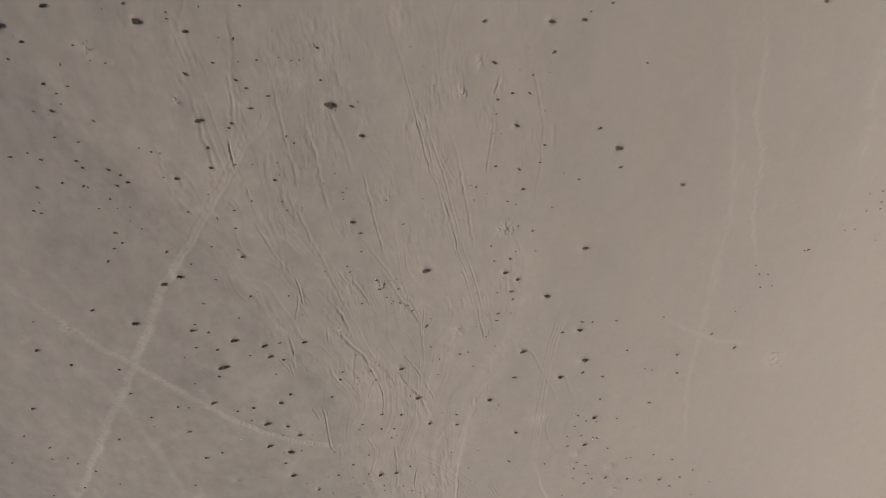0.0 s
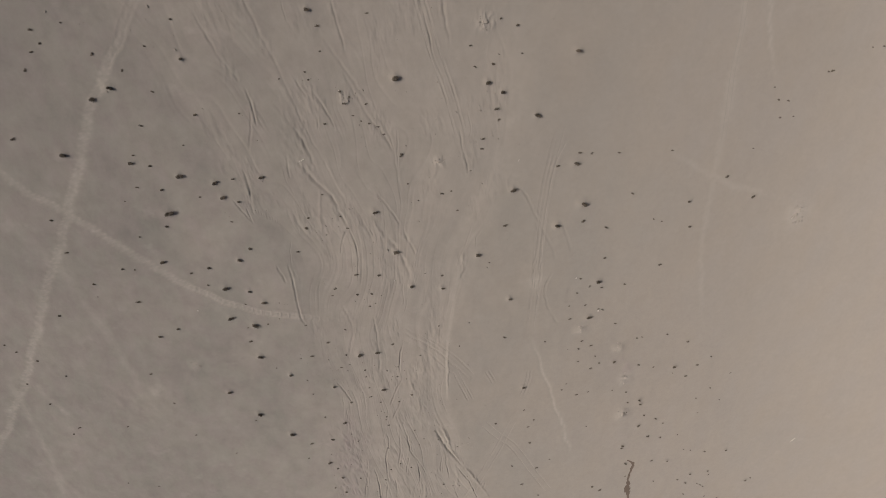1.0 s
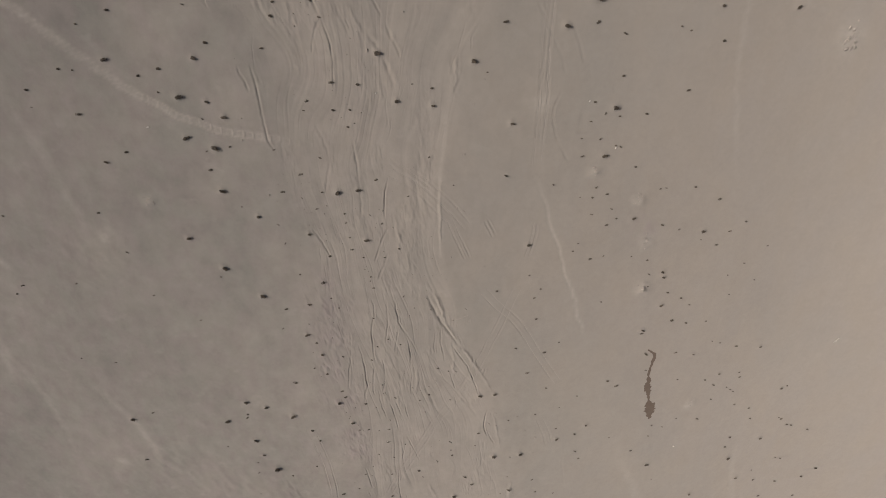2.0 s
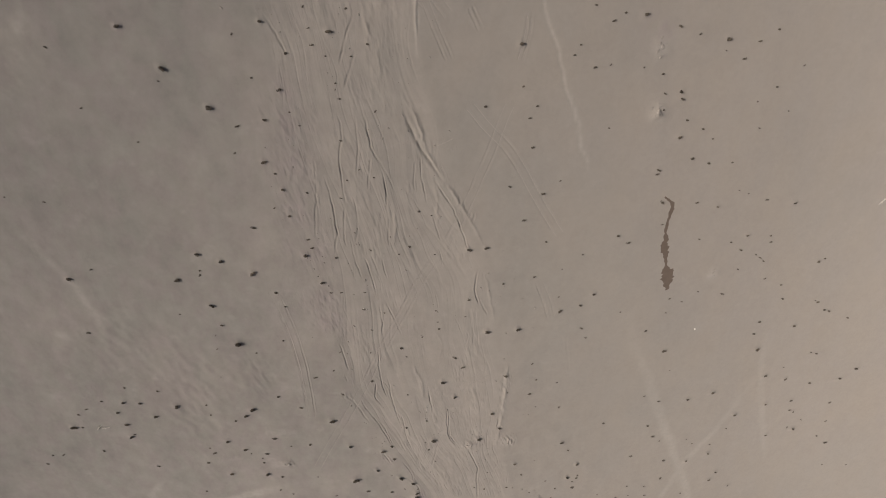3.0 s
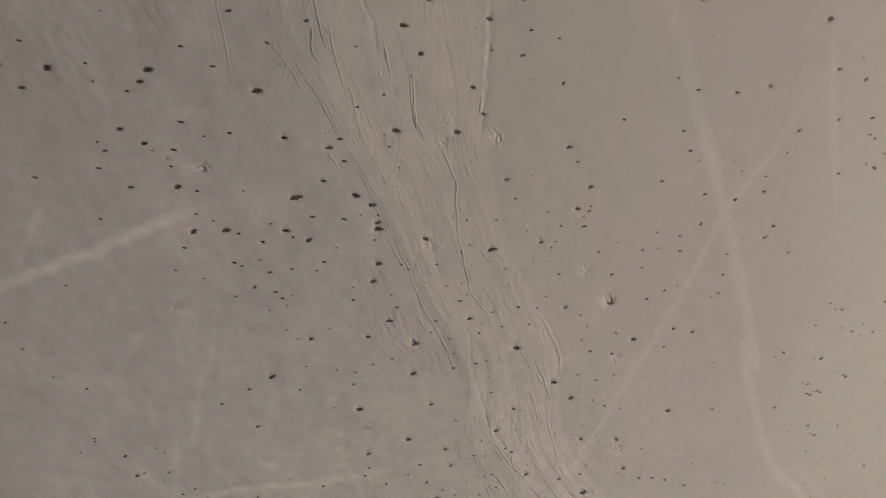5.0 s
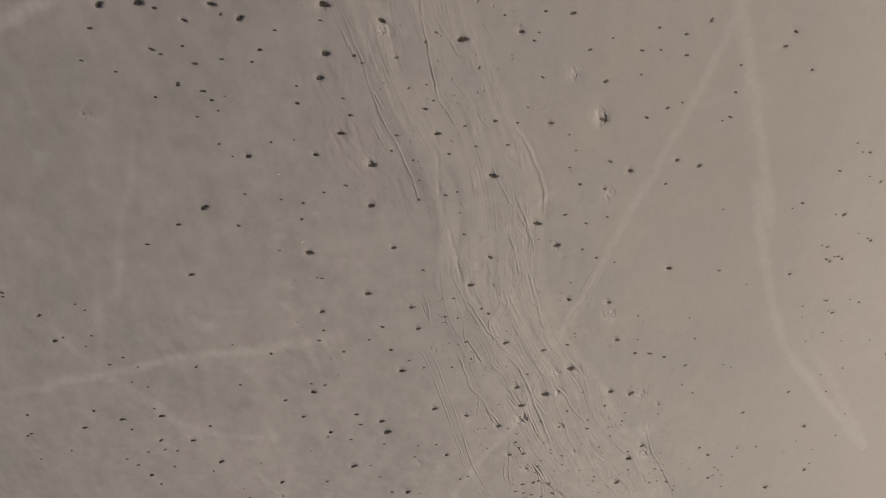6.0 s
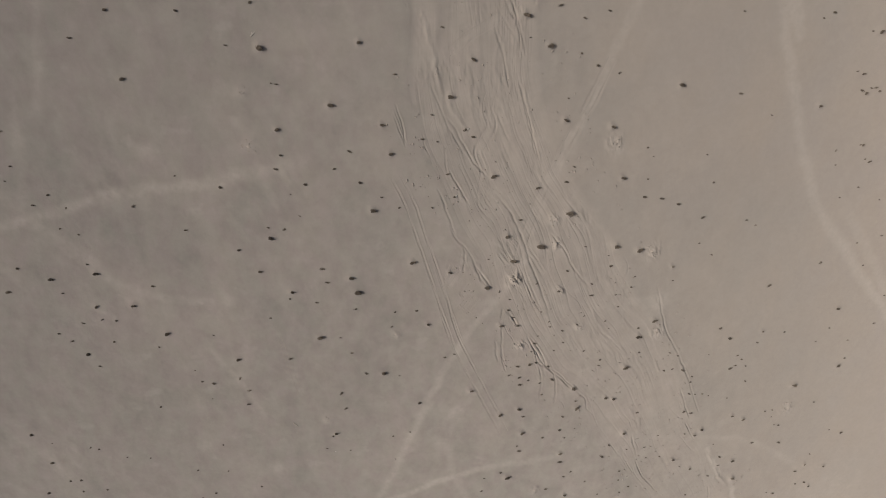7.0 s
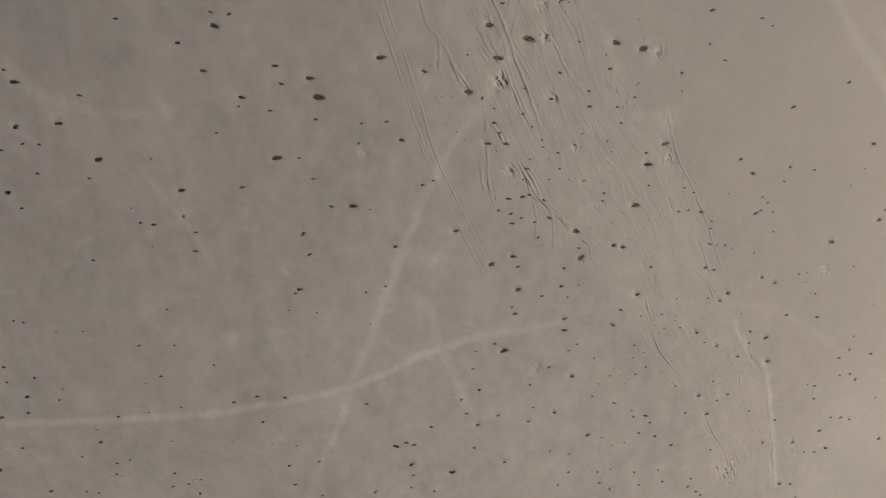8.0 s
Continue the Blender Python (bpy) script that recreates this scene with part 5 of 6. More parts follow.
TUFTS += [(-5.7, -81, 0.41), (-36.3, -81.9, 0.56), (-6.3, -82.2, 0.27), (49.2, -82.3, 0.56), (-2.3, -82.4, 0.48), (-20, -82.9, 0.28), (34.8, -83, 0.48), (0.4, -84.3, 0.28), (-49.6, -84.5, 0.57), (-0.7, -84.7, 0.42), (36.6, -84.8, 0.33), (42.9, -85.2, 0.5), (34.4, -85.9, 0.4), (-17, -86.9, 0.35), (-31.6, -87.4, 0.52), (-20.4, -87.5, 0.28), (-11.1, -87.5, 0.34), (33.1, -88.3, 0.32), (36.1, -88.6, 0.41), (-5, -89.1, 0.36), (38.7, -89.8, 0.34), (10.5, -89.8, 0.37), (39.5, -90.1, 0.34), (-20.3, -90.3, 0.5), (33.5, -91, 0.49), (-8, -91.5, 0.43), (2.8, -92.8, 0.44), (21.9, -93.1, 0.55), (42.6, -93.6, 0.44), (-10.9, -94, 0.42), (-5.3, -94.4, 0.37), (29.3, -95.3, 0.41)]
TUFTS += [(7.3, -95.6, 0.31), (-17, -96, 0.29), (36.3, -96.3, 0.43), (-38, -96.6, 0.37), (-52.5, -97.1, 0.35), (38.3, -97.5, 0.44), (48.4, -97.6, 0.37), (47.3, -97.7, 0.37), (33.8, -97.7, 0.26), (53.7, -97.9, 0.57), (35.8, -98, 0.43), (58.6, -100.7, 0.51), (36.1, -100.8, 0.35), (40.4, -101.9, 0.45), (-1.9, -102, 0.31), (-11.7, -102.4, 0.3), (38.7, -102.9, 0.45), (-35.7, -103.2, 0.38), (-57.7, -103.7, 0.47), (-1.7, -104.1, 0.39), (5.4, -104.3, 0.48), (48.8, -104.3, 0.58), (-5.2, -104.9, 0.54), (52, -105.4, 0.4), (64.6, -105.6, 0.43), (34.4, -105.8, 0.36), (3.1, -105.8, 0.4), (61.8, -106.9, 0.54), (33.4, -107.1, 0.36), (-10.2, -108, 0.39), (36.7, -109, 0.55), (59.7, -109.2, 0.53)]
TUFTS += [(-54.1, -109.4, 0.5), (-6.7, -109.7, 0.56), (46.9, -110.5, 0.49), (26.5, -110.9, 0.35), (-55.7, -110.9, 0.44), (21.1, -113.2, 0.53), (47.8, -113.3, 0.4), (-9.4, -113.5, 0.56), (66.2, -113.8, 0.45), (-13.2, -114.2, 0.48), (51.9, -117.6, 0.53), (39.5, -117.7, 0.39), (54.8, -119.2, 0.54), (28, -119.8, 0.56), (-9.3, -121.3, 0.42), (53.7, -123.8, 0.55), (-5, -124.6, 0.48), (56.7, -124.7, 0.56), (61, -125, 0.47), (24.8, -125.7, 0.48), (48.2, -125.8, 0.43), (-10.2, -126.7, 0.34), (30.1, -127.3, 0.52), (-8.3, -128, 0.48), (10.9, -128.5, 0.49), (12.8, -129.4, 0.36), (-13.7, -129.7, 0.56), (49.9, -130.6, 0.56), (65.3, -130.9, 0.38), (56, -131.3, 0.44), (27.1, -131.4, 0.45), (-5.9, -132, 0.5)]
TUFTS += [(69.2, -132.4, 0.49), (-5.6, -133.5, 0.5), (9.2, -134.5, 0.51), (50.4, -134.5, 0.43), (3.3, -134.6, 0.36), (30.8, -135.4, 0.47), (-2.2, -135.5, 0.51), (7.6, -135.5, 0.37), (43, -135.7, 0.5), (13.1, -136.1, 0.3), (-40.2, -136.2, 0.4), (-23.2, -136.7, 0.44), (44.8, -137, 0.5), (-23.4, -137.5, 0.44), (57.5, -138.1, 0.45), (37.2, -138.3, 0.41), (71.8, -139.6, 0.41), (63.9, -139.6, 0.48), (33.9, -140.7, 0.33), (72.1, -140.8, 0.41), (-12.4, -141.2, 0.52), (66.2, -141.4, 0.5), (29.3, -141.6, 0.48), (-3.7, -141.8, 0.37), (-2, -142, 0.37), (1.7, -142.1, 0.37), (24, -142.4, 0.4), (69.5, -143, 0.4), (70.5, -143.8, 0.41), (-11.1, -143.9, 0.45), (71.4, -144.6, 0.41), (-28.4, -144.6, 0.31)]
TUFTS += [(18.4, -145, 0.47), (66.4, -145.3, 0.41), (1.2, -145.4, 0.38), (84.8, -146.3, 0.5), (4.6, -146.4, 0.3), (12.9, -146.5, 0.39), (37.6, -148.1, 0.52), (17.7, -148.1, 0.32), (-44.4, -148.3, 0.58), (72.8, -148.4, 0.43), (-0.6, -148.5, 0.31), (13.1, -148.8, 0.32), (-23.5, -149, 0.31), (53.9, -149.1, 0.38), (2.1, -149.6, 0.31), (64.2, -150, 0.51), (56.4, -150.2, 0.38), (13.3, -150.3, 0.48), (76.8, -150.4, 0.45), (45, -150.5, 0.36), (10.4, -151.6, 0.32), (-23.7, -151.8, 0.39), (53.5, -152, 0.38), (38.1, -152.9, 0.53), (-17.5, -152.9, 0.47), (77.7, -153.5, 0.58), (-3.5, -153.6, 0.32), (6.9, -153.7, 0.56), (1.6, -154.2, 0.32), (39, -155, 0.36), (7.6, -155.4, 0.32), (50.3, -155.4, 0.48)]
TUFTS += [(15.9, -156.4, 0.58), (-5.1, -157.3, 0.4), (-24.3, -157.7, 0.24), (74.1, -157.9, 0.56), (88.3, -157.9, 0.55), (-8.2, -158.4, 0.48), (17.2, -158.5, 0.51), (89.5, -158.6, 0.53), (29.6, -159.3, 0.44), (-41.9, -160, 0.42), (1.2, -160.2, 0.57), (-36.1, -160.6, 0.51), (73.3, -160.6, 0.56), (-15.4, -162.4, 0.58), (-4, -162.6, 0.58), (30.5, -163, 0.45), (-46.8, -163.1, 0.46), (7.2, -163.7, 0.42), (-28.3, -163.9, 0.5), (34.4, -164.4, 0.37), (-50.2, -164.9, 0.45), (-11.6, -165, 0.5), (25.1, -165.3, 0.36), (-2.9, -165.3, 0.34), (56.6, -165.6, 0.31), (29.2, -166.1, 0.55), (-28, -166.3, 0.42), (-52.3, -166.5, 0.37), (-23.8, -167.7, 0.51), (-52.5, -169.5, 0.47), (30.5, -169.5, 0.28), (10.4, -170, 0.45)]
TUFTS += [(35, -170.3, 0.48), (82.6, -170.5, 0.4), (52.2, -170.9, 0.42), (-43.1, -171.1, 0.43), (6.5, -171.6, 0.53), (-17.4, -172, 0.55), (55.3, -172.7, 0.54), (23.8, -173.5, 0.56), (-11.3, -174.1, 0.56), (-14.8, -174.3, 0.36), (-29.9, -174.4, 0.37), (-50.3, -175.5, 0.46), (-29.1, -175.7, 0.58), (3.5, -175.7, 0.56), (-19.4, -175.8, 0.5), (-22.5, -175.9, 0.29), (44.2, -176, 0.47), (-20.6, -177.1, 0.29), (10.3, -177.2, 0.43), (-30.9, -178.2, 0.52), (-20.4, -178.3, 0.44), (53.7, -178.7, 0.55), (4, -178.9, 0.57), (-40.6, -179.1, 0.48), (11.6, -180.3, 0.44), (37.7, -181.6, 0.47), (55.3, -181.6, 0.52), (-17.5, -182.1, 0.51), (-10.9, -182.3, 0.37), (96.8, -182.8, 0.47), (30.9, -183.1, 0.23), (10.4, -183.2, 0.29)]
TUFTS += [(57, -183.4, 0.35), (72.3, -183.9, 0.39), (63.1, -184.4, 0.27), (-18.4, -185.6, 0.37), (-33, -185.8, 0.48), (64.7, -186, 0.37), (51.2, -186.1, 0.51), (28.3, -186.6, 0.47), (-1.8, -187, 0.52), (-7.9, -187.7, 0.44), (2.7, -187.7, 0.52), (97.5, -188.1, 0.53), (39.9, -188.8, 0.41), (-12.8, -189, 0.46), (58.6, -189.1, 0.54), (33.3, -189.2, 0.32), (20.9, -189.4, 0.46), (39.8, -189.7, 0.41), (-21.6, -190.8, 0.55), (6.9, -191.2, 0.38), (35.4, -191.7, 0.41), (30.2, -191.8, 0.4), (39, -192.1, 0.5), (1.2, -192.2, 0.39), (21.3, -193.5, 0.39), (-10.5, -193.5, 0.31), (58.5, -194, 0.55), (34.7, -194.2, 0.33), (-1, -194.3, 0.54), (-13.5, -194.4, 0.47), (51.1, -194.5, 0.44), (-6, -195.2, 0.38)]
TUFTS += [(34.1, -195.2, 0.42), (55.1, -195.5, 0.46), (10.8, -195.7, 0.55), (-9.6, -195.7, 0.54), (16.1, -196.2, 0.4), (41.7, -196.7, 0.52), (-42.2, -196.9, 0.44), (-60, -197, 0.5), (48.9, -197.3, 0.44), (51.6, -197.3, 0.36), (26.7, -198.1, 0.41), (-12.4, -198.1, 0.56), (55.5, -198.2, 0.47), (-9.2, -199, 0.55), (-15.7, -199.6, 0.39), (35.2, -199.8, 0.34), (19.8, -199.8, 0.33), (-6.7, -199.9, 0.24), (64.3, -200.2, 0.39), (-8.5, -200.3, 0.48), (49.1, -200.4, 0.45), (44, -200.9, 0.54), (2.5, -201.3, 0.56), (-10.8, -202.4, 0.33), (19.4, -202.9, 0.5), (9.4, -203.2, 0.57), (33.3, -203.7, 0.35), (64.2, -203.9, 0.5), (-55.3, -204, 0.53), (55.8, -204.7, 0.39), (29, -205.3, 0.52), (53.7, -205.3, 0.48)]
TUFTS += [(24.6, -205.6, 0.43), (15.2, -206.3, 0.42), (50.7, -206.3, 0.56), (63.8, -207.4, 0.51), (39.3, -207.9, 0.36), (14.5, -208.3, 0.42), (26, -208.6, 0.44), (30.6, -208.8, 0.44), (-54.3, -209.3, 0.52), (22.2, -209.4, 0.43), (45.7, -212.3, 0.48), (7.7, -212.9, 0.43), (-6.6, -213.4, 0.34), (-1.6, -214.5, 0.34), (-50.9, -214.9, 0.39), (1.2, -215.2, 0.43), (21.5, -215.5, 0.45), (41.5, -215.5, 0.57), (17.6, -215.8, 0.53), (54.9, -216.7, 0.51), (-45.5, -217.3, 0.48), (-16.9, -217.5, 0.55), (0.9, -217.7, 0.47), (-8.3, -218.2, 0.47), (85.8, -218.3, 0.53), (39.4, -220, 0.48), (-22.2, -220.5, 0.43), (46, -221, 0.38), (94.2, -221.2, 0.47), (42.6, -221.8, 0.4), (24.1, -221.9, 0.42), (-3.2, -222.4, 0.4)]
TUFTS += [(80, -223.2, 0.5), (35.5, -223.7, 0.3), (78.4, -223.8, 0.37), (42.3, -226, 0.38), (17.7, -227.1, 0.43), (1.6, -227.3, 0.28), (2.4, -227.5, 0.36), (44.8, -227.7, 0.55), (-47.6, -229.2, 0.39), (-36.4, -230.6, 0.39), (-35.3, -231.7, 0.31), (40.9, -231.9, 0.31), (-42.9, -232.6, 0.56), (22.1, -232.8, 0.37), (66.6, -233.3, 0.45), (90.1, -234.5, 0.47), (87.7, -234.7, 0.47), (26.6, -235.1, 0.46), (20.7, -235.8, 0.45), (27.5, -236.1, 0.54), (-35.8, -236.5, 0.46), (72.4, -236.8, 0.39), (1.3, -236.8, 0.52), (10.6, -236.9, 0.44), (-37.3, -238.6, 0.32), (0.5, -238.6, 0.52), (-13.5, -238.9, 0.37), (8.4, -239.1, 0.45), (52.8, -239.7, 0.43), (-31.9, -240.8, 0.5), (-7.7, -240.9, 0.53), (23.8, -241, 0.47)]
TUFTS += [(53.9, -241.1, 0.26), (4, -241.1, 0.53), (11.5, -241.4, 0.54), (62.4, -241.6, 0.36), (-34.5, -242.3, 0.47), (1.9, -242.3, 0.31), (-29.8, -242.8, 0.32), (-20.3, -242.9, 0.55), (14.4, -243.6, 0.39), (40.8, -243.7, 0.5), (36.7, -244.3, 0.59), (53.4, -244.4, 0.35), (24.6, -244.5, 0.56), (97.2, -244.8, 0.57), (16.6, -245.4, 0.4), (2.7, -245.6, 0.24), (21.5, -245.7, 0.4), (63.9, -246.1, 0.46), (-13.8, -246.8, 0.46), (-29.2, -246.9, 0.33), (-2, -247, 0.39), (52.9, -247.1, 0.53), (0.3, -247.5, 0.46), (55.7, -247.7, 0.55), (34.1, -248.7, 0.5), (58.7, -248.9, 0.56), (-6.6, -250.3, 0.47), (-29.6, -251.6, 0.41), (63, -251.7, 0.48), (-52.9, -253.3, 0.47), (4.7, -254, 0.49), (-20.7, -255.6, 0.51)]
TUFTS += [(63.1, -255.9, 0.39), (-34.7, -256.3, 0.39), (41.6, -257.8, 0.54), (48.7, -258, 0.57), (-54.6, -258.2, 0.5), (65.4, -258.3, 0.4), (45.6, -260.7, 0.39), (8.9, -260.9, 0.43), (40.3, -261.1, 0.55), (14.8, -262, 0.36), (52, -262, 0.48), (18.1, -262.1, 0.44), (45.6, -262.5, 0.47), (36.3, -262.7, 0.38), (86.9, -263.1, 0.51), (-37.7, -263.3, 0.49), (32.1, -263.5, 0.53), (-13.4, -264.2, 0.36), (-35.9, -264.7, 0.47), (32.9, -264.9, 0.54), (-29.3, -265, 0.47), (50.2, -265.2, 0.41), (77.3, -265.6, 0.56), (6, -265.8, 0.29), (-22.3, -266.2, 0.36), (33.7, -266.4, 0.54), (38.8, -266.5, 0.31), (38.9, -267.4, 0.32), (48.1, -267.6, 0.41), (41, -268.5, 0.4), (7.4, -268.7, 0.37), (-2.2, -269, 0.44)]
TUFTS += [(37.1, -269, 0.32), (48.8, -269.1, 0.25), (-32.9, -269.5, 0.46), (53.8, -269.8, 0.42), (36.4, -270.3, 0.48), (-17.7, -270.7, 0.31), (41.3, -270.7, 0.48), (-10.8, -272.3, 0.44), (69.3, -272.5, 0.56), (9.2, -272.7, 0.46), (-16.8, -272.8, 0.46), (-15.2, -273.2, 0.54), (14.5, -273.6, 0.31), (36.8, -274, 0.49), (35.9, -274.1, 0.57), (33.6, -274.2, 0.48), (-9.6, -274.6, 0.45), (71.1, -274.7, 0.58), (54.6, -274.7, 0.43), (38.7, -274.9, 0.58), (47.5, -274.9, 0.43), (82.3, -275.6, 0.43), (60.1, -275.6, 0.36), (47.5, -276, 0.43), (5, -276.1, 0.54), (-16, -276.2, 0.23), (33.9, -276.4, 0.41), (61.7, -276.6, 0.37), (77.1, -276.9, 0.4), (67.6, -277.5, 0.29), (39.4, -277.6, 0.5), (-25.1, -277.7, 0.46)]
TUFTS += [(33.9, -277.8, 0.49), (37.3, -277.9, 0.42), (59.3, -279.1, 0.46), (5.3, -279.1, 0.47), (17.1, -279.2, 0.55), (62.9, -279.5, 0.57), (74.5, -279.8, 0.4), (37.8, -280.2, 0.42), (72.3, -281.3, 0.52), (75.5, -281.4, 0.39), (64.6, -282.4, 0.47), (34.6, -284.2, 0.42), (75.9, -284.6, 0.41), (64.7, -284.8, 0.48), (2.4, -284.8, 0.4), (-46.4, -285.5, 0.3), (41.6, -285.6, 0.43), (-16.3, -285.8, 0.41), (55.3, -287.2, 0.55), (1.2, -287.3, 0.32), (72.6, -287.5, 0.42), (40.8, -288.2, 0.52), (43.8, -288.4, 0.35), (-29.5, -288.5, 0.34), (63.9, -288.6, 0.58), (65.6, -289.1, 0.49), (37.9, -289.4, 0.44), (33.4, -290.6, 0.35), (12.5, -290.7, 0.33), (33.8, -291.7, 0.53), (92.2, -293.1, 0.46), (50.3, -293.5, 0.47)]
TUFTS += [(-43.7, -293.6, 0.55), (64.8, -293.8, 0.39), (-11.4, -295.2, 0.41), (41.2, -295.6, 0.54), (49.2, -295.8, 0.57), (-44, -296.3, 0.48), (30.7, -296.3, 0.44), (85, -296.6, 0.49), (27.6, -297.3, 0.35), (-22.2, -297.4, 0.28), (-35.2, -297.7, 0.33), (43.4, -298.3, 0.37), (42, -299.1, 0.36), (79.6, -299.2, 0.57), (52.8, -299.9, 0.48), (73, -300.9, 0.55), (85.6, -301, 0.5), (46.2, -301.1, 0.38), (-6, -301.2, 0.5), (38.8, -301.6, 0.46), (-42.3, -301.8, 0.55), (-9.5, -301.8, 0.5), (-17.7, -301.9, 0.29), (-22.9, -302.5, 0.29), (-27.9, -302.9, 0.45), (72.8, -303, 0.44), (27.6, -304, 0.52), (35.8, -304.1, 0.38), (10.2, -304.1, 0.44), (54.7, -304.1, 0.5), (48.8, -304.6, 0.33)]
TUFTS += [(-31.9, -305.1, 0.31), (53.1, -305.1, 0.49), (24.7, -305.2, 0.45), (71, -305.3, 0.55), (-6, -305.7, 0.44), (46.8, -305.7, 0.32), (-32, -307.4, 0.58), (-20.6, -307.9, 0.3), (25.4, -308, 0.53), (36.1, -308.4, 0.39), (-11.2, -308.7, 0.23), (19.9, -309.4, 0.53), (91.4, -309.7, 0.5), (-5.2, -309.7, 0.3), (-35.7, -310, 0.41), (-1.4, -310.5, 0.3), (-28, -311, 0.37), (-30.3, -311.5, 0.38), (52.4, -311.7, 0.34), (15.6, -311.9, 0.53), (13.6, -312, 0.51), (16.8, -312.3, 0.53), (14.2, -312.4, 0.53), (52.9, -312.9, 0.42), (54.8, -313.2, 0.51), (94.2, -313.6, 0.52), (1.5, -313.7, 0.45), (-21.4, -313.9, 0.47), (-3.3, -314.1, 0.46), (61.9, -314.1, 0.47), (87, -314.2, 0.48)]
TUFTS += [(26.3, -314.4, 0.47), (55.9, -314.7, 0.44), (45.1, -315, 0.58), (-17.6, -315.4, 0.3), (47.4, -315.9, 0.34), (-19.6, -316, 0.39), (74.2, -316.3, 0.39), (87.1, -316.9, 0.48), (38.7, -317, 0.41), (56.8, -317.5, 0.55), (51.3, -317.7, 0.35), (-2.8, -317.8, 0.45), (49.3, -317.9, 0.34), (16, -318.1, 0.47), (41.8, -318.2, 0.41), (79.3, -319.4, 0.54), (59.7, -320, 0.57), (1.2, -320.2, 0.46), (19.3, -321.8, 0.39), (41.8, -321.8, 0.41), (93.5, -322.3, 0.58), (46.8, -322.6, 0.5), (89.3, -323.9, 0.53), (39.9, -324, 0.42), (53.3, -324.1, 0.44), (57.7, -324.5, 0.46), (48.8, -326.6, 0.45), (63.7, -327.8, 0.46), (91.2, -328.2, 0.59), (63.4, -329.4, 0.47), (84.4, -334.3, 0.56)]
TUFTS += [(-43.6, -7.3, 0.36), (62.6, -8.5, 0.36), (-50.5, -9.7, 0.36), (-26.5, -9.9, 0.36), (-30.4, -10.8, 0.36), (-16.9, -10.8, 0.36), (-37.5, -15.7, 0.36), (-15.7, -17.1, 0.36), (-52.7, -19.4, 0.36), (-40.3, -27.9, 0.36), (-53.4, -28.6, 0.36), (-47.6, -29.7, 0.36), (21.7, -31.4, 0.36), (-49.6, -38.4, 0.36), (2.1, -40.4, 0.36), (-35.0, -40.7, 0.36), (82.7, -41.4, 0.36), (19.4, -41.5, 0.36), (83.4, -44.7, 0.36), (80.6, -48.2, 0.36), (88.0, -50.8, 0.36), (-1.0, -50.9, 0.36), (73.2, -51.5, 0.36), (1.1, -51.9, 0.36), (-15.6, -52.6, 0.36), (1.5, -54.7, 0.36), (3.4, -56.3, 0.36), (-30.8, -58.0, 0.36), (68.8, -58.1, 0.36), (-18.2, -61.8, 0.36), (6.3, -63.9, 0.36), (7.8, -66.6, 0.36)]
TUFTS += [(-8.6, -68.5, 0.42), (48.0, -73.8, 0.42), (-10.7, -74.1, 0.42), (11.4, -80.0, 0.42), (-0.2, -82.4, 0.42), (38.9, -85.4, 0.42), (-67.4, -85.5, 0.42), (-63.5, -88.3, 0.42), (-61.0, -90.8, 0.42), (-64.2, -91.4, 0.42), (-59.6, -92.2, 0.42), (-72.5, -93.4, 0.42), (-56.5, -93.9, 0.42), (14.0, -94.2, 0.36), (-83.5, -96.6, 0.42), (-6.3, -97.0, 0.36), (-78.7, -97.4, 0.42), (-2.4, -98.0, 0.36), (-60.1, -99.2, 0.42), (-2.3, -99.5, 0.36), (3.0, -99.9, 0.42), (39.4, -100.2, 0.36), (-67.4, -102.6, 0.42), (-0.2, -105.6, 0.36), (-22.3, -107.9, 0.36), (56.7, -107.9, 0.36), (39.0, -108.7, 0.36), (-45.4, -108.8, 0.36), (0.7, -109.2, 0.36), (44.0, -109.5, 0.36), (70.4, -110.9, 0.36), (-33.7, -111.1, 0.36)]
TUFTS += [(1.1, -111.2, 0.36), (-5.8, -112.8, 0.36), (5.7, -113.2, 0.36), (28.4, -113.7, 0.36), (-4.7, -114.7, 0.36), (27.5, -115.5, 0.36), (47.9, -115.7, 0.36), (63.3, -115.8, 0.36), (-27.3, -116.0, 0.36), (0.6, -117.0, 0.36), (69.3, -117.8, 0.36), (-14.2, -118.1, 0.36), (64.6, -120.0, 0.36), (56.8, -121.0, 0.36), (2.7, -121.5, 0.36), (4.7, -122.8, 0.36), (0.8, -123.0, 0.36), (-49.3, -123.9, 0.36), (-43.6, -124.8, 0.36), (32.7, -125.3, 0.36), (-0.3, -125.8, 0.36), (63.4, -130.1, 0.36), (33.6, -146.0, 0.36), (59.2, -148.6, 0.36), (-12.7, -150.5, 0.42), (85.4, -155.3, 0.36), (88.1, -167.8, 0.42), (-58.7, -176.8, 0.42), (-60.9, -177.1, 0.42), (-62.8, -179.6, 0.42), (87.0, -182.7, 0.42), (90.7, -186.2, 0.36)]
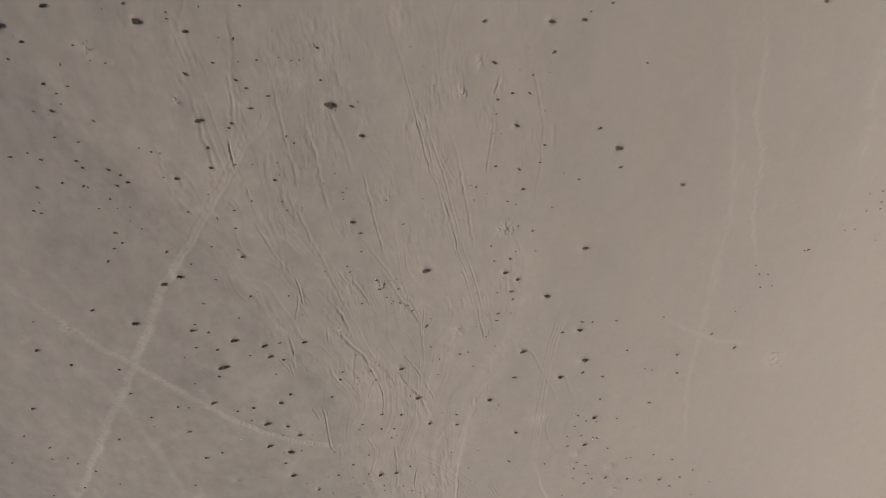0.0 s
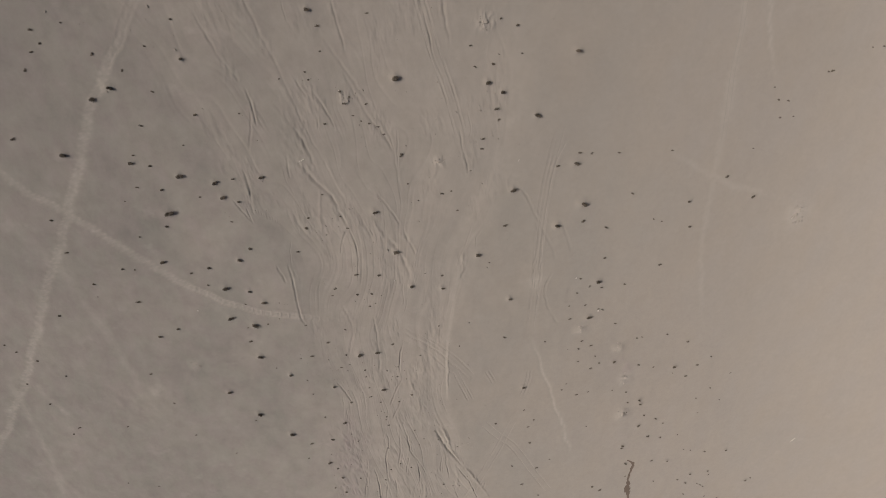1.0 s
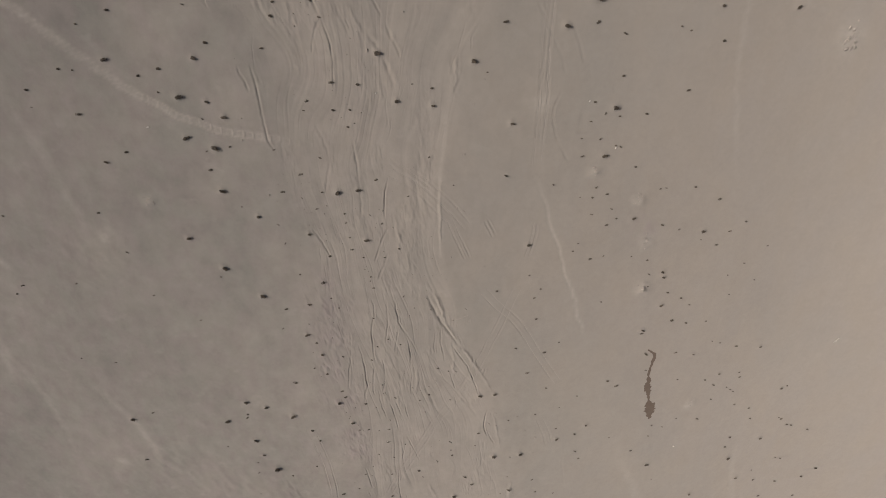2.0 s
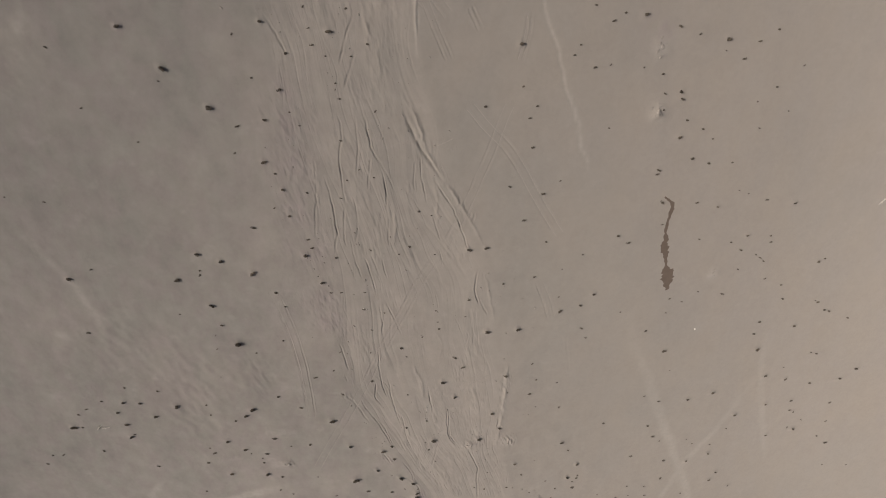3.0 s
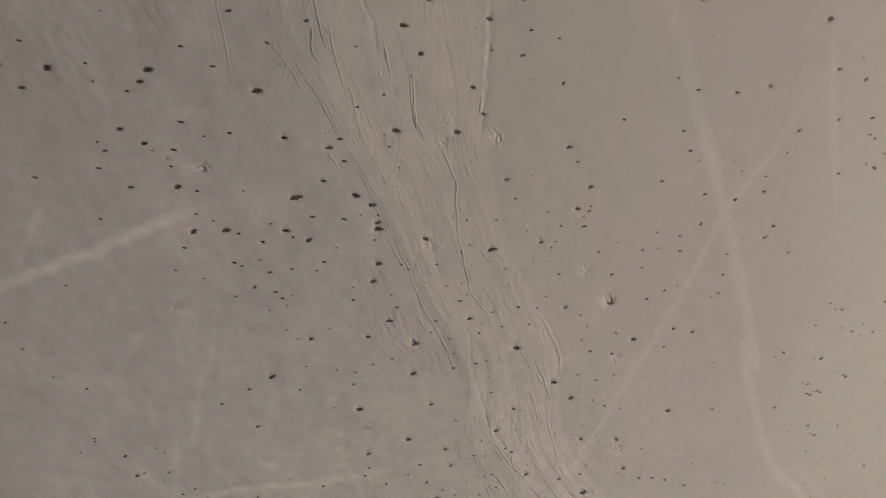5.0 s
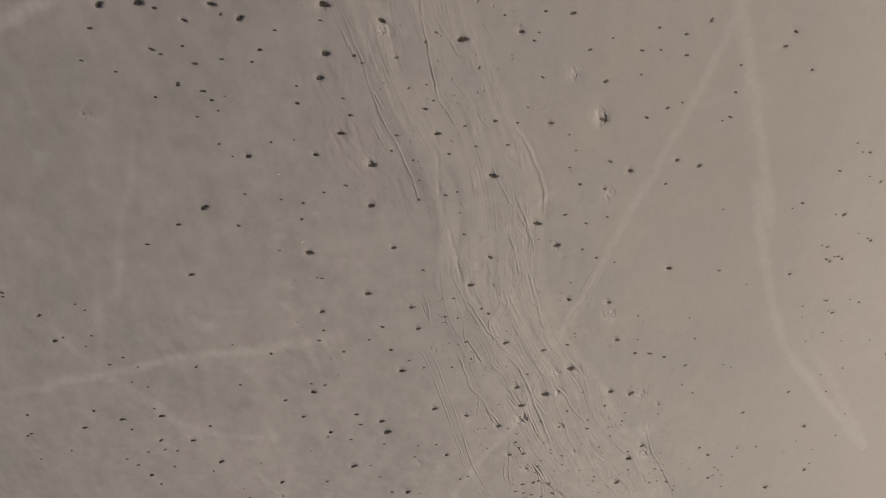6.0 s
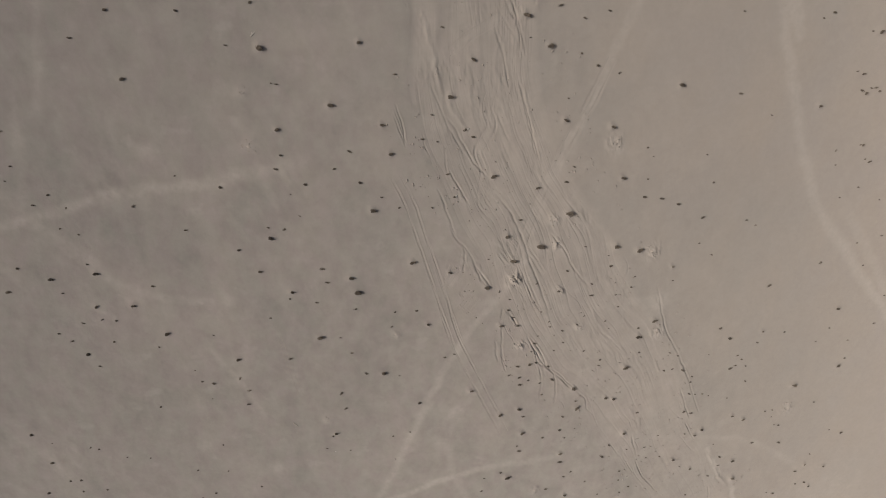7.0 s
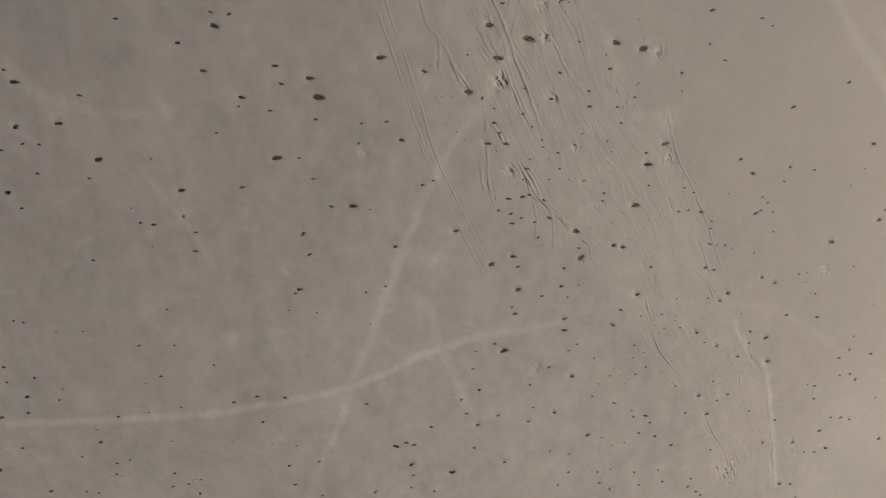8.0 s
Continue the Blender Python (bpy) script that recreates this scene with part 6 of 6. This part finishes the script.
TUFTS += [(-16.3, -186.7, 0.36), (7.8, -187.3, 0.36), (69.1, -187.4, 0.36), (87.8, -187.6, 0.42), (25.4, -189.7, 0.36), (-5.1, -190.0, 0.36), (38.9, -190.4, 0.36), (96.4, -192.1, 0.42), (19.8, -194.5, 0.36), (-23.9, -194.7, 0.36), (44.7, -195.4, 0.36), (-2.2, -195.8, 0.36), (-19.8, -196.2, 0.36), (11.6, -196.7, 0.36), (2.8, -199.1, 0.36), (17.3, -200.1, 0.36), (8.7, -200.9, 0.36), (100.4, -201.6, 0.42), (-7.8, -201.6, 0.36), (20.4, -201.9, 0.36), (106.5, -202.8, 0.42), (31.8, -205.6, 0.36), (1.5, -206.0, 0.36), (-8.7, -206.1, 0.36), (-1.6, -206.2, 0.36), (62.6, -207.9, 0.36), (-7.2, -208.0, 0.36), (17.4, -209.9, 0.36), (40.4, -210.3, 0.36), (39.6, -212.8, 0.36), (17.9, -212.9, 0.36), (4.4, -213.7, 0.36)]
TUFTS += [(87.9, -214.1, 0.36), (23.4, -215.1, 0.36), (89.2, -215.6, 0.36), (96.2, -219.8, 0.36), (92.0, -220.0, 0.36), (65.3, -222.2, 0.36), (96.4, -222.5, 0.36), (87.4, -226.1, 0.36), (47.8, -229.0, 0.36), (93.1, -230.4, 0.36), (86.2, -231.7, 0.36), (-51.2, -231.8, 0.36), (89.4, -234.4, 0.36), (22.6, -236.4, 0.36), (-40.6, -236.8, 0.42), (42.0, -241.4, 0.36), (89.5, -243.1, 0.36), (85.2, -243.6, 0.36), (95.2, -243.9, 0.36), (91.1, -245.7, 0.36), (85.8, -245.9, 0.36), (-31.6, -245.9, 0.36), (91.0, -250.3, 0.36), (87.8, -251.7, 0.36), (-58.0, -252.5, 0.42), (95.8, -252.9, 0.36), (70.9, -253.2, 0.36), (102.2, -253.8, 0.42), (44.3, -254.1, 0.36), (72.8, -254.3, 0.36), (29.4, -254.6, 0.36), (5.3, -256.1, 0.42)]
TUFTS += [(48.1, -256.1, 0.36), (-53.7, -257.6, 0.42), (33.3, -258.2, 0.36), (-0.7, -258.5, 0.36), (-66.7, -258.7, 0.42), (3.2, -259.4, 0.36), (36.6, -259.4, 0.36), (98.0, -259.6, 0.42), (30.8, -260.2, 0.36), (52.5, -260.2, 0.36), (93.4, -260.5, 0.42), (-29.9, -261.0, 0.42), (-27.9, -261.2, 0.42), (-33.1, -261.5, 0.42), (-47.6, -261.6, 0.42), (-4.0, -261.6, 0.36), (32.5, -261.7, 0.36), (59.2, -261.8, 0.36), (-62.7, -262.1, 0.42), (49.6, -263.0, 0.36), (-54.3, -264.0, 0.42), (14.1, -264.5, 0.36), (37.4, -264.5, 0.36), (95.8, -264.9, 0.42), (-63.9, -265.3, 0.42), (44.6, -266.2, 0.36), (43.3, -267.6, 0.36), (-69.4, -269.7, 0.42), (23.4, -270.4, 0.36), (21.8, -270.9, 0.42), (101.6, -271.6, 0.42), (35.9, -271.7, 0.36)]
TUFTS += [(39.7, -272.1, 0.36), (44.7, -272.8, 0.36), (32.2, -275.7, 0.36), (91.6, -276.7, 0.36), (35.3, -277.1, 0.36), (101.1, -277.3, 0.42), (73.4, -278.7, 0.36), (60.9, -279.1, 0.36), (89.5, -279.1, 0.36), (96.4, -280.2, 0.36), (73.3, -280.7, 0.36), (64.8, -281.4, 0.36), (43.7, -282.6, 0.36), (96.6, -284.1, 0.42), (15.4, -285.1, 0.36), (65.9, -285.3, 0.36), (67.5, -285.5, 0.36), (12.4, -285.7, 0.36), (68.7, -286.1, 0.36), (-39.5, -286.2, 0.36), (-38.0, -286.6, 0.36), (5.1, -288.1, 0.36), (-33.4, -288.2, 0.36), (41.9, -290.1, 0.36), (-21.6, -291.2, 0.36), (-16.5, -291.6, 0.36), (81.2, -292.5, 0.36), (82.9, -292.6, 0.36), (59.7, -293.2, 0.36), (83.0, -294.2, 0.36), (53.9, -295.2, 0.36), (57.2, -295.3, 0.36)]
TUFTS += [(-39.1, -295.7, 0.42), (84.0, -296.3, 0.36), (-19.5, -296.5, 0.42), (71.2, -297.6, 0.36), (57.7, -297.8, 0.36), (60.4, -298.2, 0.36), (-36.4, -299.7, 0.42), (27.1, -300.1, 0.42), (97.5, -301.1, 0.36), (54.4, -301.5, 0.36), (64.8, -301.5, 0.36), (-1.8, -301.7, 0.42), (52.7, -302.0, 0.36), (94.0, -306.2, 0.36), (45.8, -307.9, 0.42), (60.1, -308.7, 0.42), (67.0, -309.1, 0.42), (49.4, -309.7, 0.42), (69.7, -312.2, 0.42), (67.8, -313.0, 0.42), (92.3, -313.5, 0.42), (85.5, -313.6, 0.42), (-31.0, -313.7, 0.42), (53.8, -316.4, 0.42), (-22.3, -316.5, 0.42), (-37.1, -317.0, 0.42), (-35.0, -317.2, 0.42), (-18.2, -318.0, 0.42), (-20.7, -319.1, 0.42), (-18.6, -319.8, 0.42), (100.6, -319.8, 0.42), (-43.8, -319.9, 0.42)]
TUFTS += [(-45.2, -320.3, 0.42), (15.7, -320.4, 0.42), (-3.5, -320.7, 0.42), (91.6, -321.9, 0.42), (49.0, -322.5, 0.42), (67.4, -322.7, 0.42), (0.6, -323.4, 0.42), (9.2, -323.5, 0.42), (19.4, -324.9, 0.42), (47.0, -324.9, 0.42), (54.1, -327.0, 0.42), (58.3, -327.1, 0.42), (40.1, -327.4, 0.42), (42.7, -327.8, 0.42), (86.5, -328.0, 0.42), (88.8, -328.4, 0.42), (49.4, -330.3, 0.42), (64.9, -330.9, 0.42), (42.0, -331.4, 0.42), (65.7, -331.8, 0.42), (64.3, -333.6, 0.42), (108.8, -334.6, 0.42), (81.7, -337.2, 0.42), (85.6, -337.4, 0.42), (84.3, -338.5, 0.42)]
small = [leaf_clump(rng, 110, 1 + k % 3) for k in range(8)]
verts, faces = [], []
for x, y, size in TUFTS:
    v, f = small[rng.randrange(8)]
    s, turn, n = size * rng.uniform(1.2, 1.5), rng.choice((0, math.pi)) + rng.uniform(-0.5, 0.5), len(verts)
    m = Matrix.LocRotScale((x, y, height(x, y) - 0.02), Euler((0, 0, turn)), (s * 1.25, s * 0.82, s * 1.1))
    verts += [m @ p for p in v]
    faces += [tuple(n + k for k in q) for q in f]
tagged(new("small_tufts", mesh_from("small_tufts", verts, faces, leaf_mat)), "scattered small dry dark tufts on the sand", "tufts", kind="stuff")

# dark damp streak that ran out over the sand: x, y, half width
DAMP = [(50.1, -129.7, 0.12), (50.9, -130.3, 0.2), (51.7, -131.1, 0.32), (51.8, -132.1, 0.32), (51.5, -133.3, 0.25), (51.3, -134.5, 0.23), (51.3, -136, 0.27), (51.5, -137.4, 0.53), (51.4, -138.6, 0.72), (51.8, -140, 0.58), (52.1, -141.7, 0.31), (52.4, -143.2, 0.22), (52.7, -143.9, 0.89), (52.9, -144.8, 1.05), (52.9, -146, 0.65), (53.2, -147.2, 0.35)]
way = wander([p[:2] for p in DAMP], 0.16, 5, 0.06)
stops = np.linspace(0, len(DAMP) - 1, len(way))
half = np.interp(stops, range(len(DAMP)), [p[2] for p in DAMP])
steps = np.arange(len(way))
sides = []
for sign, seed in ((-1, 81), (0, 82), (1, 83)):
    d = np.gradient(way, axis=0)
    d /= np.hypot(*d.T)[:, None]
    reach = sign * half * (0.15 + 0.9 * layered(steps / 4.0, steps * 0.0, seed, 3) + 0.75 * grain2(steps * 0.7, steps * 0.0, seed + 7))
    sides.append(way + np.stack([-d[:, 1], d[:, 0]], -1) * reach[:, None])
rim = np.stack(sides, 1).reshape(-1, 2)
xyz = np.array([(x, y, height(x, y) + 0.02) for x, y in rim])
k = np.arange(len(way) - 1) * 3
strips = np.concatenate([np.stack([k, k + 1, k + 4, k + 3], -1), np.stack([k + 1, k + 2, k + 5, k + 4], -1)])
tagged(sheet("damp_patch", xyz, strips, damp_mat), "dark brown damp streak soaked into pale sand", "damp patch", kind="structure")

for pair_lines, gauge in RUT_LINES:
    start = pair_lines[0][0]
    pair = tagged(new("tyre_tracks"), "pair of shallow vehicle ruts pressed into the sand", "tyre tracks", group="vehicle tracks")
    pair.empty_display_size = 0.2
    pair.location = (*start, height(*start))
    for line in pair_lines:
        # the floor of the rut: a thin crust of churned sand
        d = np.gradient(line, axis=0)
        d /= np.hypot(*d.T)[:, None]
        side = np.stack([-d[:, 1], d[:, 0]], -1)
        xyz = []
        for p, w in zip(line, side):
            for off, lift in ((-0.075, -0.012), (-0.03, 0.012), (0.03, 0.012), (0.075, -0.012)):
                q = p + w * off * rng.uniform(0.8, 1.2)
                xyz.append((*q, height(*q) + lift * rng.uniform(0.3, 1.2)))
        k = (np.arange(len(line) - 1)[:, None] * 4 + np.arange(3)).ravel()
        rut = sheet("rut", np.array(xyz) - np.array(pair.location), np.stack([k, k + 1, k + 5, k + 4], -1), rut_mat)
        rut.parent = pair


def lump(seed, rough, squash):
    """A weathered lump one metre across, as a bmesh."""
    bm = bmesh.new()
    bmesh.ops.create_icosphere(bm, subdivisions=2, radius=0.5)
    for v in bm.verts:
        v.co *= 1 + rough * (noise.noise(v.co * 2.3 + Vector((seed, 3 * seed, 0))) + 0.5 * noise.noise(v.co * 6.1 + Vector((0, seed, seed))))
        v.co.z *= squash
    return bm


def as_mesh(bm, name, material):
    me = bpy.data.meshes.new(name)
    bm.to_mesh(me)
    bm.free()
    me.polygons.foreach_set("use_smooth", np.ones(len(me.polygons), bool))
    me.materials.append(material)
    return me


heap_meshes = [as_mesh(lump(k + 0.7, 0.55, 0.34), "earth_mound", mound_mat) for k in range(5)]
clod_meshes = [as_mesh(lump(k + 20.3, 0.5, 0.6), "clod", clod_mat) for k in range(5)]
for x, y, size in HEAPS:
    heap = new("earth_mound", heap_meshes[rng.randrange(5)])
    heap.matrix_world = Matrix.LocRotScale((x, y, height(x, y) - 0.06 * size), Euler((0, 0, rng.uniform(0, 6.28))), (size * 0.75, size * 0.55, size * 0.6))
    tagged(heap, "low spoil heap of loose pale earth with clods", "earth mound", group="spoil heaps")
    for n in range(20):
        clod = new("clod", clod_meshes[rng.randrange(5)])
        clod.parent = heap
        turn, out, s = rng.uniform(0, 6.28), rng.uniform(0.3, 1.9), rng.choice((0.1, 0.15, 0.22, 0.4))
        spot = heap.matrix_world @ Vector((math.cos(turn) * out, math.sin(turn) * out, 0))
        level = (height(spot.x, spot.y) - heap.location.z) / (size * 0.6)
        clod.matrix_basis = Matrix.LocRotScale((math.cos(turn) * out, math.sin(turn) * out, max(level, 0.22 if out < 0.45 else level) + 0.02), Euler((0, 0, turn * 2)), (s, s * 1.2, s))

# loose clods and pebbles strewn over the bed of the wash
strewn_v, strewn_f = [], []
shapes = []
for k in range(5):
    bm = bmesh.new()
    bmesh.ops.create_icosphere(bm, subdivisions=1, radius=0.5)
    for v in bm.verts:
        v.co *= 1 + 0.5 * noise.noise(v.co * 2.7 + Vector((k * 3.1, 0, k)))
    bm.verts.index_update()
    shapes.append(([v.co.copy() for v in bm.verts], [tuple(v.index for v in f.verts) for f in bm.faces]))
    bm.free()
while len(strewn_v) < 42 * 800:
    y = rng.uniform(-335, 0)
    lo, hi = float(edge_at(WASH_WEST, y)), float(edge_at(WASH_EAST, y))
    x = rng.uniform(max(lo, -45) - 4, hi + 6)
    if rng.random() > max(0.0, 2.4 * float(layered(np.array(x / 5), np.array(y / 9), 97, 2)) - 0.8) * (0.3 + 0.7 * (y < -225)):
        continue
    v, f = shapes[rng.randrange(5)]
    s, n = rng.uniform(0.06, 0.13) * (2.4 if rng.random() < 0.25 else 1.0), len(strewn_v)
    at = Matrix.LocRotScale((x, y, height(x, y) + 0.12 * s), Euler((0, 0, rng.uniform(0, 6.28))), (s * 1.5, s, s * 0.8))
    strewn_v += [at @ p for p in v]
    strewn_f += [tuple(n + k for k in q) for q in f]
tagged(new("pebbles", mesh_from("pebbles", strewn_v, strewn_f, pebble_mat)), "loose clods and pebbles strewn over the dry wash", "pebbles", kind="stuff")

stone_meshes = [as_mesh(lump(k + 40.1, 0.4, 0.6), "pale_stone", stone_mat) for k in range(4)]
for x, y, size in [(60.2, -156.8, 0.65), (-2.3, -50, 0.42), (33.9, -82.8, 0.41), (10.4, -167.4, 0.47), (1.2, -145.2, 0.41), (-15.9, -178.7, 0.59), (26.9, -235, 0.5), (24.9, -244.4, 0.52), (1.7, -145.4, 0.36), (10.5, -167, 0.48), (0, -36, 0.4), (-30, -29.9, 0.29), (-27.6, -83.9, 0.49), (3.6, -80.3, 0.41), (38.8, -90.2, 0.5), (2.5, -288.2, 0.32), (25.4, -308.1, 0.45), (-1.3, -210.8, 0.39)]:
    stone = new("pale_stone", stone_meshes[rng.randrange(4)])
    stone.matrix_world = Matrix.LocRotScale((x, y, height(x, y) + 0.12 * size), Euler((0, 0, rng.uniform(0, 6.28))), (size * 0.75, size * 0.5, size * 0.45))
    tagged(stone, "small bleached stone lying on the sand", "stone", group="loose stones")


def dead_branch(seed):
    """A bleached fallen branch one metre long with two side twigs, as a bmesh."""
    own = random.Random(seed)
    bm = bmesh.new()
    for start, end, r in (((-0.5, 0, 0.05), (0.5, own.uniform(-0.15, 0.15), 0.09), 0.09), ((-0.1, 0, 0.06), (0.15, 0.2, 0.16), 0.06), ((0.1, 0.02, 0.07), (0.3, -0.17, 0.14), 0.05)):
        a, b = Vector(start), Vector(end)
        turn = (b - a).to_track_quat("Z", "Y").to_matrix().to_4x4()
        bmesh.ops.create_cone(bm, segments=6, radius1=r, radius2=r * 0.4, depth=(b - a).length, matrix=Matrix.Translation((a + b) / 2) @ turn)
    return bm


for n, (x, y, size) in enumerate([(-48, -169.4, 1.27), (0.4, -221.3, 0.76), (-3.4, -282, 0.95), (-49.2, -169.3, 1.36), (22.8, -61.2, 0.4), (-8.4, -59.5, 0.87), (93.2, -135.9, 1.39)]):
    stick = new("fallen_branch", as_mesh(dead_branch(n), "fallen_branch", stick_mat))
    stick.matrix_world = Matrix.LocRotScale((x, y, height(x, y)), Euler((0, 0, rng.uniform(0, 6.28))), (size, size, size))
    tagged(stick, "bleached fallen branch with side twigs on sand", "branch", group="fallen branches")
